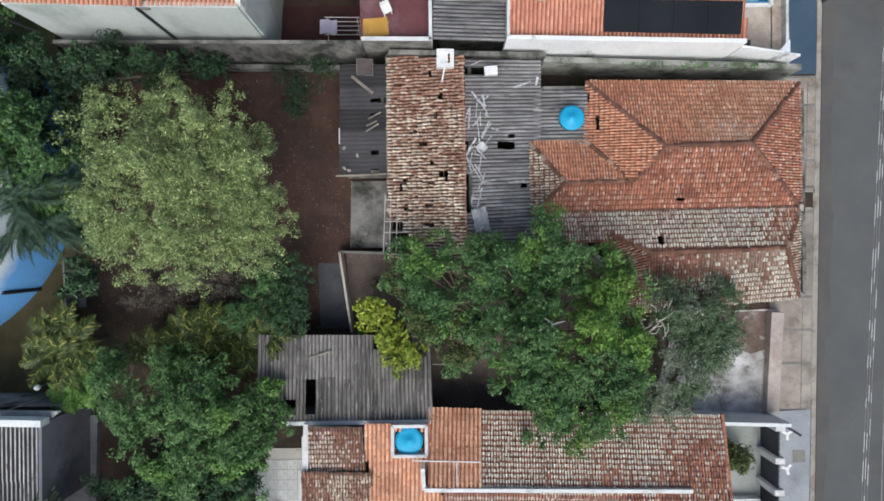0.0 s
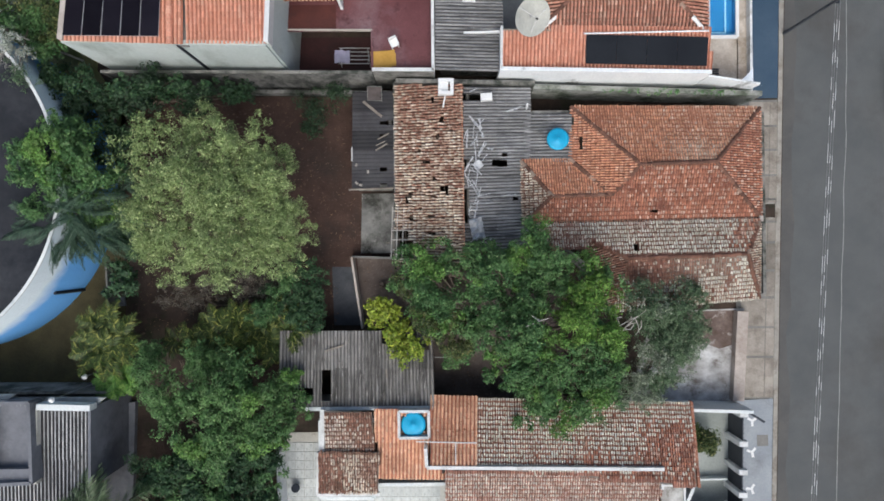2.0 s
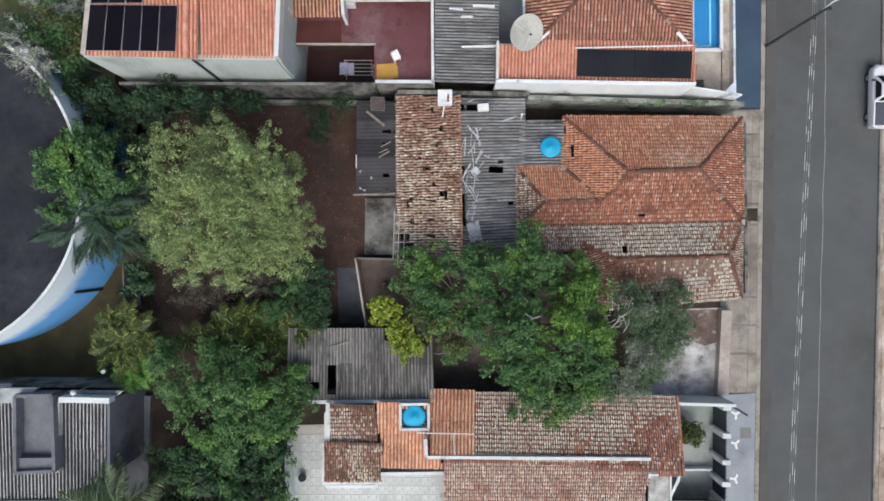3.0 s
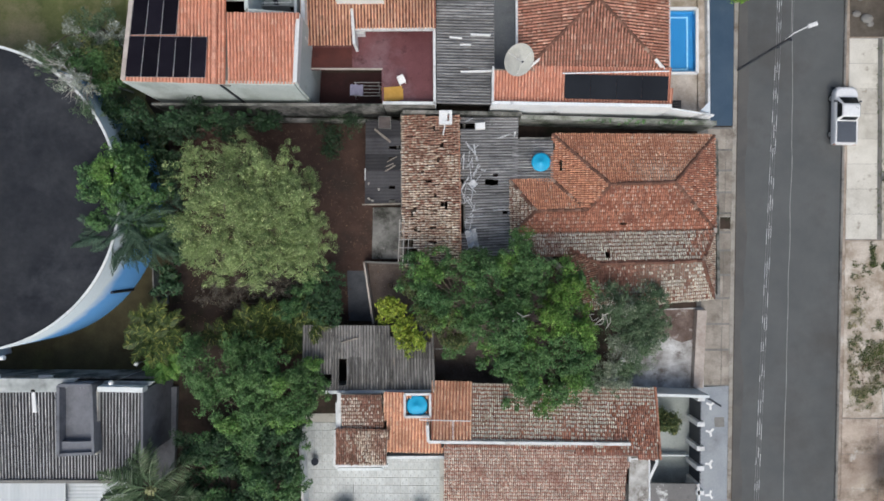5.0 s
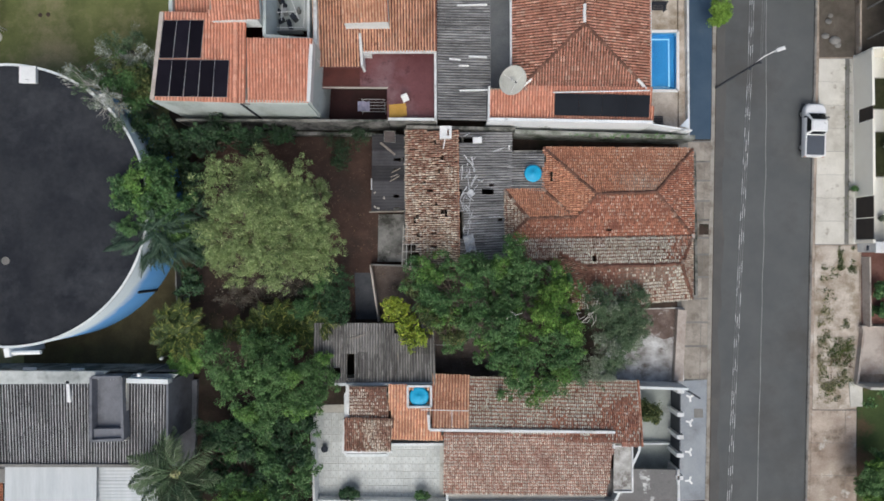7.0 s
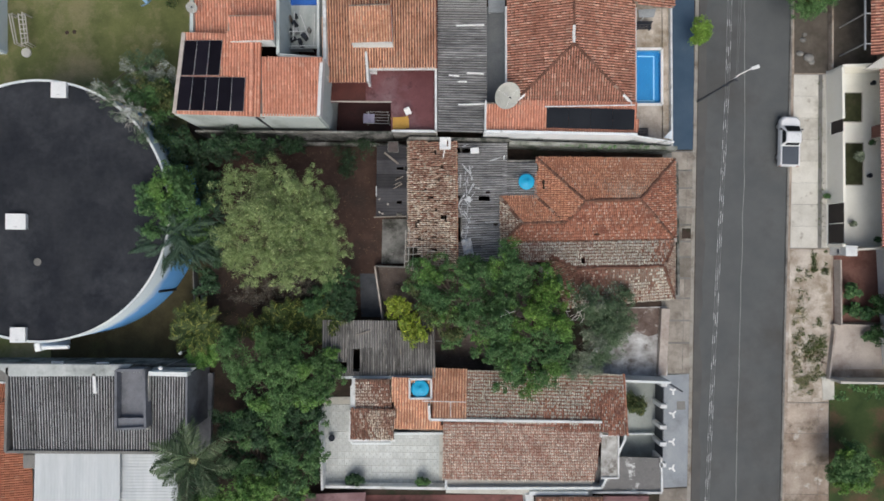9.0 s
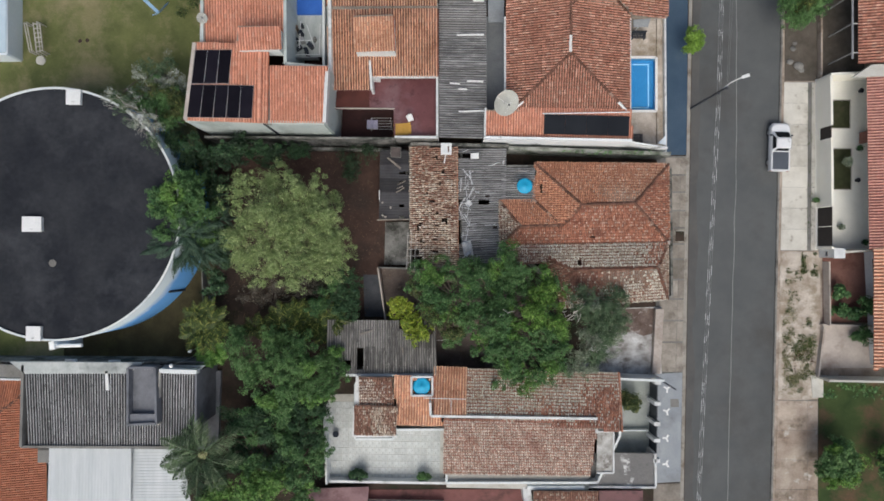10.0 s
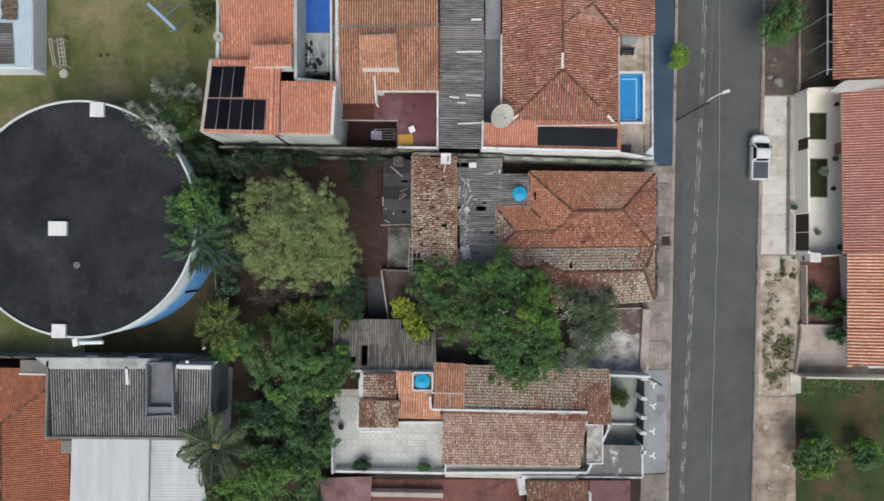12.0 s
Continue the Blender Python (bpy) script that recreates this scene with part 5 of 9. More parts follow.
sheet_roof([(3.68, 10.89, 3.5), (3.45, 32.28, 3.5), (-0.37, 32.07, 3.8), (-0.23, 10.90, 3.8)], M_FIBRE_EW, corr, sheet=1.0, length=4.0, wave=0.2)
walls_of([(0.06, 11.81), (3.69, 11.74), (3.45, 34.31), (-0.18, 34.27)], -0.05, 3.4, M_OLDWALL, corr)
n2 = thing("house", (*(-5.28, 18.79), 0), "house with ribbed tan clay roof and red roof terrace", "house")
part("terrace_floor", prism([(-9.82, 16.69), (-0.46, 16.78), (-0.44, 10.99), (-4.06, 10.95), (-4.09, 13.43), (-9.31, 13.38)], 3.1, 3.3), M_REDFLOOR, n2, "red oxide terrace floor")
part("lower_court", prism([(-10.17, 14.12), (-4.35, 14.18), (-4.32, 11.54), (-10.14, 11.48)], -0.2, 0.03), M_SUNKEN, n2, "dark red sunken court")
# Thin dark slab painted as the shaded strip under the eave.
part("terrace_strip", prism([(-9.38, 14.92), (-6.33, 14.96), (-6.31, 13.45), (-9.26, 13.42)], 3.29, 3.306), M_DARKRED, n2, "terrace floor strip with eave shade painted dark")
part("parapet", wall((-0.56, 22.25), (-0.44, 10.83), 0.18, -0.05, 3.95), M_PLINTH, n2, "white parapet")
part("parapet", wall((-4.07, 10.89), (-0.39, 10.88), 0.16, -0.05, 3.87), M_OLDWALL, n2, "grey stained parapet face")
part("parapet_cap", wall((-4.07, 10.89), (-0.39, 10.88), 0.2, 3.87, 3.95), M_PLINTH, n2, "white parapet cap")
part("parapet", wall((-4.14, 13.41), (-4.11, 10.93), 0.14, -0.05, 3.4), M_REDFLOOR, n2, "red terrace edge")

tile_roof("roof_slope", [(-9.70, 14.74, 4.4), (-6.15, 14.78, 4.4), (-6.13, 21.33, 5.2), (-9.63, 21.29, 5.2)], M_TILE_TAN, n2, channel=M_CHANNEL_RED, tw=0.22, dark_heads=0.0, proud=0.010, jitter=0.007, cap=0.28)
tile_roof("roof_slope", [(-6.15, 15.87, 4.5), (-0.44, 15.93, 4.5), (-0.49, 21.39, 5.2), (-6.13, 21.33, 5.2)], M_TILE_TAN, n2, channel=M_CHANNEL_RED, tw=0.22, dark_heads=0.0, proud=0.010, jitter=0.007, cap=0.28)
tile_roof("roof_slope", [(-0.58, 28.66, 4.4), (-9.87, 28.57, 4.4), (-9.63, 21.34, 5.2), (-0.49, 21.44, 5.2)], M_TILE_TAN, n2, channel=M_CHANNEL_RED, tw=0.22, dark_heads=0.0, proud=0.010, jitter=0.007, cap=0.28)
walls_of([(-10.08, 16.10), (-0.76, 17.30), (-0.91, 30.40), (-10.26, 30.30)], -0.05, 4.3, M_WHITEWALL, n2)
n3 = thing("house", (*(-16.23, 15.37), 0), "two-storey pale green house with orange clay roofs", "house")
tile_roof("roof_slope", [(-20.56, 11.48, 7.1), (-14.06, 11.31, 7.1), (-13.80, 17.26, 7.45), (-19.73, 17.53, 7.45)], M_TILE_NEW, n3, channel=M_CHANNEL_NEW, tw=0.22, dark_heads=0.0, proud=0.010, jitter=0.007)
tile_roof("roof_slope", [(-13.80, 11.38, 7.0), (-9.47, 11.38, 7.0), (-9.27, 15.73, 7.3), (-13.73, 15.82, 7.3)], M_TILE_NEW, n3, channel=M_CHANNEL_NEW, tw=0.22, dark_heads=0.0, proud=0.010, jitter=0.007)
tile_roof("roof_slope", [(-19.58, 17.77, 6.6), (-12.83, 17.84, 6.6), (-12.64, 28.47, 7.3), (-19.31, 28.40, 7.3)], M_TILE_NEW, n3, channel=M_CHANNEL_NEW, tw=0.22, dark_heads=0.0, proud=0.010, jitter=0.007)
walls_of([(-20.55, 11.50), (-9.47, 11.33), (-9.23, 15.82), (-12.61, 16.07), (-12.73, 25.73), (-19.39, 25.66), (-19.28, 17.64), (-19.86, 17.59)], -0.05, 7.0, M_GREENWALL, n3, 0.24)

# ---- reservoir and the south-west building ----
res = thing("water_reservoir", (-31.75, 3.97, 0), "large round blue and white concrete water reservoir", "reservoir")
RC = (-31.75, 3.97)
RR = 10.38
def ring(r0, r1, z0, z1, n=96, bm=None, foot=0.0):
    """A ring wall; foot: how much wider it stands at its base."""
    bm = bm or bmesh.new()
    loops = []
    for r, z in ((r1 + foot, z0), (r1, z1), (r0, z1), (r0, z0)):
        loops.append([bm.verts.new((RC[0] + r * math.cos(2 * math.pi * i / n), RC[1] + r * math.sin(2 * math.pi * i / n), z)) for i in range(n)])
    for a, b in zip(loops, loops[1:] + loops[:1]):
        for i in range(n):
            bm.faces.new((a[i], a[(i + 1) % n], b[(i + 1) % n], b[i]))
    return bm
part("outer_wall", ring(RR - 0.12, RR + 0.004, -0.1, 5.8, foot=0.06), M_RESWALL, res, "wall painted from bright blue up to white")
part("rim", ring(RR - 0.14, RR + 0.03, 5.8, 5.88), M_WHITEWALL, res, "white rim")
_bm = bmesh.new()
bmesh.ops.create_circle(_bm, cap_ends=True, radius=RR - 0.11, segments=96, matrix=Matrix.Translation((*RC, 5.74)))
part("roof_deck", _bm, M_MEMBRANE, res, "dark bitumen covered roof")

sw = thing("building", (*(-30.11, -13.02), 0), "low grey building with corrugated roof behind parapets", "building")
sheet_roof([(-34.99, -15.54, 3.9), (-20.75, -15.37, 3.9), (-20.56, -9.00, 4.2), (-35.14, -9.06, 4.2)], M_FIBRE_SLATE, sw, length=3.4, wave=0.21, amp=0.05, trough_tone=M_TROUGH_DARK, jitter=0.008, worn=(4, 5, 0, 1))
part("parapet", wall((-35.28, -8.74), (-35.38, -15.62), 0.22, -0.05, 4.3), M_GREYCONC, sw)
part("parapet", wall((-35.51, -15.68), (-22.80, -15.64), 0.22, -0.05, 4.1), M_GREYCONC, sw)
part("ledge_slab", prism([(-36.40, -8.45), (-25.09, -8.42), (-26.25, -9.35), (-35.07, -9.45)], 4.02, 4.3), M_STAINLEDGE, sw, "pale stained ledge slab")
part("ledge_slab", prism([(-23.63, -8.74), (-20.14, -8.75), (-20.95, -9.48), (-24.24, -9.46)], 3.4, 3.6), M_STAINLEDGE, sw, "pale stained ledge slab")
part("wall", wall((-35.2, -9.12), (-20.6, -9.12), 0.2, -0.05, 3.44), M_GREYCONC, sw)
alone("wall_reservoir_lot", wall((-46.07, -8.80), (-20.60, -8.72), 0.16, -0.05, 2.5), M_OLDWALL, "grey boundary wall", "wall", kind="structure")
orange = thing("house", (*(-40.46, -17.24), 0), "house with orange hipped clay tile roof", "house")
tile_roof("roof_slope", [(-33.97, -22.68, 3.0), (-34.07, -16.22, 3.0), (-35.95, -11.49, 3.4), (-39.45, -14.45, 4.3), (-39.33, -22.18, 4.3)], M_TILE_DEEP, orange, tw=0.2, channel=M_CHANNEL_NEW, dark_heads=0.0, proud=0.014, jitter=0.008)
tile_roof("roof_slope", [(-36.24, -9.77, 3.0), (-46.74, -9.63, 3.0), (-42.49, -14.49, 4.3), (-39.45, -14.45, 4.3), (-35.95, -11.49, 3.4)], M_TILE_DEEP, orange, tw=0.2, channel=M_CHANNEL_NEW, dark_heads=0.0, proud=0.014, jitter=0.008)
ridge((-35.95, -11.49, 3.4), (-39.45, -14.45, 4.3), orange)
tile_roof("roof_slope", [(-46.74, -9.63, 3.0), (-46.53, -22.83, 3.0), (-39.38, -22.18, 4.3), (-39.50, -14.45, 4.3), (-42.49, -14.49, 4.3)], M_TILE_DEEP, orange, tw=0.2, channel=M_CHANNEL_NEW, dark_heads=0.0, proud=0.014, jitter=0.008)
ridge((-39.40, -14.44, 4.36), (-39.28, -22.15, 4.36), orange)
walls_of([(-36.53, -23.48), (-36.63, -16.92), (-38.64, -10.93), (-49.34, -10.78), (-49.13, -23.62)], -0.05, 2.9, M_WHITEWALL, orange)
metal = thing("shed", (*(-29.47, -19.85), 0), "shed with plain white metal sheet roof", "shed")
sheet_roof([(-33.75, -22.34, 3.2), (-26.62, -22.25, 3.2), (-26.45, -15.92, 3.5), (-33.44, -16.00, 3.5)], M_WHITEMETAL, metal, wave=0.25, amp=0.008, sheet=2.6, length=7)
sheet_roof([(-21.36, -22.32, 2.9), (-22.46, -16.05, 3.1), (-26.55, -16.10, 3.1), (-26.66, -22.38, 2.9)], M_WHITEMETAL, metal, wave=0.25, amp=0.014, sheet=1.0, length=7)
walls_of([(-35.22, -23.46), (-23.40, -23.32), (-24.03, -17.32), (-35.20, -17.45)], -0.05, 2.85, M_WHITEWALL, metal)

# ---- eastern side ----
e1 = thing("house", (*(39.21, 9.93), 0), "house with red ribbed clay roof behind a cream wall", "house")
tile_roof("roof_slope", [(37.00, 1.68, 3.0), (36.69, 16.64, 3.0), (45.07, 16.89, 4.6), (45.16, 1.77, 4.6)], M_TILE_ROSE, e1, tw=0.25, dark_heads=0.0, proud=0.012, jitter=0.006, channel=M_CHANNEL_ROSE, cap=0.28)
tile_roof("roof_slope", [(56.27, 1.89, 3.0), (56.19, 17.47, 3.0), (45.12, 16.89, 4.6), (45.21, 1.77, 4.6)], M_TILE_ROSE, e1, tw=0.25, dark_heads=0.0, proud=0.012, jitter=0.006, channel=M_CHANNEL_ROSE, cap=0.28)
ridge((45.09, 1.77, 4.68), (45.00, 16.87, 4.68), e1)
walls_of([(39.54, 1.98), (39.16, 17.17), (61.34, 17.57), (61.40, 2.22)], -0.05, 2.9, M_CREAM, e1)
alone("front_court", prism([(34.12, 17.28), (39.71, 17.34), (39.92, 1.71), (34.24, 1.65)], -0.3, 0.02), M_CREAMCONC, "pale cream concrete front court", "court", kind="structure")
CREAM = alone("wall_cream", wall((34.20, 17.01), (34.29, 12.62), 0.2, -0.05, 2.1), M_CREAM, "cream rendered front wall with window and gate openings", "wall", kind="structure")
part("wall_length", wall((34.30, 11.52), (34.39, 5.49), 0.2, -0.05, 2.1), M_CREAM, CREAM)
part("wall_length", wall((34.42, 1.93), (34.42, 1.66), 0.2, -0.05, 2.1), M_CREAM, CREAM)
part("sill_wall", wall((34.29, 12.62), (34.30, 11.52), 0.2, -0.05, 0.5), M_CREAM, CREAM)
part("grille", wall((34.29, 12.62), (34.30, 11.52), 0.05, 0.5, 2.0), M_DARKBROWN, CREAM, "black metal grille")
part("gate_leaf", wall((34.40, 5.44), (34.41, 3.74), 0.06, 0.05, 2.0), M_DARKBROWN, CREAM, "black metal gate leaf")
part("gate_leaf", wall((34.41, 3.68), (34.42, 1.99), 0.06, 0.05, 2.0), M_DARKBROWN, CREAM, "black metal gate leaf")
e0 = thing("house", (*(41.31, 23.13), 0), "house with brown clay tile roof", "house")
tile_roof("roof_slope", [(35.82, 17.82, 3.2), (35.73, 31.22, 3.2), (42.81, 30.41, 4.8), (42.89, 17.51, 4.8)], M_TILE_BROWN, e0, tw=0.25, dark_heads=0.0, proud=0.012, jitter=0.006, channel=M_CHANNEL_RED, cap=0.28)
tile_roof("roof_slope", [(52.66, 31.39, 3.2), (52.73, 18.10, 3.2), (42.94, 17.52, 4.8), (42.86, 30.41, 4.8)], M_TILE_BROWN, e0, tw=0.25, dark_heads=0.0, proud=0.012, jitter=0.006, channel=M_CHANNEL_RED, cap=0.28)
ridge((42.82, 17.49, 4.88), (42.75, 30.37, 4.88), e0)
walls_of([(38.38, 19.14), (38.29, 32.46), (57.70, 32.65), (57.77, 19.34)], -0.05, 3.1, M_WHITEWALL, e0)
alone("dark_yard", prism([(34.23, 32.41), (38.51, 32.46), (38.61, 17.60), (34.34, 17.56)], -0.3, 0.0), M_MULCH, "dark paved side yard", "yard", kind="structure")
e2 = thing("house", (*(42.04, -3.74), 0), "house with pale orange ribbed roof and white walls", "house")
tile_roof("roof_slope", [(37.30, -8.54, 3.2), (37.23, 1.79, 3.2), (45.33, 1.87, 4.4), (45.39, -8.32, 4.4)], M_TILE_PALE, e2, channel=M_CHANNEL_NEW, tw=0.30, dark_heads=0.0, proud=0.006, jitter=0.004)
tile_roof("roof_slope", [(55.65, 1.99, 3.2), (55.70, -8.43, 3.2), (45.44, -8.32, 4.4), (45.38, 1.87, 4.4)], M_TILE_PALE, e2, channel=M_CHANNEL_NEW, tw=0.30, dark_heads=0.0, proud=0.006, jitter=0.004)
part("lap_seam", rod((37.26, -5.22, 3.33), (45.36, -5.12, 4.52), 0.04, None, 6), M_TILE_RED, e2, "dark lap across the roof slope")
ridge((45.32, -8.30, 4.48), (45.26, 1.87, 4.48), e2)
walls_of([(39.34, -8.68), (38.72, 1.59), (60.86, 1.83), (60.91, -8.44)], -0.05, 3.1, M_WHITEWALL, e2)
alone("red_court", prism([(34.89, 1.38), (39.27, 1.43), (39.31, -4.97), (34.94, -5.02)], -0.3, 0.02), M_REDEARTH, "red earth court with plants", "court", kind="structure")
alone("worn_court", prism([(34.72, -5.24), (39.59, -5.18), (39.62, -9.12), (34.75, -9.17)], -0.3, 0.02), M_PINKCONC, "worn pinkish concrete court", "court", kind="structure")
alone("wall_lot_north", wall((34.68, 1.38), (39.81, 1.71), 0.18, -0.05, 1.9), M_PALECONC, "pale boundary wall", "wall", kind="structure")
alone("wall_lot_south", wall((34.32, -9.94), (50.27, -10.09), 0.18, -0.05, 1.9), M_PALECONC, "pale boundary wall", "wall", kind="structure")
alone("grass_lot", prism([(34.54, -10.27), (55.73, -10.03), (55.85, -33.55), (34.72, -33.80)], -0.3, 0.02), M_ROUGHGRASS, "rough green grass lot with reddish worn band", "lawn", kind="structure")

# ---- trees and plants ----
tree("tree", (-14.14, 2.49), [(*(-15.32, 5.23), 6.4, 2.0, 2.2, 2.0), (*(-11.58, 5.42), 6.4, 2.3, 2.2, 2.0), (*(-13.61, 3.53), 7.2, 2.5, 2.4, 2.0), (*(-15.93, 2.32), 5.8, 1.9, 2.3, 1.9), (*(-10.10, 3.35), 6.6, 2.3, 2.4, 2.0), (*(-9.04, 1.07), 5.8, 2.1, 2.1, 1.8), (*(-14.57, -0.16), 5.4, 2.0, 1.7, 1.6), (*(-11.52, 0.17), 6.4, 2.5, 2.3, 2.0), (*(-13.07, 6.58), 5.2, 1.7, 1.6, 1.5), (*(-8.96, 2.55), 5.6, 1.7, 1.6, 1.4), (*(-10.46, 1.88), 6.8, 2.2, 2.1, 1.7), (*(-12.86, 1.61), 6.8, 2.2, 2.0, 1.6), (*(-9.72, 4.35), 5.4, 1.6, 1.6, 1.4)], L_WILLOW, "broad tree with feathery grey-green foliage", size=0.066, slim=0.28, seed=3, leaves=62, bough=0.95, twig=0.36, density=1.1, up=0.42, droop=0.45, fill=0.45, spots=0.78)
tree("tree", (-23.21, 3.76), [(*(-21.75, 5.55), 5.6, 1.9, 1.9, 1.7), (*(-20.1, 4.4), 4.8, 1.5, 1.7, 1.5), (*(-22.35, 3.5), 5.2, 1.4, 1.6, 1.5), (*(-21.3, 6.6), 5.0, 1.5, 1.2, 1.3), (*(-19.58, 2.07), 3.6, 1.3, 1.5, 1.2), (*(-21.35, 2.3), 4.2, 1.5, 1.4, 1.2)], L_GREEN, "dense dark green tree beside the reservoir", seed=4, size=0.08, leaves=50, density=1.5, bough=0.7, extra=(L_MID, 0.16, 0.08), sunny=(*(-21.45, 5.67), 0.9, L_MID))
tree("tree", (-25.55, 13.90), [(*(-24.27, 14.28), 3.8, 1.7, 1.5, 1.2), (*(-22.83, 13.02), 3.8, 1.5, 1.7, 1.2), (*(-24.77, 13.15), 4.2, 1.3, 1.0, 1.0), (*(-23.70, 11.83), 3.6, 1.3, 1.4, 1.1), (*(-22.93, 10.45), 3.0, 1.0, 1.3, 1.0)], L_GREEN, "dense green shrubby tree by the reservoir", seed=6, density=0.9, leaves=32, size=0.075, extra=(L_OLIVE, 0.35, 0.08))
tree("tree", (-24.76, 16.66), [(*(-23.08, 15.56), 3.2, 1.5, 1.4, 0.9), (*(-25.18, 16.03), 3.0, 1.8, 1.3, 0.9), (*(-23.98, 16.73), 2.6, 1.2, 1.0, 0.7), (-23.45, 10.35, 5.9, 0.6, 0.9, 0.4), (-24.45, 11.75, 6.0, 0.8, 0.9, 0.4), (-25.75, 13.0, 5.9, 0.9, 0.6, 0.4), (-26.6, 13.7, 5.5, 0.8, 0.6, 0.4), (*(-22.54, 14.17), 3.2, 1.0, 1.2, 0.8), (*(-25.79, 14.39), 3.6, 1.2, 1.1, 0.8)], L_GREYDARK, "sparse silvery tree with thin whitish twigs", seed=66, extra=(L_SILVER, 0.5, 0.065), fill=0, spots=0.7, density=1.2, leaves=34, size=0.065, slim=0.3, trunk=0.12)
tree("tree", (-20.54, 9.28), [(*(-21.13, 9.62), 3.2, 1.7, 1.6, 1.5), (*(-18.42, 9.45), 3.4, 1.8, 1.4, 1.5), (*(-15.30, 9.45), 2.9, 1.8, 1.1, 1.2), (*(-19.69, 7.03), 3.0, 1.4, 1.5, 1.2), (*(-12.94, 9.60), 1.9, 1.6, 0.7, 0.8), (*(-21.78, 8.05), 3.0, 1.5, 1.4, 1.2), (*(-17.12, 9.85), 3.3, 1.8, 1.1, 1.3), (*(-22.60, 10.39), 3.0, 1.2, 1.2, 1.2)], L_SHADE, "dark green shrubby tree along the wall", seed=7, size=0.085, leaves=44, bough=0.9, twig=0.36, spots=0.75, extra=(L_DEEP, 0.4, 0.09))
tree("tree", (-20.93, -2.79), [(*(-18.83, 1.33), 2.6, 1.2, 1.8, 1.1), (*(-19.76, -1.56), 2.2, 1.0, 1.2, 0.9)], L_DEEP, "dark understorey bush below the tall trees", seed=27, size=0.10, density=0.8)
tree("tree", (-14.26, -9.83), [(*(-11.99, -8.28), 4.2, 2.2, 2.1, 1.6), (*(-15.31, -7.81), 3.8, 2.0, 1.8, 1.5), (*(-10.18, -10.14), 3.8, 1.8, 1.8, 1.5), (*(-13.49, -10.58), 4.2, 2.1, 1.9, 1.5), (-16.95, -6.60, 3.3, 1.2, 1.0, 1.0), (-15.6, -9.3, 3.4, 1.1, 1.2, 1.1), (*(-9.27, -8.59), 3.2, 1.1, 1.4, 1.1), (*(-14.06, -6.67), 3.0, 1.4, 1.0, 1.0)], L_MANGO, "dense green mango-like tree", seed=8, size=0.083, slim=0.38, leaves=56, bough=0.95, twig=0.38, density=1.35, up=0.5, droop=0.2, extra=(L_MID, 0.12, 0.095))
tree("tree", (-15.26, -17.50), [(*(-15.00, -13.93), 2.7, 2.1, 1.8, 1.3), (*(-12.14, -14.93), 2.8, 1.9, 2.2, 1.4), (*(-11.39, -12.59), 2.8, 1.5, 1.3, 1.2), (-16.5, -13.0, 2.6, 1.2, 1.1, 1.0), (-17.9, -13.7, 2.6, 1.1, 1.0, 1.0), (*(-16.53, -16.28), 2.6, 1.8, 1.7, 1.2), (*(-13.41, -17.02), 2.7, 1.7, 1.6, 1.2), (*(-10.56, -16.47), 2.6, 1.0, 2.0, 1.2)], L_DEEP, "shaded dark green spreading tree", seed=9, size=0.085, leaves=50, bough=0.95, twig=0.36, density=1.2, extra=(L_GREEN, 0.4, 0.085))
tree("tree", (-16.32, -20.79), [(*(-18.55, -20.18), 3.2, 2.3, 1.5, 1.5), (*(-15.46, -18.59), 3.2, 2.0, 1.8, 1.5), (*(-12.61, -18.82), 3.2, 1.9, 1.9, 1.5), (*(-15.42, -21.69), 3.0, 2.6, 1.6, 1.4), (*(-19.57, -21.48), 3.0, 1.6, 1.2, 1.2), (*(-11.28, -21.13), 2.8, 1.4, 1.4, 1.2)], L_MID, "low bright green spreading tree", seed=29, size=0.085, bough=0.9, twig=0.36, leaves=44, extra=(L_GREEN, 0.4, 0.09), density=1.3)
tree("tree", (-9.42, -2.67), [(*(-8.82, -2.20), 2.8, 1.7, 1.6, 1.2), (*(-10.20, -3.77), 2.6, 1.3, 1.0, 1.0), (*(-8.01, -3.84), 2.2, 0.9, 0.8, 0.8)], L_DEEP, "dark green tree at the edge of the yard", seed=12, size=0.09, slim=0.25, leaves=50, droop=0.2, extra=(L_GREEN, 0.35, 0.09))
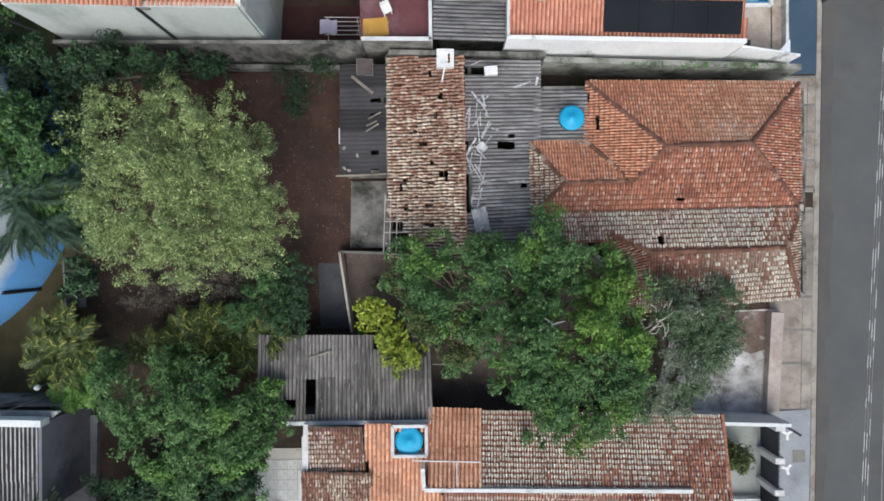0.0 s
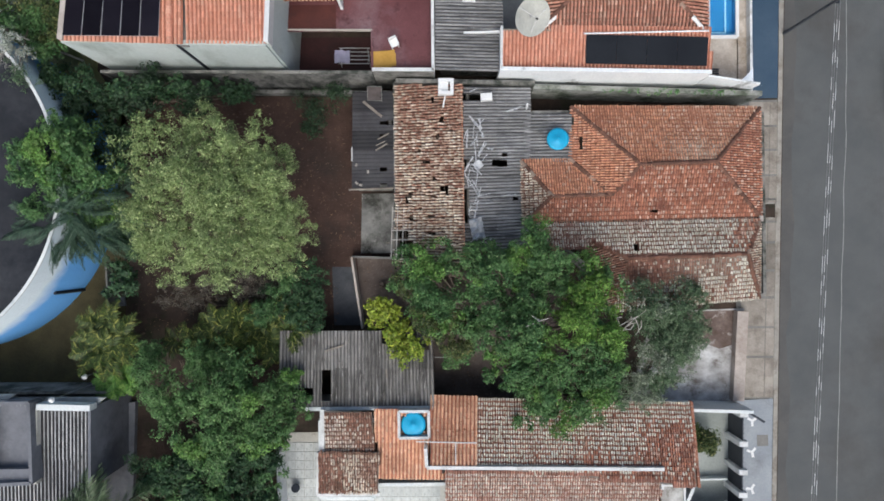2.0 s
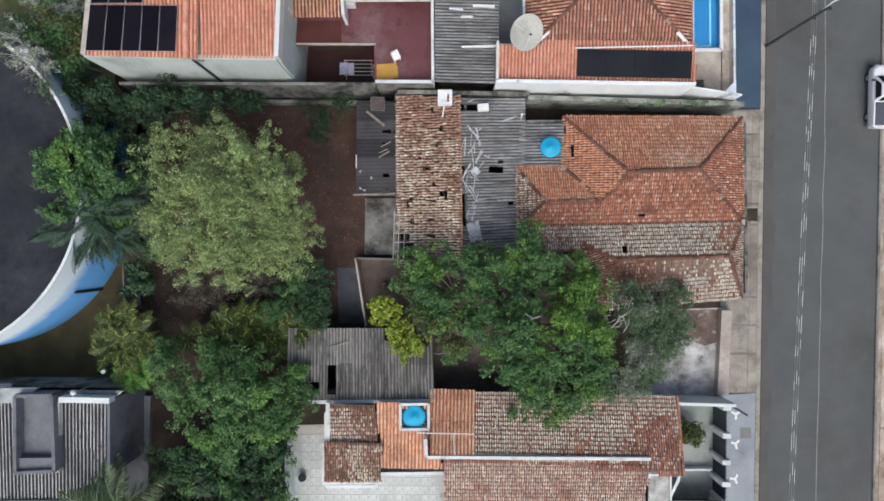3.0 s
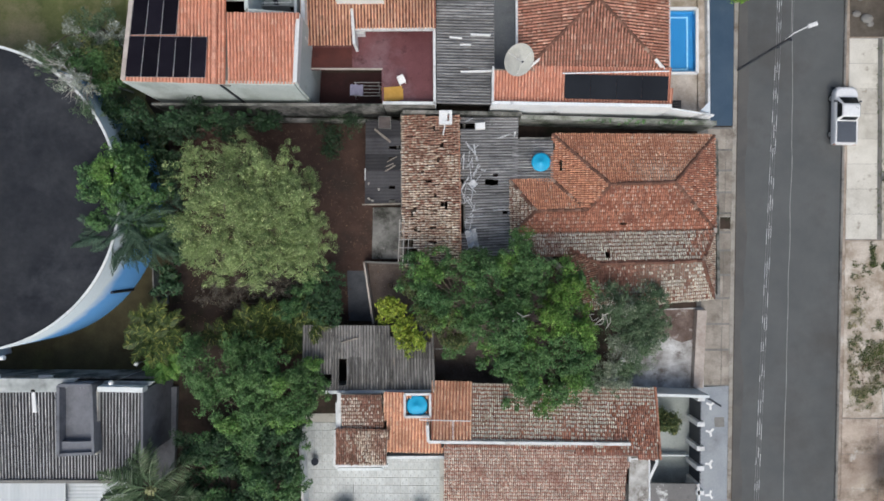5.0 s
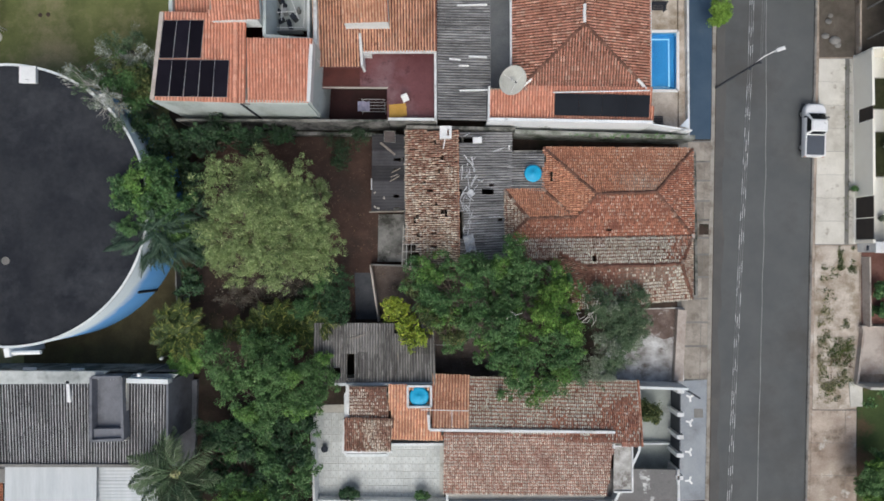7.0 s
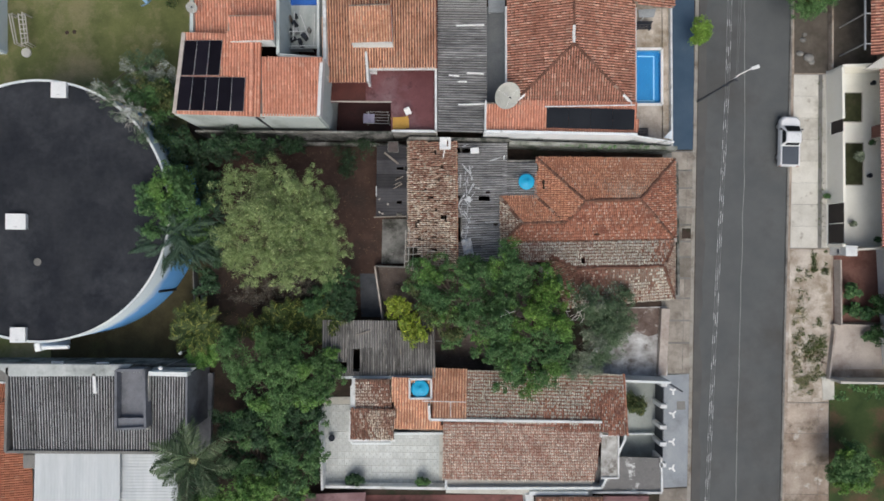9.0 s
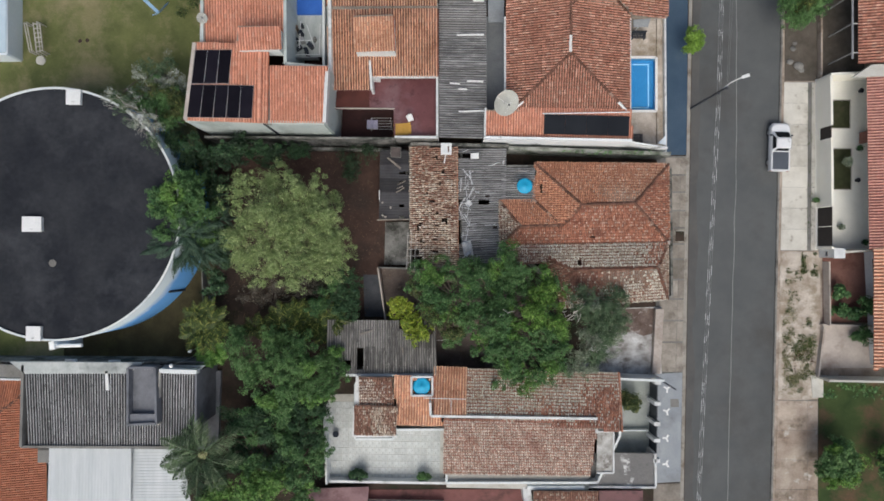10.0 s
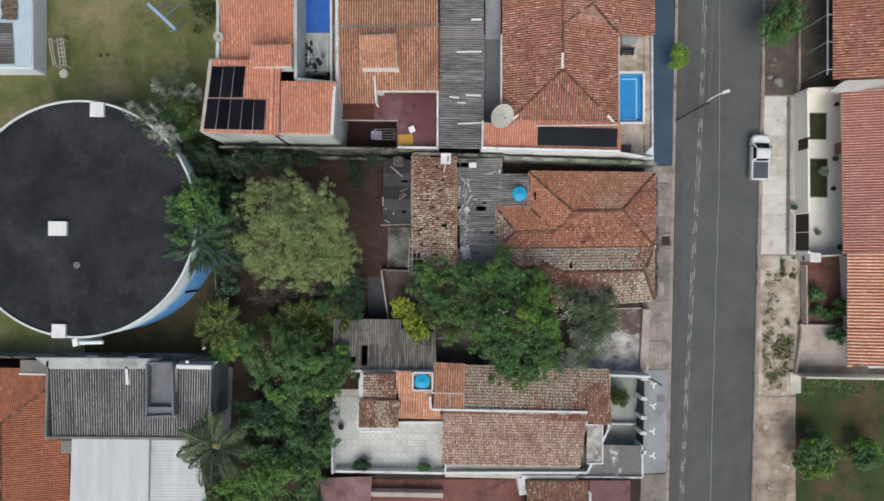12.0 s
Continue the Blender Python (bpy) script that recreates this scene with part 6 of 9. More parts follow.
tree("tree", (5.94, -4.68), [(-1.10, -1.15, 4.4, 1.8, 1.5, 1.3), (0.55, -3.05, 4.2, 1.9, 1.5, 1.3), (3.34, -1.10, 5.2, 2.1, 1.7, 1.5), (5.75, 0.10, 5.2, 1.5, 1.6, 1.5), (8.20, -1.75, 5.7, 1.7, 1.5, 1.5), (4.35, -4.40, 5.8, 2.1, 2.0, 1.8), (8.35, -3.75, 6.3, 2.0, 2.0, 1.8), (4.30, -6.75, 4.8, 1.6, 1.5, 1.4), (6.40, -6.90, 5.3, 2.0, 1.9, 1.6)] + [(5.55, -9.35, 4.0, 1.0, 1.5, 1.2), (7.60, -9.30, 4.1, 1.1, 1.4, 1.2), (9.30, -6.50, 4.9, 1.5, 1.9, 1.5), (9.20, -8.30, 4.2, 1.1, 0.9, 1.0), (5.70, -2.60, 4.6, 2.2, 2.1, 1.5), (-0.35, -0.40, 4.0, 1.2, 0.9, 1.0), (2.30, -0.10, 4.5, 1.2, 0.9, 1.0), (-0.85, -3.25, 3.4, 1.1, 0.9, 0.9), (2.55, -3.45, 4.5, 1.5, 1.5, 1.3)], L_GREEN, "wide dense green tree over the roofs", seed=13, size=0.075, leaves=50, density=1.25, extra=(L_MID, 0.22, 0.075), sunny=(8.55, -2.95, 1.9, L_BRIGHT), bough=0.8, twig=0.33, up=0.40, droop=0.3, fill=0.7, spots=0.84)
tree("shrub", (0.95, -6.55), [(0.95, -6.45, 2.2, 0.75, 0.6, 0.5), (1.75, -6.05, 2.6, 0.6, 0.6, 0.5)], L_GREEN, "loose green bush over the bare earth", seed=113, size=0.075, trunk=0.07, category="shrub", limbs=False, bough=0.45, leaves=44)
tree("tree", (13.61, -5.15), [(*(12.03, -3.13), 4.4, 1.7, 1.6, 1.3), (*(12.93, -5.71), 4.0, 2.0, 1.9, 1.4), (*(13.78, -3.67), 3.8, 1.4, 1.4, 1.1), (*(14.23, -5.76), 3.2, 1.2, 1.5, 1.0), (*(13.07, -7.73), 3.2, 1.8, 1.3, 1.0), (*(11.53, -8.36), 3.4, 1.6, 1.0, 1.0), (*(14.64, -2.94), 3.6, 1.1, 1.2, 0.8), (*(15.12, -4.14), 3.0, 1.0, 1.2, 0.7), (*(13.68, -4.69), 4.2, 1.6, 1.6, 1.0)], L_GREYDARK, "sparse grey-green tree with bare twigs", seed=14, density=1.2, leaves=40, bough=0.9, size=0.065, slim=0.3, extra=(L_GREY, 0.25, 0.06))
tree("tree", (0.47, -4.75), [(*(-0.33, -3.61), 3.8, 1.6, 1.4, 1.1), (*(0.97, -5.14), 3.4, 1.3, 1.2, 1.0), (*(-1.91, -2.12), 3.4, 0.9, 1.2, 0.8)], L_OLIVE, "olive-green yellowing tree under the larger crown", seed=67, size=0.07, leaves=40, bough=0.7)
tree("shrub", (-12.6, -2.3), [(-14.2, -2.2, 1.4, 1.4, 0.7, 0.7), (-12.4, -2.2, 1.7, 1.5, 0.8, 0.8), (-10.9, -2.5, 1.5, 1.1, 0.8, 0.7), (-17.4, -2.6, 0.7, 1.3, 0.9, 0.4), (-15.6, -3.5, 0.6, 1.2, 0.7, 0.4)], L_DRY, "dry grey-brown undergrowth of dead twigs", seed=130, size=0.07, slim=0.15, leaves=34, trunk=0.07, category="shrub", bough=0.6, fill=0.4)
tree("shrub", (-3.37, -5.06), [(*(-3.40, -3.95), 2.4, 0.85, 1.0, 0.7), (*(-1.95, -5.60), 2.8, 0.7, 0.65, 0.5), (*(-2.55, -4.80), 2.7, 0.6, 0.6, 0.5)], L_YELLOW, "vivid yellow-green leafy shrub", size=0.11, seed=15, trunk=0.1, category="shrub", limbs=False)
tree("street_tree", (32.54, 23.86), [(*(30.63, 22.51), 2.8, 1.6, 1.5, 1.3), (*(31.61, 23.36), 2.8, 1.5, 1.5, 1.3)], L_MANGO, "round green street tree in the verge", seed=16, size=0.07, category="tree", density=2.4, bough=0.55, leaves=56, extra=(L_PALMYEL, 0.4, 0.07))
tree("street_tree", (22.69, 20.73), [(*(22.06, 20.05), 1.7, 0.85, 0.95, 0.8)], L_LIME, "small bright green street tree by the kerb", seed=17, size=0.07, trunk=0.08, category="tree", density=2.5, bough=0.4, twig=0.25, leaves=50)
tree("shrub", (36.67, -17.72), [(*(35.29, -17.06), 1.7, 1.95, 1.9, 1.3), (35.2, -16.9, 2.2, 1.3, 1.3, 1.0)], L_MANGO, "round green shrub with glossy leaves on grass", seed=18, size=0.085, trunk=0.1, density=2.6, leaves=44, category="shrub", extra=(L_BRIGHT, 0.3, 0.085))
tree("shrub", (41.58, -17.66), [(*(40.13, -17.00), 1.5, 1.5, 1.3, 1.0)], L_GREEN, "loose green shrub on grass", seed=19, size=0.09, trunk=0.1, density=2.0, category="shrub", extra=(L_BRIGHT, 0.4, 0.09))
tree("shrub", (17.40, -12.37), [(*(17.04, -12.08), 0.9, 0.8, 0.9, 0.6), (17.1, -12.1, 1.2, 0.55, 0.6, 0.4)], L_OLIVE, "dark green shrub in the paved front yard", seed=20, density=2.2, leaves=44, size=0.08, trunk=0.06, category="shrub", limbs=False, bough=0.4)
for k, (p, rx, ry) in enumerate((((-7.39, -19.05), 0.95, 0.45), ((-1.38, -19.23), 0.8, 0.35), ((6.86, -19.30), 0.8, 0.3))):
    tree("shrub", p, [(*p, 0.6, rx, ry, 0.4)], (L_DEEP, L_GREEN, L_DEEP)[k], "low dark shrub against the patio wall", seed=21 + k, size=0.1, trunk=0.05, category="shrub", limbs=False, bough=0.35, twig=0.2)
tree("shrub", (36.18, -2.16), [(*(35.69, -1.98), 1.0, 0.55, 0.75, 0.5), (*(36.20, -3.81), 0.6, 0.4, 0.3, 0.3), (*(37.44, -4.23), 0.5, 0.5, 0.25, 0.3)], L_GREEN, "leafy green plant in the red court", seed=24, size=0.14, trunk=0.06, category="shrub", limbs=False, bough=0.4)
tree("shrub", (38.87, -3.50), [(*(38.16, -3.40), 1.0, 0.4, 0.7, 0.5)], L_GREEN, "leafy green plant beside the white wall", seed=25, size=0.13, trunk=0.06, category="shrub", limbs=False)
tree("shrub", (38.23, -6.07), [(*(37.76, -6.04), 0.5, 0.55, 0.35, 0.3)], L_GREEN, "small shrub on the worn court", seed=26, size=0.09, trunk=0.05, category="shrub", limbs=False)
tree("shrub", (-7.92, 9.42), [(*(-7.81, 9.30), 0.8, 1.3, 0.9, 0.5), (*(-8.64, 8.34), 0.5, 0.9, 0.8, 0.4), (*(-6.10, 10.06), 1.7, 0.9, 0.4, 0.4)], L_SHADE, "straggling green creeper by the old wall", seed=28, size=0.06, leaves=22, fill=0.3, density=0.45, trunk=0.05, category="shrub", limbs=False)
tree("shrub", (-23.50, 24.65), [(*(-22.76, 23.93), 1.4, 1.3, 1.8, 0.9)], L_OLIVE, "olive-green bush at the lawn edge", seed=30, size=0.09, trunk=0.06, category="shrub", limbs=False)


def frond_mesh(name, length, lift, drop, leaflet, material, seed, count=24, width=0.05, thin=0.045):
    """A palm frond along +x: a bent rib with drooping leaflets to both sides."""
    rng = np.random.default_rng(seed)
    verts, faces = [], []

    def spine(s):
        return Vector((length * s * (1 - 0.12 * s), 0.0, lift * s - drop * s * s))

    for k in range(8):
        a, b = spine(k / 8), spine((k + 1) / 8)
        w0, w1 = width * (1 - k / 9), width * (1 - (k + 1) / 9)
        n = len(verts)
        verts += [a + Vector((0, w0, 0.01)), a - Vector((0, w0, -0.01)), b - Vector((0, w1, -0.01)), b + Vector((0, w1, 0.01))]
        faces.append((n, n + 1, n + 2, n + 3))
    for k in range(count):
        s = 0.16 + 0.84 * (k + 0.5) / count
        p = spine(s)
        ln = leaflet * math.sin(math.pi * min(0.97, 0.18 + 0.8 * s)) * rng.uniform(0.8, 1.15)
        for side in (-1, 1):
            d = Vector((0.62 + rng.normal(0, 0.12), side, -0.34 + rng.normal(0, 0.22))).normalized() * ln
            w = Vector((thin, -side * thin * 0.4, 0.01)) * (leaflet / 0.6)
            n = len(verts)
            verts += [p, p + d * 0.45 + w, p + d, p + d * 0.45 - w]
            faces.append((n, n + 1, n + 2, n + 3))
    return mesh_from(name, verts, faces, material)


def palm(name, base, height, fronds, length, material, label, seed, lift=1.2, drop=1.9, leaflet=0.75, trunk=0.16, stems=1, spread=0.0, count=24, thin=0.045, heart=None):
    rng = np.random.default_rng(seed)
    t = thing(name, (*base, 0), label, "palm")
    meshes = [frond_mesh("frond", length * f, lift * f, drop * f, leaflet * f, material, seed + k, count, 0.05, thin) for k, f in enumerate((1.0, 0.86, 1.1))]
    for s in range(stems):
        a0 = 2 * math.pi * s / max(1, stems)
        x, y = base[0] + spread * math.cos(a0), base[1] + spread * math.sin(a0)
        h = height * rng.uniform(0.85, 1.1) if stems > 1 else height
        part("trunk", rod((x, y, -0.05), (x, y, h), trunk, None, 10, trunk * 0.75), M_BARK, t)
        for k in range(fronds):
            ang = 360 * k / fronds + rng.normal(0, 9)
            ob = attach(new("frond", meshes[k % 3]), t)
            ob.matrix_basis = pose(x, y, h, rng.normal(0, 16), -rng.uniform(-14, 34), ang)
        if heart:
            v, f = leaf_cloud(np.array([[x, y, h + 0.25]]), np.array([0.35]), 140, 0.16, 0.25, 0.2, rng=rng)
            meshpart("young_heart", fast_mesh("young_heart", v, f, heart), t, "pale yellowish young heart leaves")
    return t


def feathery_tree(base, crowns, material, label, seed):
    """A casuarina-like tree: each crown is a sheaf of long drooping plumes set with fine needles. crowns: (x, y, z, reach, plumes, from, to) with the plumes' headings in degrees."""
    rng = np.random.default_rng(seed)
    t = thing("tree", (*base, 0), label, "tree")
    top = max(c[2] for c in crowns)
    part("trunk", rod((*base, -0.05), (crowns[0][0], crowns[0][1], top - 0.4), 0.2, None, 9, 0.07), M_BARK, t)
    meshes = [frond_mesh("plume", 1.0, 0.18 + 0.1 * k, 0.5 + 0.12 * k, 0.17, material, seed + k, 64, 0.014, 0.02) for k in range(4)]
    for x, y, z, reach, plumes, a0, a1 in crowns:
        for k in range(plumes):
            ob = attach(new("plume", meshes[k % 4]), t)
            g = reach * rng.uniform(0.55, 1.1)
            ob.matrix_basis = pose(x + rng.normal(0, 0.25), y + rng.normal(0, 0.25), z - rng.uniform(0, 1.4), rng.normal(0, 14), -rng.uniform(-12, 30), a0 + (a1 - a0) * (k + 0.5) / plumes + rng.normal(0, 12)) @ Matrix.Diagonal((g, g * 0.85, g * 0.8, 1))
    return t


feathery_tree((-20.9, 1.2), [(-20.7, 2.2, 6.0, 2.3, 50, 0, 360), (-22.2, 1.6, 5.9, 2.6, 36, 130, 260), (-19.8, 1.0, 5.2, 2.2, 40, 170, 380), (-20.2, 3.2, 5.8, 2.1, 36, 0, 360), (-18.7, 1.8, 4.6, 1.9, 30, 0, 360), (-21.4, 0.9, 5.2, 2.2, 34, 160, 330), (-18.9, 3.9, 4.6, 1.7, 30, 0, 360), (-19.3, 5.4, 4.0, 1.6, 24, 0, 360), (-20.9, 3.4, 5.9, 1.8, 26, 120, 300)], L_BLUE, "blue-green feathery tree with long drooping plumes", 75)
palm("palm_tree", (-19.91, -16.08), 4.2, 20, 3.9, L_PALM, "tall palm with long drooping grey-green fronds", 41, lift=2.2, drop=2.3, leaflet=1.05, count=64, thin=0.014, heart=L_HEART)
palm("garden_palm", (-20.42, -5.40), 2.6, 11, 2.0, L_PALMYEL, "clump of olive-yellow garden palms", 42, lift=1.3, drop=1.5, leaflet=0.55, trunk=0.05, stems=5, spread=0.85, count=30, thin=0.034)
palm("garden_palm", (-20.20, -7.75), 2.1, 13, 1.4, L_MID, "clump of fresh green garden palms", 43, lift=1.0, drop=1.0, leaflet=0.5, trunk=0.05, stems=3, spread=0.5, count=28, thin=0.036)
palm("garden_palm", (-13.01, -5.28), 2.3, 11, 1.9, L_PALMYEL, "clump of yellowing palms in the yard", 44, lift=1.2, drop=1.5, leaflet=0.55, trunk=0.05, stems=5, spread=0.9, count=30, thin=0.034)
palm("garden_palm", (-10.20, -4.85), 2.3, 11, 1.9, L_PALMYEL, "clump of yellowing palms in the yard", 45, lift=1.2, drop=1.5, leaflet=0.55, trunk=0.05, stems=4, spread=0.8, count=30, thin=0.034)
palm("garden_palm", (-15.92, -5.77), 1.7, 9, 1.5, L_PALMYEL, "small yellowing palm in the yard", 46, lift=0.9, drop=1.1, leaflet=0.5, trunk=0.05, stems=2, spread=0.5, count=28, thin=0.034)
palm("potted_palm", (36.60, 9.60), 0.7, 14, 0.6, L_GREY, "small pale spiky palm in a grass bed", 47, lift=0.4, drop=0.5, leaflet=0.25, trunk=0.05)


def scatter(name, boxes, count, size, material, label, seed, z=0.02, slim=0.5, kind="stuff", tall=0.06, patch=0.9, bare=-0.05):
    """Loose small leaves or tufts lying over plan boxes."""
    rng = np.random.default_rng(seed)
    cs = []
    for x0, y0, x1, y1 in boxes:
        k = max(1, count // len(boxes))
        m = rng.random((k, 2))
        cs.append(np.c_[x0 + (x1 - x0) * m[:, 0], y0 + (y1 - y0) * m[:, 1], np.full(k, z)])
    cs = np.concatenate(cs)
    keep = np.array([noise.noise(Vector((c[0] * patch, c[1] * patch, seed))) + 0.5 * noise.noise(Vector((c[0] * patch * 2.7, c[1] * patch * 2.7, seed))) > bare for c in cs])
    cs = cs[keep]
    v, f = leaf_cloud(cs, np.full(len(cs), tall), len(cs) * 5, size, slim, 0.7, rng=rng)
    v[:, 2] = np.maximum(v[:, 2], z - 0.015)
    ob = new(name, fast_mesh(name, v, f, material))
    return tagged(ob, label, "weeds" if "weed" in name else "leaf litter", kind=kind)


M_LITTER = surf("dry_leaf", (0.10, 0.06, 0.04), (0.17, 0.11, 0.07), 1.5, 0.9, rand="island", vary=0.2, alt=(0.26, 0.19, 0.13), bump=0)
scatter("leaf_litter", [span((-20.00, 9.84), (-5.07, 0.12)), span((-20.41, -0.60), (-6.65, -5.37)), span((-5.06, -0.97), (6.53, -9.05))], 2600, 0.035, M_LITTER, "dry brown leaves scattered over the bare earth", 51)
scatter("weeds", [(31.3, -11.4, 34.3, -4.6)], 2600, 0.04, L_PALMYEL, "low olive weeds growing through the broken pavement", 52, tall=0.16, patch=0.5, bare=0.05)
scatter("weeds", [(31.4, -11.2, 33.6, -5.8)], 1500, 0.038, L_STRAW, "straw-coloured dry weeds over the broken verge", 58, tall=0.18, patch=0.6, bare=0.1)
scatter("weeds", [(32.3, -9.6, 34.2, -6.6)], 500, 0.04, M_LITTER, "dead reddish-brown weeds on the verge", 59, tall=0.1, patch=0.8, bare=0.1)
scatter("weeds", [(33.36, 1.76, 33.91, 16.45)], 260, 0.04, L_OLIVE, "low weeds along the pavement joint", 57, tall=0.05)
scatter("weeds", [(31.5, -4.4, 33.2, 0.6)], 500, 0.04, L_PALMYEL, "sparse weeds on the sandy verge", 53, tall=0.1, patch=0.7, bare=0.2)
scatter("weeds", [(31.2, -11.6, 32.6, -1.5)], 1300, 0.034, L_STRAW, "dry yellowish grass along the verge edge", 91, tall=0.06, patch=0.8, bare=0.1)
scatter("weeds", [(31.4, -9.6, 33.9, -5.2)], 900, 0.036, L_PALMYEL, "low olive weeds over the broken verge", 92, tall=0.08, patch=0.9, bare=0.15)
scatter("weeds", [(32.9, -0.8, 34.4, 1.4)], 420, 0.05, L_OLIVE, "weeds beside the gate post", 54, tall=0.14, patch=0.7, bare=0.0)
scatter("weeds", [span((34.98, -10.48), (42.64, -11.92))], 250, 0.12, L_GREEN, "rank green weeds along the lot wall", 55, tall=0.15)
scatter("weeds", [span((9.31, 10.18), (18.32, 9.85))], 60, 0.08, L_GREEN, "small weeds rooted in the mossy wall", 56, z=2.36, tall=0.15)

# ---- water tanks ----


def water_tank(at, r, h, label):
    t = thing("water_tank", at, label, "water tank", "blue water tanks")
    bm = bmesh.new()
    rings = ((0.82, 0.0), (0.95, 0.75), (1.0, 0.78), (1.0, 0.86), (0.97, 0.88))
    _lathe(bm, at, [(r * a, h * b) for a, b in rings])
    part("tank_body", bm, M_TANKBLUE, t)
    bm = bmesh.new()
    _lathe(bm, at, [(r * 1.03, h * 0.86), (r * 1.03, h * 0.91), (r * 0.8, h * 0.97), (r * 0.25, h * 1.0), (r * 0.22, h * 1.05), (0.01, h * 1.06)])
    part("lid", bm, M_TANKBLUE, t)
    return t


def _lathe(bm, at, prof, n=32):
    loops = [[bm.verts.new((at[0] + r * math.cos(2 * math.pi * i / n), at[1] + r * math.sin(2 * math.pi * i / n), at[2] + z)) for i in range(n)] for r, z in prof]
    for a, b in zip(loops, loops[1:]):
        for i in range(n):
            f = bm.faces.new((a[i], a[(i + 1) % n], b[(i + 1) % n], b[i]))
            f.smooth = True
    if prof[0][0] > 0.02:
        bm.faces.new(loops[0][::-1])
    if prof[-1][0] > 0.02:
        bm.faces.new(loops[-1])


water_tank((*(7.10, 6.87), 2.72), 0.65, 0.75, "round cyan plastic water tank on the lean-to roof")
tb = thing("tank_enclosure", (*(-1.60, -10.38), 0), "white masonry box holding a cyan water tank", "tank enclosure")
for a, b in (((-2.47, -9.55), (-2.45, -11.14)), ((-2.45, -11.14), (-0.66, -11.12)), ((-0.66, -11.12), (-0.68, -9.53)), ((-0.68, -9.53), (-2.47, -9.55))):
    part("wall", wall(a, b, 0.16, 2.6, 3.75), M_PLINTH, tb)
part("floor", prism([(-2.44, -9.71), (-0.73, -9.69), (-0.72, -11.18), (-2.42, -11.20)], 2.75, 2.85), M_GREYCONC, tb)
water_tank((-1.60, -10.38, 2.85), 0.72, 0.76, "round cyan plastic water tank in a white box")

# ---- roofs: panels, dish, clutter ----


def panel_at(corner, u, v, w, l, parent_label, lift=0.10, group="solar panels"):
    """One framed solar panel lying on a slope. u along its width, v along its length."""
    u, v = Vector(u).normalized(), Vector(v).normalized()
    n = u.cross(v).normalized()
    if n.z < 0:
        n = -n
    m = Matrix((u, v, n)).transposed().to_4x4()
    m.translation = Vector(corner) + n * lift
    t = thing("solar_panel", tuple(m.translation), parent_label, "solar panel", group)
    for nm, mat, (x0, y0, x1, y1, z0, z1) in (("panel_frame", M_PANELFRAME, (0, 0, w, l, 0, 0.035)), ("glass", M_PANEL, (0.014, 0.014, w - 0.014, l - 0.014, 0.03, 0.04))):
        bm = prism([(x0, y0), (x1, y0), (x1, y1), (x0, y1)], z0, z1)
        bm.transform(m)
        part(nm, bm, mat, t)


def on_line(a, b, t):
    return tuple(Vector(a).lerp(Vector(b), t))


PA, PB = (-20.30, 11.66, 7.14), (-15.11, 11.62, 7.14)
PC, PD = (-19.94, 14.27, 7.29), (-14.96, 14.23, 7.29)
for k in range(5):
    a, b, c = on_line(PA, PB, k / 5), on_line(PA, PB, (k + 1) / 5), on_line(PC, PD, k / 5)
    panel_at(a, Vector(b) - Vector(a), Vector(c) - Vector(a), (Vector(b) - Vector(a)).length - 0.03, (Vector(c) - Vector(a)).length - 0.04, "dark framed solar panel on the orange roof")
PE, PF = (-19.89, 14.30, 7.293), (-16.92, 14.33, 7.293)
PG, PH = (-19.53, 16.96, 7.44), (-16.67, 17.00, 7.44)
for k in range(3):
    a, b, c = on_line(PE, PF, k / 3), on_line(PE, PF, (k + 1) / 3), on_line(PG, PH, k / 3)
    panel_at(a, Vector(b) - Vector(a), Vector(c) - Vector(a), (Vector(b) - Vector(a)).length - 0.03, (Vector(c) - Vector(a)).length - 0.04, "dark framed solar panel on the orange roof")
SA, SB, SC = (8.59, 11.21, 4.0), (15.78, 11.08, 4.0), (8.58, 12.84, 4.25)
for k in range(4):
    a, b = on_line(SA, SB, k / 4), on_line(SA, SB, (k + 1) / 4)
    u, v = Vector(b) - Vector(a), Vector(SC) - Vector(SA)
    n = u.cross(v).normalized()
    m = Matrix((u.normalized(), v.normalized(), n)).transposed().to_4x4()
    m.translation = Vector(a) + n * 0.1
    bm = prism([(0, 0), (u.length - 0.01, 0), (u.length - 0.01, v.length), (0, v.length)], 0, 0.03, None, 0.008)
    bm.transform(m)
    alone("pool_heating_mat", bm, M_BLACKMAT, "flat black pool-heating mat on the clay roof", "solar mat", "pool-heating mats")
alone("header_pipe", rod((8.40, 12.85, 4.45), (15.73, 13.03, 4.45), 0.05), M_WHITE, "white header pipe along the heating mats", "pipe")


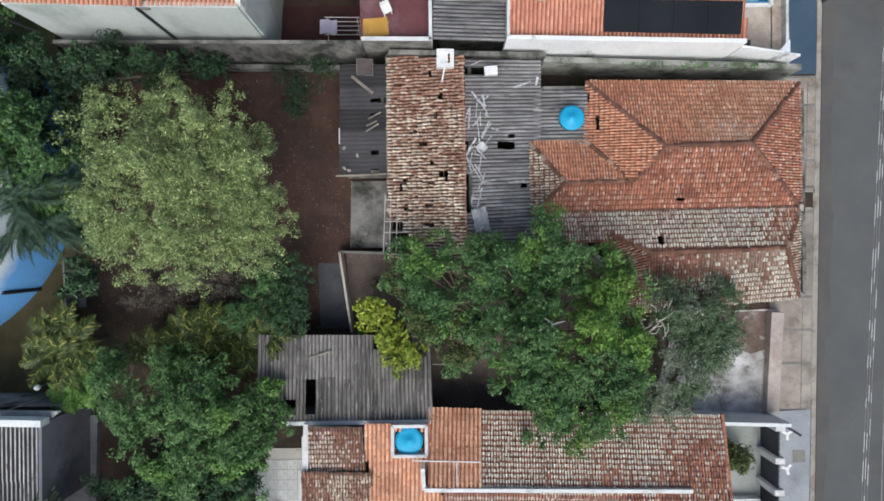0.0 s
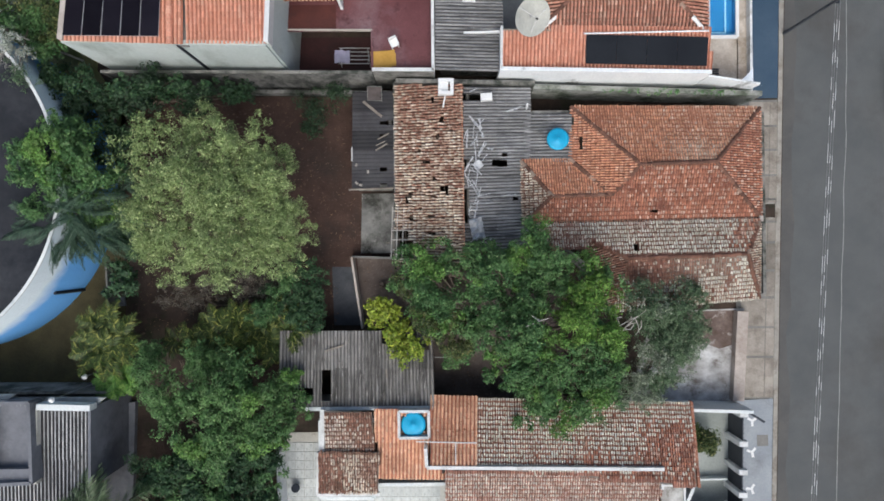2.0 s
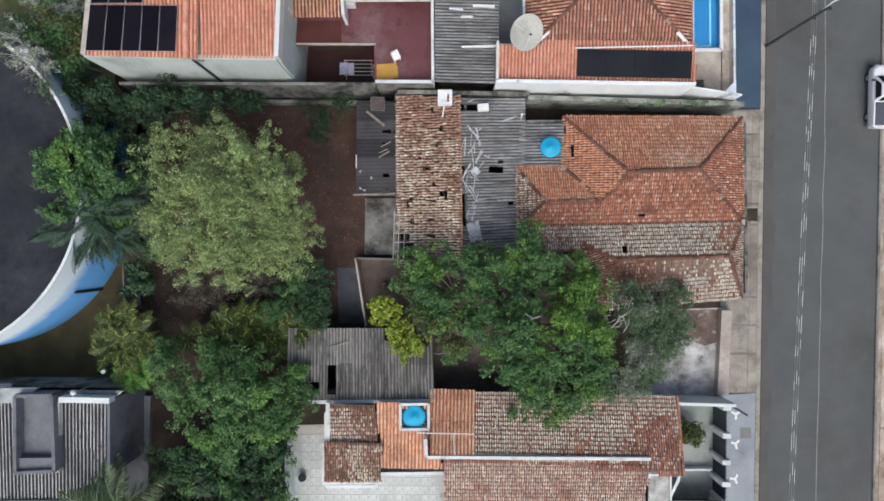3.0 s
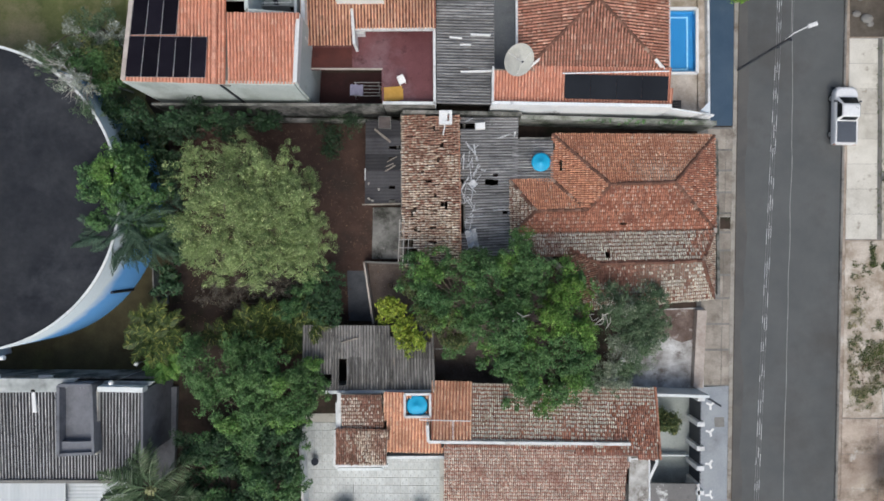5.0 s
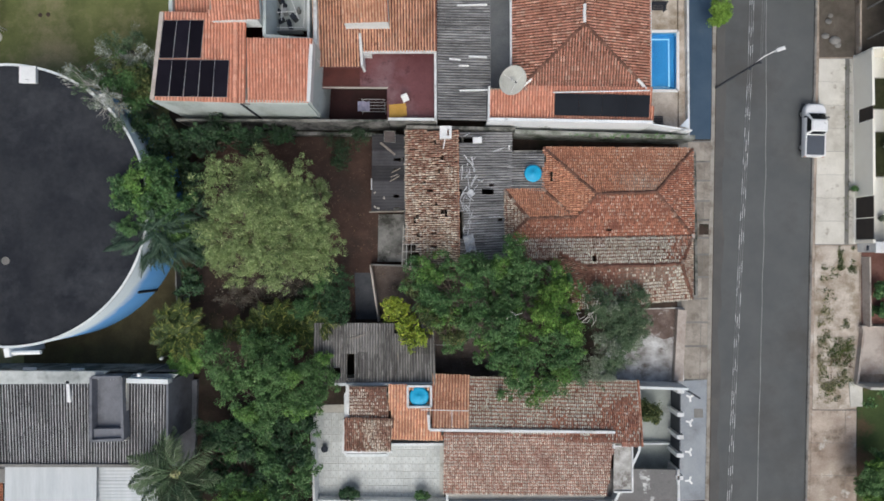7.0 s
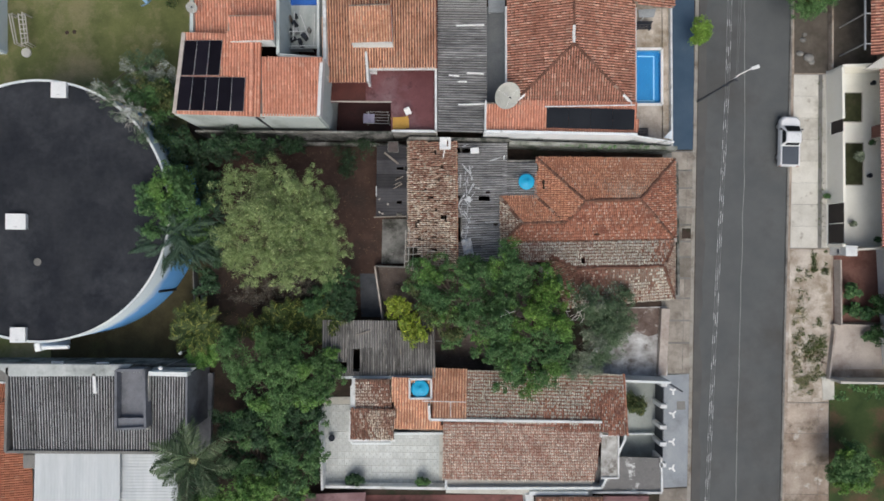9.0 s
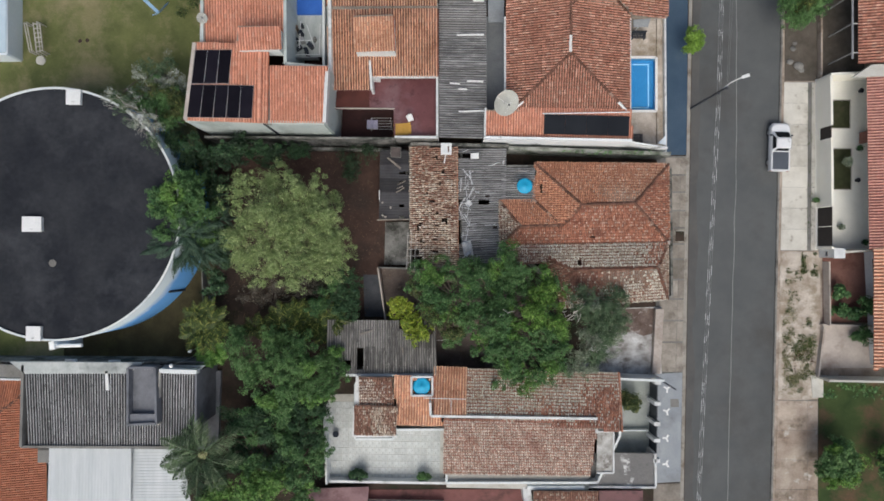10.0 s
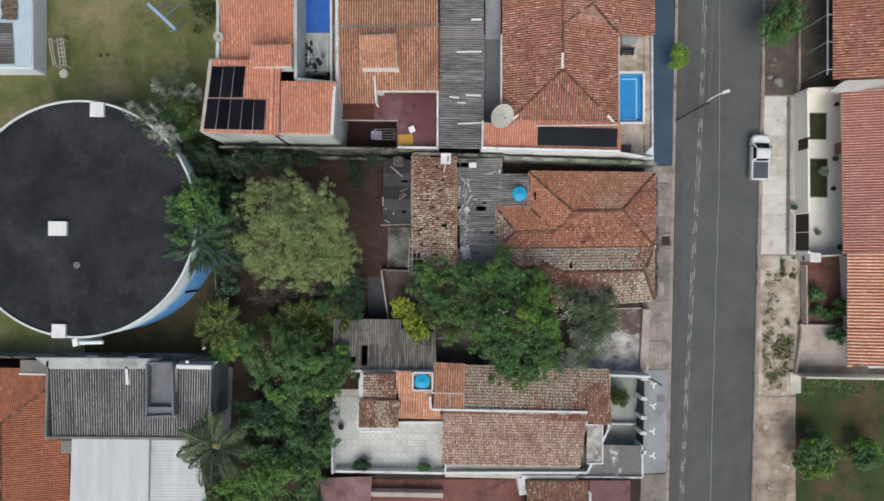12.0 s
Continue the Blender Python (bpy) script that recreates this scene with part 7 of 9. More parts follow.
def dish(at, r, tilt, yaw, label, material):
    t = thing("satellite_dish", (at[0], at[1], at[2] - 0.9), label, "satellite dish")
    m = pose(*at, tilt, 0, yaw)
    bm = bmesh.new()
    _lathe(bm, (0, 0, 0), [(0.02, 0.0), (r * 0.3, r * 0.02), (r * 0.6, r * 0.09), (r * 0.85, r * 0.19), (r, r * 0.27), (r * 1.02, r * 0.27), (r * 0.86, r * 0.15), (r * 0.6, r * 0.05), (0.03, -0.03)], 40)
    bm.transform(m)
    reflector = part("reflector", bm, material, t)
    bm = bmesh.new()
    for k in range(16):
        a = 2 * math.pi * k / 16
        rod((0.03 * math.cos(a), 0.03 * math.sin(a), 0.02), (r * math.cos(a), r * math.sin(a), r * 0.285), 0.008, bm, 4)
    bm.transform(m)
    part("rib", bm, M_STEEL, reflector, "thin steel ribs")
    bm = bmesh.new()
    for k in range(3):
        a = 2 * math.pi * k / 3
        rod((r * 0.9 * math.cos(a), r * 0.9 * math.sin(a), r * 0.22), (0, 0, r * 0.75), 0.012, bm, 5)
    bm.transform(m)
    feed = part("feed_arm", bm, M_WHITE, t)
    bm = rod((0, 0, r * 0.66), (0, 0, r * 0.82), 0.06, None, 10)
    bm.transform(m)
    part("receiver", bm, M_DARKMETAL, feed, "dark receiver head")
    part("mast", rod((at[0], at[1], at[2] - 0.95), (at[0], at[1], at[2] + 0.02), 0.05), M_STEEL, t)


dish((5.20, 13.65, 5.0), 1.08, 36, 32, "large beige mesh satellite dish on the roof corner", M_DISH)
dish((-19.03, 19.40, 7.6), 0.40, 25, 60, "small pale satellite dish at the roof edge", M_DISH)

# white-painted hip ends on the brown roof
for a, b in (((6.73, 13.87, 4.35), (6.09, 13.28, 4.2)), ((14.84, 13.85, 4.35), (15.61, 13.19, 4.15)), ((10.45, 18.92, 5.72), (10.48, 17.65, 5.68))):
    ridge(a, b, n1, 0.12, M_WHITE)
part("eave_trim", wall((5.22, 21.14), (5.30, 12.96), 0.14, 3.7, 4.08), M_PLINTH, n1, "white roof edge")
part("eave_trim", wall((15.89, 21.15), (15.96, 13.08), 0.07, 3.8, 4.05), M_PLINTH, n1, "white roof edge")
part("eave_trim", wall((3.59, 10.90), (3.62, 13.35), 0.14, 3.6, 4.3), M_PLINTH, n1, "white roof edge")
part("passage_slab", prism([(3.79, 31.22), (5.20, 31.24), (5.31, 21.25), (3.89, 21.23)], 2.45, 2.6), M_PALEBLUE, n1, "pale flat slab over the passage")
part("passage_floor", prism([(3.90, 22.74), (5.77, 22.76), (5.88, 11.87), (4.01, 11.85)], -0.1, 0.03), M_PALEBLUE, n1, "blue-grey passage floor")

# skylight strips on the long corrugated roof
for a, b in (((2.52, 22.66), (3.44, 22.67)), ((1.16, 19.67), (3.47, 19.75)), ((0.58, 15.57), (1.46, 15.48)), ((2.07, 15.77), (3.46, 15.73)), ((1.31, 15.04), (2.08, 15.05)), ((1.38, 13.14), (3.59, 13.22))):
    alone("roof_patch", wall(a, b, 0.11, 3.5, 3.78), M_WHITE, "white sealing strip across the corrugated roof", "roof patch", "roof patches")

# terrace of the ribbed-roof house
part("party_wall", wall((-9.28, 14.79), (-9.56, 29.44), 0.26, -0.05, 5.5), M_PLINTH, n2, "white party wall")
part("tank_house", prism([(-7.28, 20.19), (-4.05, 20.32), (-3.92, 17.48), (-7.15, 17.44)], 4.4, 6.0), M_WHITEWALL, n2, "white raised tank housing")
tile_roof("roof_slope", [(-7.25, 17.36, 6.15), (-4.02, 17.49, 6.15), (-4.08, 20.34, 6.4), (-7.30, 20.21, 6.4)], M_TILE_TAN, n2, tw=0.22, channel=M_CHANNEL_NEW, dark_heads=0.0, proud=0.01, jitter=0.007)
part("stair_kerb", wall((-6.12, 17.07), (-5.94, 14.66), 0.18, 3.3, 4.95), M_PLINTH, n2, "white stair upstand")
part("step", box(*(-5.72, 15.97), 3.3, 0.7, 0.5, 0.6), M_PLINTH, n2, "white step")
part("court_edge", wall((-9.3, 13.43), (-4.12, 13.43), 0.08, 3.2, 3.42), M_PALEWALL, n2, "pale worn edge of the sunken court")
part("drip_edge", wall((-5.95, 15.82), (-0.49, 15.88), 0.14, 4.2, 4.52), M_PLINTH, n2, "pale mortar edge")


def plastic_chair(at, yaw, label):
    t = thing("plastic_chair", at, label, "chair")
    m = pose(*at, 0, 0, yaw)

    def add(nm, bm):
        bm.transform(m)
        part(nm, bm, M_WHITE, t)

    add("seat", box(0, 0, 0.40, 0.48, 0.46, 0.04, bevel=0.01))
    bm = box(0, 0.23, 0.42, 0.46, 0.04, 0.46)
    add("backrest", bm)
    for x in (-0.2, 0.2):
        for y in (-0.19, 0.19):
            add("leg", box(x, y, 0.0, 0.05, 0.05, 0.41))
        add("armrest", box(x * 1.15, 0.0, 0.60, 0.05, 0.44, 0.04))


plastic_chair((*(-2.78, 12.52), 3.3), 25, "white plastic garden chair on the red terrace")


def cloth(at, w, d, material, label, seed, sag=0.08, yaw=0.0, name="cloth", category="cloth", n=10):
    """A crumpled sheet lying where it is put."""
    bm = bmesh.new()
    grid = {}
    for i in range(n + 1):
        for j in range(n + 1):
            x, y = (i / n - 0.5) * w, (j / n - 0.5) * d
            e = 1 + 0.16 * noise.noise(Vector((i * 0.5, j * 0.5, seed)))
            z = sag * (0.5 + noise.noise(Vector((x * 3.0, y * 3.0, seed * 1.7))))
            grid[i, j] = bm.verts.new((x * e, y * e, max(0.0, z)))
    for i in range(n):
        for j in range(n):
            bm.faces.new((grid[i, j], grid[i + 1, j], grid[i + 1, j + 1], grid[i, j + 1]))
    ext = bmesh.ops.extrude_face_region(bm, geom=bm.faces[:])
    bmesh.ops.translate(bm, verts=[v for v in ext["geom"] if isinstance(v, bmesh.types.BMVert)], vec=(0, 0, 0.012))
    bm.transform(pose(*at, 0, 0, yaw))
    bmesh.ops.recalc_face_normals(bm, faces=bm.faces[:])
    return alone(name, bm, material, label, category)


M_MUSTARD = surf("mustard_fabric", (0.46, 0.26, 0.05), (0.56, 0.33, 0.08), 1.2, 0.9)
M_LILAC = surf("lilac_fabric", (0.42, 0.40, 0.55), (0.55, 0.53, 0.66), 1.5, 0.9)
M_PLASTIC = surf("grey_plastic_film", (0.36, 0.37, 0.39), (0.62, 0.63, 0.64), 4.0, 0.4)
cloth((*(-3.45, 11.68), 3.305), 1.5, 1.0, M_MUSTARD, "mustard-yellow mat on the red terrace", 3, 0.05, 5, "mat", "mat")
cloth((*(-6.32, 12.55), 0.95), 1.0, 0.8, M_LILAC, "pale lilac washing hung over a rack", 5, 0.2, 0, "washing", "laundry")
rack = thing("drying_rack", (*(-5.65, 12.85), 0), "white folding clothes rack in the sunken court", "clothes rack")
for k in range(5):
    y = -0.5 + k * 0.25
    c = (-5.56, 12.66)
    part("rail", rod((c[0] - 1.0, c[1] + y, 0.92), (c[0] + 1.0, c[1] + y, 0.92), 0.018, None, 6), M_WHITE, rack)
for x in (-0.95, 0.95):
    part("leg", rod((c[0] + x, c[1] - 0.5, 0.03), (c[0] + x * 0.9, c[1] + 0.5, 0.92), 0.018, None, 6), M_WHITE, rack)
    part("leg", rod((c[0] + x, c[1] + 0.5, 0.03), (c[0] + x * 0.9, c[1] - 0.5, 0.92), 0.018, None, 6), M_WHITE, rack)

# two-storey house: dormer, pool, clutter, valley
part("tank_house", prism([(-16.07, 18.48), (-12.86, 18.61), (-12.84, 16.86), (-16.05, 16.82)], 6.5, 7.9), M_WHITEWALL, n3, "white raised tank housing")
tile_roof("roof_slope", [(-16.19, 16.77, 8.0), (-12.75, 16.90, 8.0), (-12.75, 18.61, 8.25), (-15.99, 18.58, 8.25)], M_TILE_NEW, n3, tw=0.22, channel=M_CHANNEL_NEW, dark_heads=0.0, proud=0.01, jitter=0.007)
part("valley_gutter", wall((-13.89, 11.19), (-13.80, 15.90), 0.45, 6.8, 6.95), M_GREYCONC, n3, "dark valley gutter")
ridge((-14.60, 11.28, 7.22), (-14.44, 16.75, 7.54), n3, 0.16, M_TILE_NEW)
part("verge_trim", wall((-20.45, 11.45), (-19.62, 17.49), 0.28, 6.6, 7.28, None, 7.63), M_PALEWALL, n3, "pinkish mortared verge edge")
for a, b, z in ( ((-9.40, 11.36), (-9.21, 15.79), 7.25), ((-19.42, 17.67), (-19.36, 27.65), 6.75)):
    part("parapet", wall(a, b, 0.26, 6.4, z), M_PLINTH, n3, "pale parapet edge")
part("drain_pipe", rod((-14.26, 11.25, 6.9), (*(-14.26, 11.25), 1.9), 0.09), M_DARKMETAL, n3, "dark stained rainwater pipe")
alone("upper_deck", prism([(-13.68, 29.05), (-9.95, 29.09), (-9.82, 17.85), (-13.54, 17.81)], 3.2, 3.4), M_DECK, "wet grey-green upper deck between the houses", "deck", kind="structure")
part("pool_basin", prism([(-12.72, 28.90), (-10.20, 28.93), (-10.11, 21.40), (-12.63, 21.38)], 3.41, 3.62), M_POOLDEEP, thing("raised_pool", (*(-11.50, 24.41), 3.4), "raised pool under a deep blue cover", "pool"), "deep blue pool cover")
for k, (px, w, d, h, mt) in enumerate((((-12.89, 19.49), 0.7, 0.9, 0.8, M_DARKMETAL), ((-12.01, 19.09), 0.5, 0.6, 0.9, M_STEEL), ((-12.37, 18.47), 0.9, 0.4, 0.5, M_DARKMETAL), ((-11.34, 18.68), 0.6, 0.8, 0.7, M_DARKMETAL))):
    alone("pump_unit", box(*px, 3.4, w * 0.65, d * 0.65, h * 0.8, 15 * k, bevel=0.04), mt, "dark pump and machine unit on the deck", "machine", "deck machines")
part("light_well", prism([(-15.45, 18.91), (-10.05, 18.97), (-10.03, 17.56), (-15.43, 17.51)], 0.8, 1.0), M_SUNKEN, n3, "dark floor of the light well")
for k, (px, w, d, h, mt) in enumerate((((-13.25, 19.79), 0.5, 0.5, 0.6, M_GREYCONC), ((-12.59, 20.11), 0.6, 0.7, 0.5, M_BARK), ((-12.18, 19.70), 0.5, 0.7, 0.6, M_DARKMETAL), ((-12.63, 19.13), 0.8, 0.5, 0.4, M_DARKMETAL), ((-11.70, 18.16), 1.3, 0.5, 0.4, M_DARKMETAL), ((-12.93, 18.25), 0.6, 0.6, 0.5, M_STEEL), ((-10.99, 19.20), 0.35, 0.5, 0.5, M_GREYCONC), ((-12.08, 20.32), 0.4, 0.3, 0.5, M_DARKMETAL))):
    bm = box(*px, 3.4, w * 0.6, d * 0.6, h, 27 * k, bevel=0.05)
    rod((px[0], px[1], 3.4 + h), (px[0] + 0.1, px[1] + 0.05, 3.4 + h + 0.18), min(w, d) * 0.3, bm, 12)
    alone("pump_unit", bm, mt, "dark pump with a round motor on the deck", "machine", "deck machines")
for _a, _b2 in (((-13.2, 17.75), (-10.4, 17.8)), ((-10.5, 17.8), (-10.45, 20.4)), ((-13.0, 18.9), (-11.2, 19.0)), ((-12.2, 18.3), (-12.1, 20.6)), ((-11.6, 20.3), (-10.9, 18.4))):
    alone("deck_pipe", rod((*_a, 4.1), (*_b2, 4.1), 0.03, None, 6), M_WHITE, "thin white pipe run over the deck machines", "pipe", "deck pipes")
alone("deck_rail", wall((-13.03, 17.51), (-10.63, 17.54), 0.05, 3.4, 4.25), M_STEEL, "pale steel rail of the upper deck", "rail")
alone("vent_pipe", rod((*(-13.24, 18.60), 3.4), (-13.29, 18.75, 5.2), 0.08), M_WHITE, "white leaning vent pipe", "pipe")
# ---- yard clutter and broken roofs ----
pillar = thing("chimney_stack", (*(0.29, 10.16), 0), "square white rendered stack on the boundary wall", "chimney")
_c = (0.33, 9.98)
for dx, dy, w, d in ((-0.36, 0, 0.2, 0.95), (0.36, 0, 0.2, 0.95), (0, -0.38, 0.52, 0.2), (0, 0.38, 0.52, 0.2)):
    part("side", box(_c[0] + dx, _c[1] + dy, 1.2, w, d, 2.45), M_WHITE, pillar)
part("cover", box(_c[0] - 0.12, _c[1], 3.3, 0.5, 0.6, 0.22), M_WHITE, pillar)
alone("overflow_pipe", rod((0.31, 9.55, 3.5), (0.16, 8.75, 3.42), 0.05), M_WHITE, "white pipe over the old tile roof", "pipe")
alone("cooling_unit", box(*(2.80, 9.48), 2.8, 0.7, 0.45, 0.4, 4, bevel=0.03), M_WHITE, "small white box unit on the corrugated roof", "box unit")
alone("standpipe", rod((*(5.33, 8.87), 2.4), (5.24, 8.95, 3.5), 0.07), M_WHITE, "short white pipe stub at the roof edge", "pipe")
alone("wall_passage_north", wall((-2.72, 10.52), (5.78, 10.39), 0.24, -0.05, 2.95), M_OLDWALL, "old mossy wall behind the outbuildings", "wall", kind="structure")
alone("wall_gap_north", wall((5.79, 10.33), (20.04, 9.94), 0.3, -0.05, 2.35), M_MOSSWALL, "old mossy wall beside the white house wall", "wall", kind="structure")


def scrap(a, b, w, seed, label="torn strip of pale plastic film on the roof"):
    """A thin torn, twisted strip between two places."""
    rng = np.random.default_rng(seed)
    a, b = Vector(a), Vector(b)
    d = b - a
    s = d.cross(Vector((0, 0, 1))).normalized()
    bm = bmesh.new()
    n = 8
    rows = []
    for i in range(n + 1):
        c = a + d * (i / n) + s * float(rng.normal(0, w * 0.12)) + Vector((0, 0, 0.04 + 0.05 * rng.random()))
        h = w * (0.25 + 0.75 * rng.random()) / 2
        tw = s * h + Vector((0, 0, float(rng.normal(0, h * 0.5))))
        rows.append((bm.verts.new(c - tw), bm.verts.new(c + tw)))
    for p, q in zip(rows, rows[1:]):
        bm.faces.new((p[0], p[1], q[1], q[0]))
    ext = bmesh.ops.extrude_face_region(bm, geom=bm.faces[:])
    bmesh.ops.translate(bm, verts=[v for v in ext["geom"] if isinstance(v, bmesh.types.BMVert)], vec=(0, 0, 0.01))
    bmesh.ops.recalc_face_normals(bm, faces=bm.faces[:])
    return alone("plastic_strip", bm, M_PLASTIC, label, "debris", "plastic strips")


_strips = (((1.75, 9.77, 2.98), (2.27, 10.04, 2.95)), ((1.76, 8.31, 2.98), (2.50, 7.44, 2.92)), ((2.34, 8.16, 2.94), (2.61, 7.02, 2.92)), ((2.09, 6.76, 2.95), (2.21, 5.35, 2.95)),
           ((1.67, 7.53, 2.97), (1.58, 6.38, 2.98)), ((2.72, 6.77, 2.9), (2.31, 5.87, 2.94)), ((2.83, 6.40, 2.9), (3.25, 6.31, 2.86)), ((1.90, 5.45, 2.96), (2.53, 4.73, 2.93)),
           ((1.60, 4.67, 2.98), (2.34, 3.48, 2.94))) + (((2.00, 5.87, 2.95), (1.49, 4.93, 2.98)), ((2.34, 3.17, 2.94), (2.04, 1.82, 2.95)), ((1.77, 2.59, 2.97), (2.24, 2.65, 2.94)),
           ((4.06, 8.62, 2.78), (5.01, 9.01, 2.66)), ((1.85, 0.62, 2.97), (2.57, 1.20, 2.93)), ((2.10, 1.82, 2.95), (2.78, 0.78, 2.91)), ((2.74, 0.26, 2.92), (3.15, 0.89, 2.88)), ((3.75, 3.50, 2.78), (4.65, 3.57, 2.68)))
for k, (a, b) in enumerate(_strips):
    scrap(a, b, (0.12, 0.16, 0.2, 0.1)[k % 4], 60 + k)
_rng = np.random.default_rng(77)
for k in range(26):
    x, y = float(_rng.normal(2.1, 0.38)), float(_rng.uniform(0.6, 8.4))
    a = float(_rng.normal(1.35, 0.6))
    ln = float(_rng.uniform(0.3, 1.0))
    z = 2.95 - 0.1 * (x - 1.45) + 0.02
    scrap((x, y, z), (x + ln * math.cos(a), y + ln * math.sin(a), z - 0.1 * ln * math.cos(a)), 0.08, 160 + k)
cloth((*(2.25, 1.45), 2.99), 0.8, 1.3, M_PLASTIC, "crumpled grey plastic sheeting on the roof", 9, 0.45, 12, "plastic_sheet", "debris")
cloth((*(2.32, 5.35), 2.97), 0.5, 0.5, M_PLASTIC, "crumpled grey plastic sheeting on the roof", 11, 0.16, 40, "plastic_sheet", "debris")


def plank(a, b, w, label, t=0.035, mat=None):
    a, b = Vector(a), Vector(b)
    bm = bmesh.new()
    m = Matrix.Translation((a + b) / 2) @ (b - a).to_track_quat("X", "Z").to_matrix().to_4x4()
    bmesh.ops.create_cube(bm, size=1.0, matrix=m @ Matrix.Diagonal(((b - a).length, w, t, 1)))
    bmesh.ops.bevel(bm, geom=bm.edges[:], offset=0.006, segments=1, affect="EDGES")
    return alone("plank", bm, mat or M_WOOD, label, "plank", "loose planks")


for a, b, w in (((-4.81, 9.37, 2.36), (-3.62, 8.39, 2.54), 0.16), ((-4.01, 6.30, 2.48), (-3.29, 6.71, 2.60), 0.09), ((-3.87, 6.99, 2.50), (-3.18, 7.34, 2.60), 0.07), ((-3.98, 6.62, 2.48), (-3.40, 6.86, 2.57), 0.06), ((-7.09, -6.10, 2.78), (-5.89, -5.72, 2.76), 0.10), ((-3.31, -7.18, 2.9), (-3.25, -7.69, 2.94), 0.08), ((-2.99, 1.78, 1.2), (-2.98, -0.27, 1.0), 0.06), ((-3.47, 0.59, 1.0), (-2.88, 0.60, 1.1), 0.05)):
    plank(a, b, w, "loose weathered plank on the broken roof")
for k, (x, y) in enumerate(((-5.22, 5.42), (-4.48, 4.99), (-5.20, 4.30), (-4.95, 4.18))):
    alone("brick_fragment", box(x, y, 2.28 + 0.14 * (x + 5.4), 0.2, 0.13, 0.1, 37 * k + 60, bevel=0.015), M_KERB, "pale broken brick lying on the lean-to roof", "brick", "brick fragments")
alone("drain_pipe", rod((-5.50, 6.53, 2.27), (-5.50, 5.66, 2.27), 0.035, None, 8), M_WHITE, "short white pipe lying along the lean-to edge", "pipe")
hf = thing("roof_hatch", (*(-4.06, 9.83), 0), "old square hatch frame over the lean-to", "hatch")
for a, b in (((-4.52, 10.28, 2.5), (-3.64, 10.24, 2.55)), ((-3.64, 10.24, 2.55), (-3.62, 9.36, 2.55)), ((-3.62, 9.36, 2.55), (-4.50, 9.40, 2.5)), ((-4.50, 9.40, 2.5), (-4.52, 10.28, 2.5))):
    part("frame_bar", rod(a, b, 0.022, None, 6), M_OLDWALL, hf)
part("hatch_board", prism([(-4.50, 10.26), (-3.66, 10.22), (-3.64, 9.38), (-4.48, 9.42)], 2.42, 2.47), M_DRYBOARD, hf)
# bare battens where the old roof has lost its tiles
for k in range(6):
    a, b = along((-2.97, 2.55), (-2.94, -0.43), k / 5), along((-1.92, 2.55), (-1.88, -0.41), k / 5)
    part("batten", rod((*a, 2.66), (*b, 2.84), 0.035, None, 5), M_PALEWOOD, row)
for px in ((-2.92, 2.81), (-2.60, 2.81), (-2.24, 2.81)):
    part("batten", rod((px[0], px[1], 2.74), (px[0] - 0.1, px[1] - 3.1, 2.74), 0.035, None, 5), M_PALEWOOD, row)
alone("yard_rail", rod((-0.38, -6.80, 1.0), (1.13, -6.78, 1.0), 0.03, None, 6), M_STEEL, "thin metal bar across the earth court", "bar")
alone("dead_stump", rod((*(-3.84, -2.17), -0.05), (-3.80, -2.08, 0.5), 0.22, None, 9, 0.14), M_BARK, "broken dead tree stump on bare earth", "stump")
bare = thing("bare_branch", (*(12.51, -4.61), 0), "pale leafless branch standing in the foliage", "branch")
_rng = np.random.default_rng(5)
for k in range(14):
    o = Vector((11.01, -3.67, 5.3)) + Vector((*_rng.normal(0, 0.5, 2), 0.1))
    a = _rng.uniform(0, 2 * math.pi)
    mid_ = o + Vector((math.cos(a) * 0.35, math.sin(a) * 0.35, 0.25))
    e = mid_ + Vector((math.cos(a + _rng.normal(0, 0.6)), math.sin(a + _rng.normal(0, 0.6)), 0.2)) * _rng.uniform(0.2, 0.6)
    bm = rod(o, mid_, 0.034, None, 5, 0.026)
    rod(mid_, e, 0.026, bm, 5, 0.012)
    part("twig", bm, M_PALEWOOD, bare)
bare3 = thing("bare_branch", (-23.6, 12.6, 0), "whitish bare twigs reaching over the reservoir rim", "branch")
part("stem", rod((-23.6, 12.6, -0.05), (-24.2, 12.4, 5.2), 0.07, None, 7, 0.04), M_PALEWOOD, bare3)
for k in range(22):
    s_ = k / 21
    o = Vector((-24.2, 12.4, 5.2)).lerp(Vector((-23.2 - 3.4 * s_, 10.2 + 3.6 * s_, 6.1)), 0.55)
    e = Vector((-23.1 - 3.6 * s_, 9.8 + 3.9 * s_, 6.15)) + Vector(_rng.normal(0, 0.3, 3))
    bm = rod(o, e, 0.022, None, 5, 0.014)
    for _ in range(3):
        rod(o.lerp(e, float(_rng.uniform(0.4, 0.9))), e + Vector(_rng.normal(0, 0.45, 3)) * 0.8, 0.014, bm, 4, 0.008)
    part("twig", bm, M_PALEWOOD, bare3)
bare2 = thing("bare_branch", (*(6.10, -4.30), 0), "pale dead limb showing above the green crown", "branch")
part("stem", rod((*(6.10, -4.46), -0.05), (5.31, -3.61, 7.6), 0.09, None, 7, 0.045), M_PALEWOOD, bare2)
for e in ((4.84, -3.29, 8.0), (5.74, -3.42, 8.0), (5.28, -4.00, 7.9), (4.57, -3.87, 7.9)):
    part("twig", rod((5.31, -3.61, 7.55), e, 0.04, None, 6, 0.015), M_PALEWOOD, bare2)
part("stem", rod((*(12.51, -4.61), -0.05), (11.06, -3.70, 5.05), 0.08, None, 7, 0.04), M_PALEWOOD, bare)

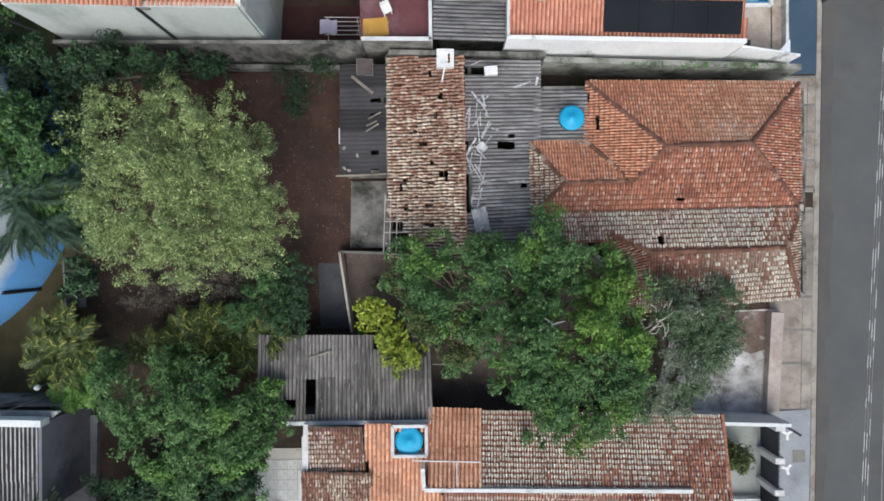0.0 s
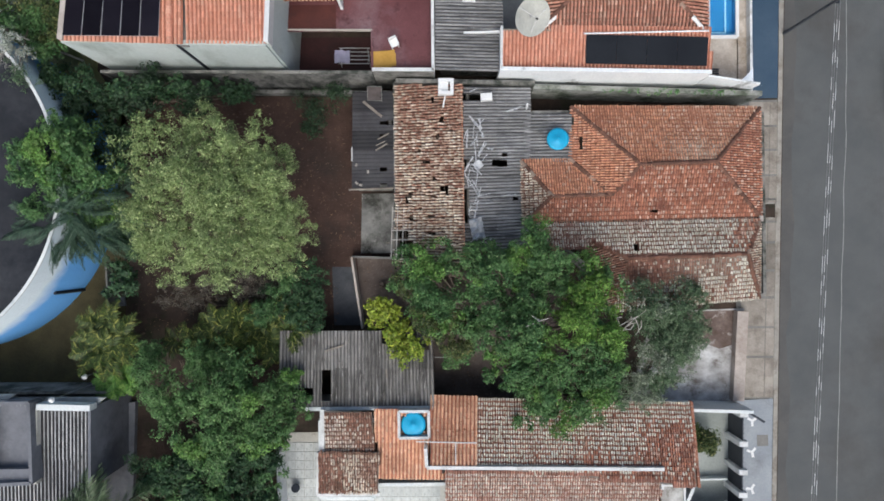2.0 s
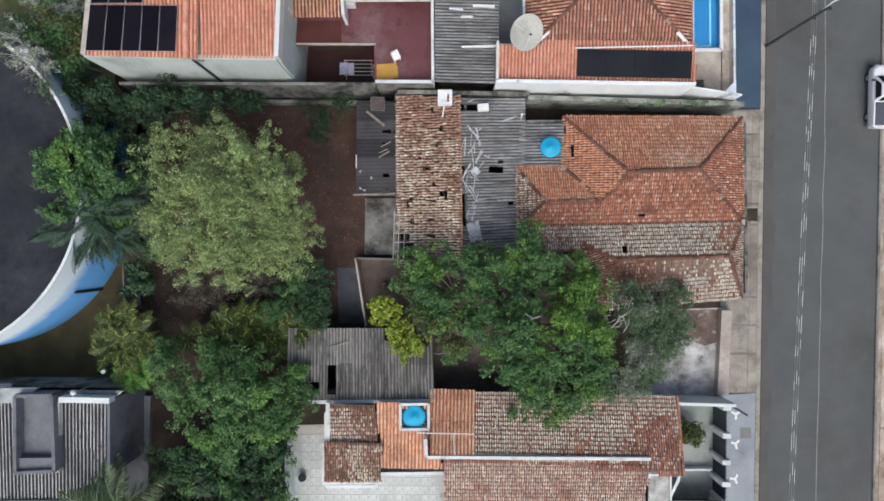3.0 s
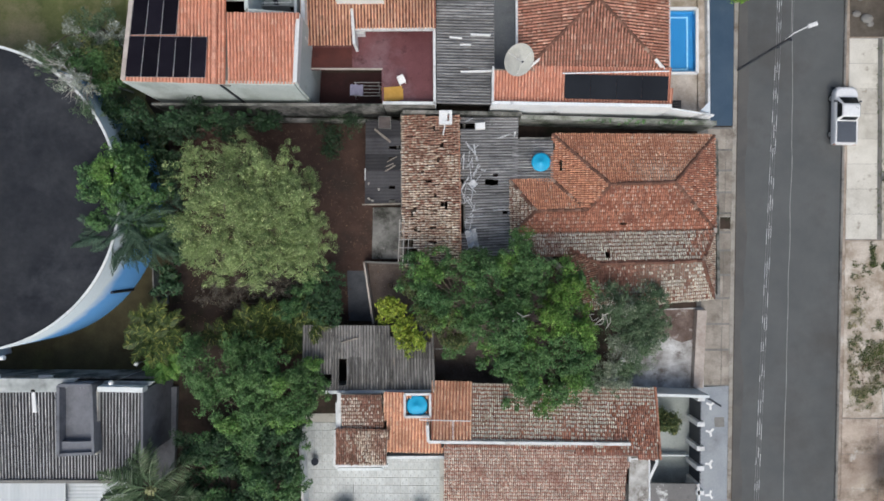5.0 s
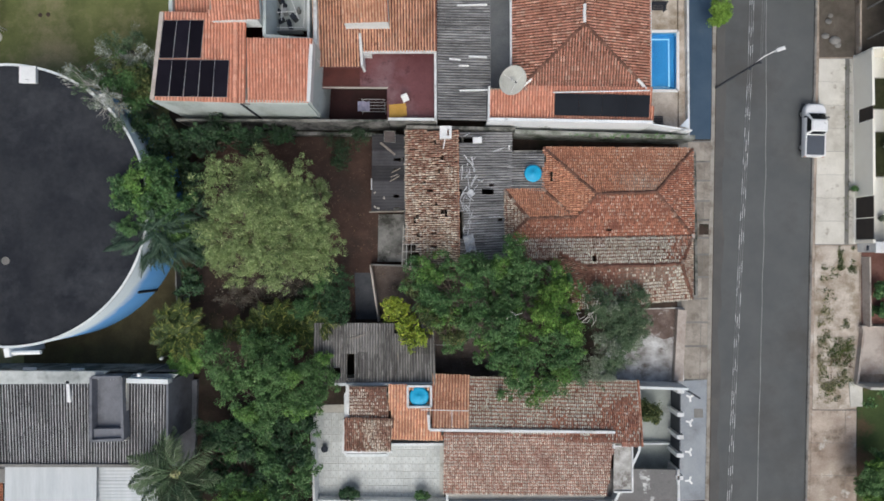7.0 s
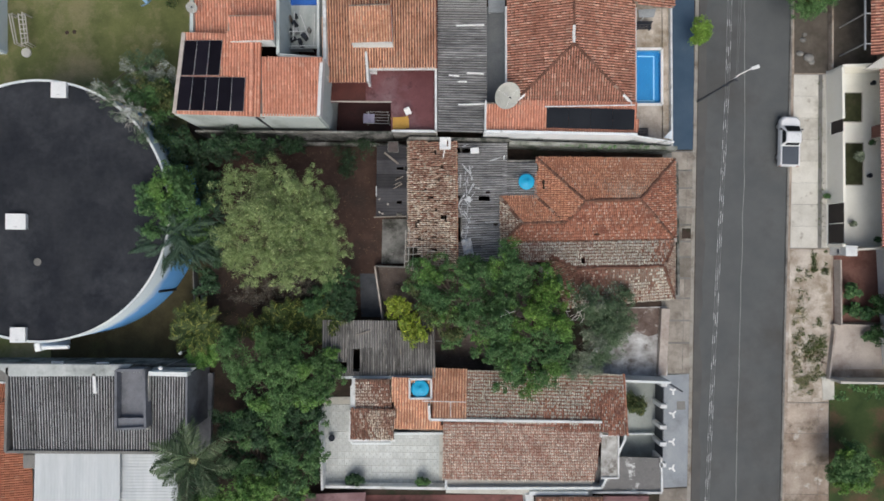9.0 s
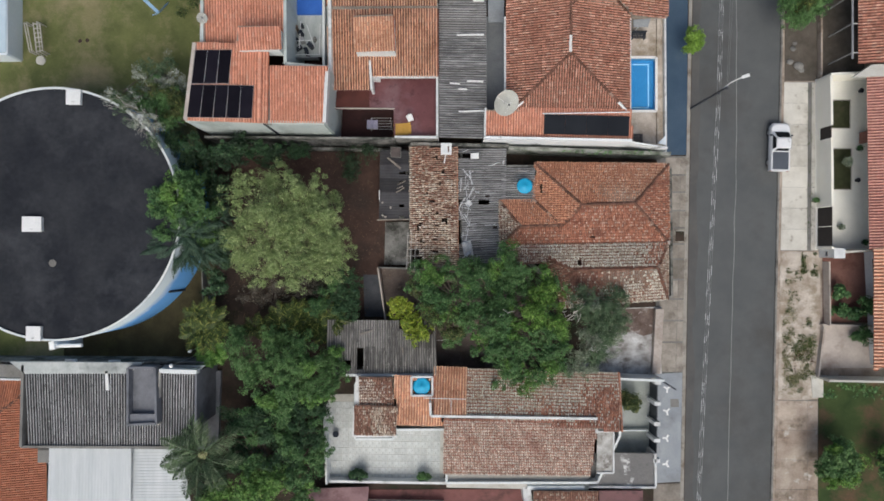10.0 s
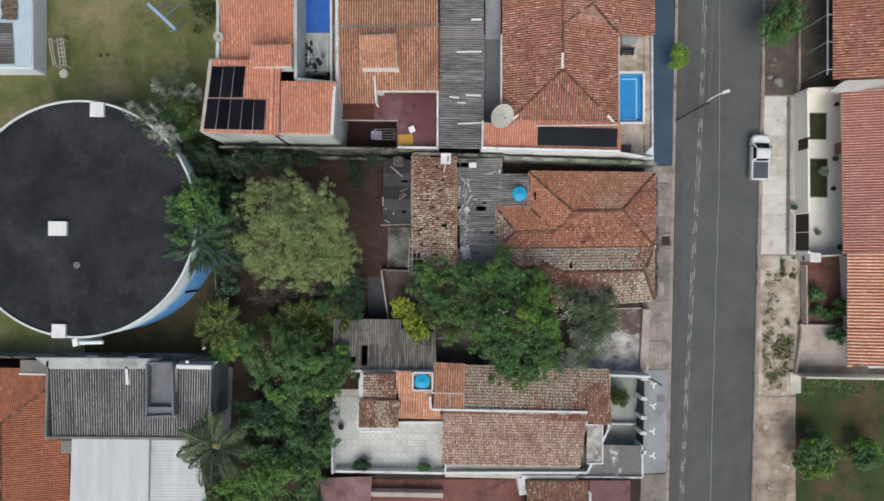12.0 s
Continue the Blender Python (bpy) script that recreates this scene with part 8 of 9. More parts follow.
# ---- south house: patio, gate, front ----
PATIO = bpy.data.objects["tiled_patio"]
_t = 0.60
p0, p1 = (-10.18, -12.09), (0.36, -19.83)
_w = _t - 0.018
bm = prism([(0, 0), (_w, 0), (_w, _w), (0, _w)], 0.0, 0.03, None, 0.004)
for c in ((0.25, 0.25), (0.75, 0.7)):
    plain = set(bm.faces)
    prism(rect(c[0] * _w, c[1] * _w, 0.08, 0.15), 0.0, 0.034, bm)
    for f in set(bm.faces) - plain:
        f.material_index = 1
_tile = bpy.data.meshes.new("paving_tile")
bm.to_mesh(_tile)
bm.free()
_tile.materials.append(M_PATIO)
_tile.materials.append(M_PATIOMARK)
_x0, _x1, _y0, _y1 = p0[0], p1[0], p1[1], p0[1]
_lx, _ly = (-7.64, -14.41)
for i in range(int((_x1 - _x0) / _t)):
    for j in range(int((_y1 - _y0) / _t)):
        x, y = _x0 + i * _t, _y0 + j * _t
        if y + _t > _ly and x + _t > _lx:
            continue
        attach(new("paving_tile", _tile), PATIO).matrix_basis = pose(x + 0.015, y + 0.015, 0.02 + float(RNG.normal(0, 0.003)))
alone("wall_link_west", wall((-7.14, -9.55), (-7.16, -12.34), 0.28, -0.05, 3.3), M_PLINTH, "white wall beside the small roof", "wall", kind="structure")
alone("guard_rail", rod((-1.41, -11.26, 4.0), (2.20, -11.30, 4.1), 0.035, None, 6), M_WHITE, "thin white pipe over the orange roof", "pipe")
alone("guard_rail", rod((0.93, -11.27, 4.05), (0.94, -12.48, 4.3), 0.03, None, 6), M_WHITE, "thin white pipe over the orange roof", "pipe")
alone("plant_pot", rod((*(-9.54, -15.63), 0.02), (-9.45, -15.48, 0.5), 0.22, None, 14, 0.28), M_DARKMETAL, "dark round plant pot on the patio", "plant pot")
part("verge_trim", wall((15.49, -9.17), (15.37, -13.89), 0.16, 2.55, 2.86, None, 4.28), M_TILE_RED, south, "red verge edge of the roof")
part("ledge", wall((13.38, -13.00), (13.29, -14.12), 0.16, 2.7, 4.0), M_PLINTH, south, "white parapet end")
for a, b in (((13.57, -17.81), (15.02, -17.79)), ((15.02, -17.79), (14.98, -14.23)), ((13.54, -14.25), (14.98, -14.23))):
    part("porch_edge", wall(a, b, 0.12, 2.75, 3.12), M_PLINTH, south, "white porch edge")
alone("yard_divider", wall((15.86, -14.92), (18.90, -14.89), 0.12, -0.02, 0.5), M_WHITEWALL, "low pale divider in the front yard", "wall", kind="structure")
fence = thing("street_fence", (*(19.21, -13.55), 0), "street fence of dark panels between white pillars", "fence")
_fa, _fb = (19.18, -10.22), (19.13, -17.10)
for t in (0.0, 0.27, 0.53, 0.74, 1.0):
    part("pillar", box(*along(_fa, _fb, t), -0.05, 0.55, 0.34, 2.05, 0, bevel=0.02), M_PLINTH, fence)
for t0, t1 in ((0.03, 0.24), (0.30, 0.50), (0.56, 0.71), (0.77, 0.97)):
    _panel = part("panel", wall(along(_fa, _fb, t0), along(_fa, _fb, t1), 0.06, 0.05, 1.85), M_DARKMETAL, fence)
    for k in range(5):
        c = along(_fa, _fb, t0 + (t1 - t0) * (k + 0.5) / 5)
        part("bar", box(c[0] + 0.05, c[1], 0.05, 0.04, 0.05, 1.82), M_DARKMETAL, _panel)
alone("gate_ramp_edge", wall((19.69, -10.14), (21.56, -11.27), 0.14, -0.05, 0.05), M_DARKMETAL, "dark metal strip set across the pavement", "metal strip")
for k, c in enumerate(((20.75, -11.19), (20.74, -13.26), (20.71, -15.72), (20.73, -18.07))):
    bm = bmesh.new()
    for a in (35, 150, 270):
        s = strip(c, (c[0] + 0.36 * math.cos(radians(a + 12 * k)), c[1] + 0.36 * math.sin(radians(a + 12 * k))), 0.16)
        prism(s, -0.01, 0.010 + 0.003 * (a == 150) + 0.006 * (a == 270), bm)
    alone("pavement_mark", bm, M_WHITE, "three-armed white mark painted on the pavement", "pavement mark", "white pavement marks")
alone("access_cover", box(*(21.44, -12.49), -0.05, 0.75, 0.75, 0.065, 2, bevel=0.01), M_GREYCONC, "grey square access cover in the pavement", "cover")
pit = thing("tree_pit", (*(21.80, 2.77), 0), "square dark pit framed in the pavement slabs", "tree pit")
for dx, dy, w, d in ((-0.45, 0, 0.1, 1.1), (0.45, 0, 0.1, 1.1), (0, -0.5, 1.0, 0.1), (0, 0.5, 1.0, 0.1)):
    c = (21.80, 2.77)
    part("edging", box(c[0] + dx, c[1] + dy, -0.05, w, d, 0.09), M_KERB, pit)
part("soil", box(*(21.80, 2.77), -0.05, 0.8, 0.9, 0.075), M_DARKSOIL, pit)

# southern neighbour
alone("wall_ledge", prism([(0.61, -18.12), (13.05, -18.18), (13.04, -19.61), (0.62, -19.49)], -0.05, 2.3), M_PALECONC, "pale ledge of the boundary wall below the eave", "ledge", kind="structure")
alone("neighbour_wall", wall((7.66, -19.30), (12.61, -19.25), 0.3, -0.05, 2.7), M_WHITEWALL, "white neighbouring wall", "wall", kind="structure")
alone("neighbour_post", box(*(7.75, -20.21), -0.05, 0.7, 1.7, 2.5, 8, bevel=0.1), M_PLINTH, "white rounded wall end", "wall end")
nb = thing("house", (*(12.14, -23.18), 0), "low house with dark lichened clay roof", "house")
tile_roof("roof_slope", [(8.27, -25.32, 2.4), (13.76, -25.26, 2.4), (13.66, -19.39, 3.0), (8.12, -19.46, 3.0)], M_TILE_OLDBROWN, nb, tw=0.16, tl=0.28, head=M_HEAD_OLD)
walls_of([(8.89, -25.95), (14.14, -25.88), (14.09, -20.76), (8.84, -20.82)], -0.05, 2.35, M_WHITEWALL, nb)
alone("maroon_roof", prism([(13.99, -19.66), (17.82, -19.61), (17.89, -27.35), (14.07, -27.40)], 2.1, 2.3), M_REDFLOOR, "flat maroon painted slab roof", "roof", kind="structure")
alone("maroon_roof_west", prism([(-11.73, -20.24), (-6.36, -20.02), (-6.80, -28.33), (-12.70, -28.40)], 0.9, 1.0), M_DUSTYMAROON, "flat dusty maroon roof slab", "roof", kind="structure")
alone("pink_wall", wall((-6.54, -21.72), (0.43, -21.78), 0.42, -0.05, 0.95), M_PINKCONC, "pinkish wall of the neighbouring yard", "wall", kind="structure")

# ---- pool house front ----
part("pool_floor", prism([(15.75, 19.05), (19.40, 19.08), (19.44, 13.97), (15.79, 13.94)], 0.0, 0.05), M_POOL, thing("swimming_pool", (*(18.34, 16.73), 0), "rectangular bright blue swimming pool with pale edge", "swimming pool"), "blue tiled pool floor")
POOL = bpy.data.objects["swimming_pool"]
_q = [(15.75, 18.97), (19.36, 19.00), (19.40, 14.10), (15.79, 14.07)]
for a, b in zip(_q, _q[1:] + _q[:1]):
    part("coping", wall(a, b, 0.22, 0.0, 0.53), M_WHITE, POOL)
for a, b in zip(_q, _q[1:] + _q[:1]):
    a2, b2 = along(a, b, 0.03), along(a, b, 0.97)
    part("pool_side", wall(along(a2, (18.18, 16.54), 0.08), along(b2, (18.18, 16.54), 0.08), 0.06, 0.04, 0.46), M_POOL, POOL)
for a, b in (((17.36, 18.45), (18.78, 18.46)), ((18.78, 18.52), (18.82, 14.51)), ((17.39, 14.50), (18.87, 14.51))):
    part("pool_ledge", wall(a, b, 0.10, 0.04, 0.09), M_SKYWALL, POOL, "pale line on the pool floor")
part("water", prism([(15.85, 18.88), (19.26, 18.91), (19.30, 14.20), (15.89, 14.17)], 0.37, 0.40), M_WATER, POOL)
bpy.data.objects["water"].visible_shadow = False
alone("deck_stone", prism([(19.39, 22.62), (20.21, 22.63), (20.31, 10.64), (19.50, 10.63)], 0.0, 0.45), M_SAND, "pale sandstone pool surround", "deck", kind="structure")
alone("deck_stone_south", prism([(16.37, 13.94), (19.39, 13.98), (19.42, 10.74), (16.61, 10.81)], 0.0, 0.45), M_SAND, "pale sandstone pool surround", "deck", kind="structure")
alone("deck_stone_north", prism([(16.29, 22.59), (19.31, 22.62), (19.34, 19.13), (16.54, 19.10)], 0.0, 0.45), M_SAND, "pale sandstone pool surround", "deck", kind="structure")
bench = thing("garden_bench", (*(17.76, 20.95), 0.45), "dark wooden garden bench by the pool", "bench")
_c = (17.63, 20.81)
for k in range(4):
    part("slat", box(_c[0], _c[1] - 0.2 + k * 0.14, 0.85, 1.3, 0.10, 0.04), M_DARKMETAL, bench)
for x in (-0.55, 0.55):
    part("leg", box(_c[0] + x, _c[1], 0.45, 0.07, 0.5, 0.4), M_DARKMETAL, bench)
part("backrest", box(_c[0], _c[1] + 0.28, 0.85, 1.3, 0.05, 0.45), M_DARKMETAL, bench)
alone("canopy", prism([(16.63, 21.65), (18.15, 21.77), (17.95, 21.03), (16.69, 21.02)], 2.3, 2.38), M_PALEBLUE, "small pale canopy at the porch edge", "canopy")
alone("canopy_post", rod((*(17.37, 21.34), 0.45), (*(17.37, 21.34), 2.3), 0.05), M_WHITE, "white post under the canopy", "post")
stepg = thing("grille_steps", (*(17.94, 11.78), 0.45), "dark slatted grille beside the side wall", "grille")
for k in range(7):
    c = along((17.69, 11.96), (17.70, 11.15), k / 6)
    part("slat", box(c[0], c[1], 0.45 + 0.03, 0.95, 0.07, 0.12), M_DARKMETAL, stepg)
alone("blue_awning", prism([(19.15, 10.97), (19.89, 11.73), (19.90, 10.82)], 1.5, 1.56), M_SKYWALL, "small pale blue corner awning", "awning")
alone("awning_post", rod((*(19.77, 11.10), 0.45), (*(19.77, 11.10), 1.5), 0.04), M_WHITE, "white post under the awning", "post")

# ---- reservoir fittings and lawn ----


def hatch(px, w, d, z, label):
    t = thing("roof_hatch", (*px, z), label, "hatch", "reservoir hatches")
    part("upstand", box(*px, z, w, d, 0.32, 0, bevel=0.02), M_WHITE, t)
    lid = part("lid", box(*px, z + 0.32, w + 0.1, d + 0.1, 0.06, 0, bevel=0.015), M_WHITE, t)
    part("handle", box(px[0], px[1] - d * 0.35, z + 0.38, 0.2, 0.04, 0.05), M_STEEL, lid, "small steel handle")


hatch((-33.39, 3.11), 1.5, 1.15, 5.72, "white square access hatch on the dark roof")
hatch((-30.11, 13.51), 1.1, 1.15, 5.72, "white square access hatch at the roof rim")
hatch((-33.16, -5.80), 1.1, 1.1, 5.72, "white square access hatch at the roof rim")
hatch((-24.65, 11.86), 0.4, 0.45, 5.72, "small pale box on the roof rim")
alone("roof_spot", rod((*(-31.87, -0.06), 5.70), (*(-31.87, -0.06), 5.76), 0.3, None, 20), M_GREYCONC, "round pale patch on the dark roof", "patch")
alone("outlet_pipe", rod((-33.05, -7.20, 3.6), (-30.69, -7.12, 3.6), 0.16, None, 10), M_WHITE, "white outlet pipe outside the reservoir wall", "pipe")
alone("outlet_box", box(*(-33.08, -7.12), -0.05, 0.45, 0.7, 4.0, 10, bevel=0.03), M_WHITE, "white outlet column beside the reservoir", "column")
_ang = math.atan2(-2.35 - RC[1], -23.75 - RC[0])
part("drain_pipe", rod((RC[0] + (RR + 0.12) * math.cos(_ang), RC[1] + (RR + 0.12) * math.sin(_ang), 0.0), (RC[0] + (RR + 0.10) * math.cos(_ang), RC[1] + (RR + 0.10) * math.sin(_ang), 3.0), 0.10), M_DARKMETAL, res, "dark drain pipe")

kiosk = thing("kiosk", (*(-42.17, 22.25), 0), "small pale blue pump house with grey corrugated roof", "pump house")
walls_of([(-44.96, 18.31), (-38.74, 18.38), (-38.89, 27.97), (-45.12, 27.91)], -0.05, 1.9, M_SKYWALL, kiosk)
part("roof_slab", prism([(-44.99, 18.44), (-38.73, 18.51), (-38.82, 27.92), (-45.14, 27.86)], 1.86, 2.0), M_KIOSK, kiosk, "pale blue slab roof")
sheet_roof([(-40.37, 18.68, 2.08), (-40.64, 22.55, 2.08), (-44.70, 22.42, 2.3), (-44.64, 18.56, 2.3)], M_FIBRE, kiosk)
cloth((*(-40.83, 23.75), 2.0), 1.5, 1.9, M_BARK, "heap of grey rubble sheeting on the slab", 17, 0.3, 0, "rubble_sheet", "rubble")
climb = thing("climbing_frame", (*(-37.63, 20.48), 0), "weathered wooden ladder climbing frame on the lawn", "climbing frame")
for a, b in (((-37.92, 21.53, 0.9), (-37.39, 18.93, 0.9)), ((-37.70, 21.58, 0.9), (-37.18, 18.99, 0.9)), ((-37.11, 21.53, 0.9), (-36.74, 18.83, 0.9)), ((-36.78, 21.65, 0.9), (-36.42, 18.89, 0.9)), ((-36.51, 21.54, 0.9), (-36.20, 19.00, 0.9))):
    part("rail", rod(a, b, 0.05, None, 6), M_PALEWOOD, climb)
    for e in (a, b):
        part("post", rod((e[0], e[1], -0.05), e, 0.05, None, 6), M_PALEWOOD, climb)
for k in range(7):
    a, b = on_line((-37.09, 21.42, 0.93), (-36.72, 18.93, 0.93), k / 6), on_line((-36.49, 21.42, 0.93), (-36.18, 19.04, 0.93), k / 6)
    part("rung", rod(a, b, 0.04, None, 6), M_PALEWOOD, climb)
alone("concrete_disc", rod((*(-36.94, 18.40), -0.05), (*(-36.94, 18.40), 0.12), 0.42, None, 24), M_PALECONC, "round pale concrete cover on the lawn", "cover")
for px in ((-33.39, 20.25), (-32.73, 20.31)):
    alone("turf_hole", rod((*px, -0.02), (*px, 0.012), 0.22, None, 14, 0.16), M_DARKSOIL, "small dark hole in the turf", "hole", "turf holes")
swing = thing("swing_frame", (*(-27.34, 24.17), 0), "pale blue steel swing frame on the lawn", "swing")
part("top_beam", wall((-27.78, 24.44), (-25.15, 22.03), 0.28, 2.1, 2.25), M_SWING, swing)
for a, b in (((-27.78, 24.44, 2.2), (-28.19, 26.26)), ((-26.12, 23.18, 2.2), (-25.60, 25.51)), ((-25.15, 22.03, 2.2), (-25.35, 23.86)), ((-27.08, 23.81, 2.2), (-26.81, 25.50)), ((-25.15, 22.03, 2.2), (-26.77, 22.69))):
    part("leg", rod((*b, -0.05), (a[0], a[1], 2.12), 0.06, None, 8), M_SWING, swing)

# ---- south-west building fittings ----
hs = thing("roof_tank_housing", (*(-25.30, -11.28), 3.9), "grey concrete tank housing with open top", "tank housing")
_h = [(-26.05, -8.76), (-23.80, -8.73), (-23.64, -13.37), (-26.03, -13.50)]
for a, b in zip(_h, _h[1:] + _h[:1]):
    part("wall", wall(a, b, 0.2, 3.9, 4.95), M_SLATEWALL, hs)
part("floor", prism(_h, 3.95, 4.25), M_SLATEWALL, hs, "grey housing floor")
part("inner_slab", prism([(-25.95, -12.65), (-23.84, -12.63), (-23.78, -13.38), (-26.04, -13.45)], 4.26, 4.7), M_SLATEWALL, hs)
alone("hall_parapet", wall((-23.58, -9.06), (-20.45, -9.12), 0.35, 3.9, 4.6), M_WHITEWALL, "pale raised parapet", "parapet", kind="structure")
alone("hall_parapet_east", wall((-20.54, -9.14), (-20.53, -13.83), 0.16, -0.05, 4.5), M_SLATEWALL, "dark blue-grey raised parapet", "parapet", kind="structure")
alone("hall_parapet_west", wall((-23.67, -9.18), (-23.71, -13.61), 0.16, 3.9, 4.5), M_PALECONC, "pale grey raised parapet", "parapet", kind="structure")
alone("roof_flashing", prism([(-28.33, -9.17), (-28.07, -9.17), (-27.95, -10.78), (-28.20, -10.79)], 4.0, 4.3), M_WHITE, "white flashing strip on the grey roof", "flashing")
alone("side_yard", prism([(-22.15, -9.92), (-20.02, -9.90), (-20.20, -17.01), (-22.06, -17.03)], -0.1, 0.3), M_SLATEWALL, "dark blue-grey side strip", "yard", kind="structure")
for px in ((-32.27, -8.67), (-28.47, -8.73)):
    alone("wall_cap", box(*px, 2.5, 1.0, 0.35, 0.16, 0, bevel=0.02), M_PLINTH, "pale cap block on the boundary wall", "cap block", "wall caps")
for px, z in (((-21.77, -7.65), 2.9), ((-22.40, -8.52), 5.0)):
    lt = thing("globe_lamp", (*px, 0), "white globe lamp on a thin post", "lamp", "globe lamps")
    part("post", rod((*px, -0.05), (*px, z - 0.12), 0.035, None, 8), M_STEEL, lt)
    bm = bmesh.new()
    bmesh.ops.create_uvsphere(bm, u_segments=16, v_segments=10, radius=0.17, matrix=Matrix.Translation((*px, z)))
    part("globe", bm, M_WHITE, lt, "white glass globe")
alone("grey_slab", prism([(-38.41, -8.84), (-35.99, -8.91), (-35.97, -10.05), (-38.39, -10.07)], 3.1, 3.35), M_GREYCONC, "flat grey slab beside the parapet", "slab", kind="structure")
alone("grey_slab_edge", wall((-38.44, -10.12), (-35.97, -10.15), 0.16, 2.8, 3.45), M_PLINTH, "pale slab edge", "slab edge", kind="structure")
alone("roof_vent", box(*(-33.99, -16.69), 2.9, 1.2, 1.2, 0.5, 0, bevel=0.08), M_GREYCONC, "weathered grey vent box on the tile roof", "vent")

# ---- eastern fronts ----
alone("wall_return", wall((34.20, 17.12), (38.72, 17.33), 0.2, -0.05, 2.1), M_CREAM, "cream rendered side wall", "wall", kind="structure")
for a, b in (((35.10, 15.38), (37.28, 12.76)), ((35.16, 10.93), (37.42, 7.16))):
    s = span(a, b)
    bed = thing("grass_bed", ((s[0] + s[2]) / 2, (s[1] + s[3]) / 2, 0.02), "dark green rectangular grass bed in paving", "grass bed", "grass beds")
    part("turf", prism([(s[0], s[1]), (s[2], s[1]), (s[2], s[3]), (s[0], s[3])], 0.0, 0.06), M_TURF, bed)
    for p, q in (((s[0], s[1]), (s[2], s[1])), ((s[2], s[1]), (s[2], s[3])), ((s[2], s[3]), (s[0], s[3])), ((s[0], s[3]), (s[0], s[1]))):
        part("edging", wall(p, q, 0.08, 0.0, 0.09), M_PALECONC, bed)
for px, mt, lf in (((38.15, 16.20), M_DARKMETAL, None), ((37.88, 8.01), M_DARKMETAL, None), ((37.96, 10.90), M_KERB, L_GREEN), ((33.97, 6.12), M_KERB, L_GREEN), ((36.33, 3.74), M_KERB, L_GREY), ((38.51, 2.35), M_KERB, L_GREEN)):
    pt = thing("plant_pot", (*px, 0.02), "small plant pot on the pale court", "plant pot", "court plant pots")
    bm = bmesh.new()
    _lathe(bm, (*px, 0.0), [(0.13, 0.0), (0.2, 0.3), (0.22, 0.32), (0.19, 0.33), (0.17, 0.26), (0.01, 0.25)], 16)
    part("pot", bm, mt, pt)
    if lf:
        rng = np.random.default_rng(int(abs(px[0]) * 100))
        v, f = leaf_cloud(np.array([[px[0], px[1], 0.45]]), np.array([0.28]), 160, 0.09, 0.4, 0.6, rng=rng)
        meshpart("foliage", fast_mesh("foliage", v, f, lf), pt)
alone("court_niche", box(*(37.88, 11.76), 0.6, 0.28, 1.0, 1.1, 0, bevel=0.02), M_REDEARTH, "reddish meter cabinet on the house front", "cabinet")
alone("parapet_pale", prism([(35.29, 16.51), (36.83, 17.56), (47.13, 18.09), (47.13, 16.74)], 2.9, 3.35), M_PALECONC, "pale flat parapet between two roofs", "parapet", kind="structure")
ver = thing("veranda_frame", (*(35.29, 21.97), 0), "grey steel veranda frame along the dark yard", "veranda")
_va, _vb = (35.26, 26.37), (35.32, 17.68)
for t in (-0.3, 0.02, 0.31, 0.60, 0.89):
    c = along(_va, _vb, t)
    part("column", rod((*c, -0.05), (*c, 3.15), 0.07), M_STEEL, ver)
    part("cross_beam", rod((*c, 3.15), (c[0] + 2.6, c[1], 3.2), 0.05), M_STEEL, ver)
part("front_beam", rod((*along(_va, _vb, -0.4), 3.15), (*along(_va, _vb, 0.95), 3.15), 0.08), M_STEEL, ver)
alone("low_kerb_wall", wall((34.29, 31.86), (34.39, 17.34), 0.16, -0.05, 0.5), M_BROWNCONC, "low pinkish wall beside the verge", "wall", kind="structure")
for k, (px, r) in enumerate((((32.02, 20.03), 0.28), ((32.52, 18.44), 0.42), ((31.75, 18.82), 0.3), ((32.80, 18.06), 0.25), ((32.18, 20.52), 0.2))):
    bm = bmesh.new()
    bmesh.ops.create_icosphere(bm, subdivisions=2, radius=r, matrix=Matrix.Translation((*px, r * 0.25)) @ Matrix.Diagonal((1.1, 0.9, 0.5, 1)))
    for v in bm.verts:
        v.co += v.normal * 0.05 * noise.noise(v.co * 4)
    alone("stone", bm, M_GREYCONC, "loose grey stone on the dark verge", "stone", "verge stones")
alone("pavement_joint", prism([(33.47, 16.67), (33.63, 16.67), (33.80, 1.70), (33.63, 1.70)], -0.05, 0.006), M_GREYCONC, "dirty weedy joint along the pale pavement", "joint", kind="structure")
gp = thing("gate_pillar", (*(35.11, 1.33), 0), "white gate pillar with flat cap", "gate pillar")
part("shaft", box(*(35.00, 1.33), -0.05, 0.9, 0.8, 2.1, 0, bevel=0.02), M_PLINTH, gp)
_cap = part("cap", box(*(35.00, 1.33), 2.05, 1.0, 0.9, 0.1, 0, bevel=0.02), M_PLINTH, gp)
part("slot", box(*(33.83, 1.28), 2.15, 0.18, 0.4, 0.03), M_DARKMETAL, _cap, "dark slot")
alone("wall_red_court", wall((34.95, 0.56), (35.05, -5.18), 0.12, -0.05, 0.9), M_PALEWALL, "worn pinkish front wall", "wall", kind="structure")
alone("wall_court_divide", wall((34.61, -5.18), (39.32, -5.24), 0.14, -0.05, 0.5), M_PALEWALL, "low worn dividing wall", "wall", kind="structure")
alone("wall_worn_front", wall((34.83, -5.35), (34.32, -9.94), 0.16, -0.05, 0.45), M_PALEWALL, "worn low front wall", "wall", kind="structure")
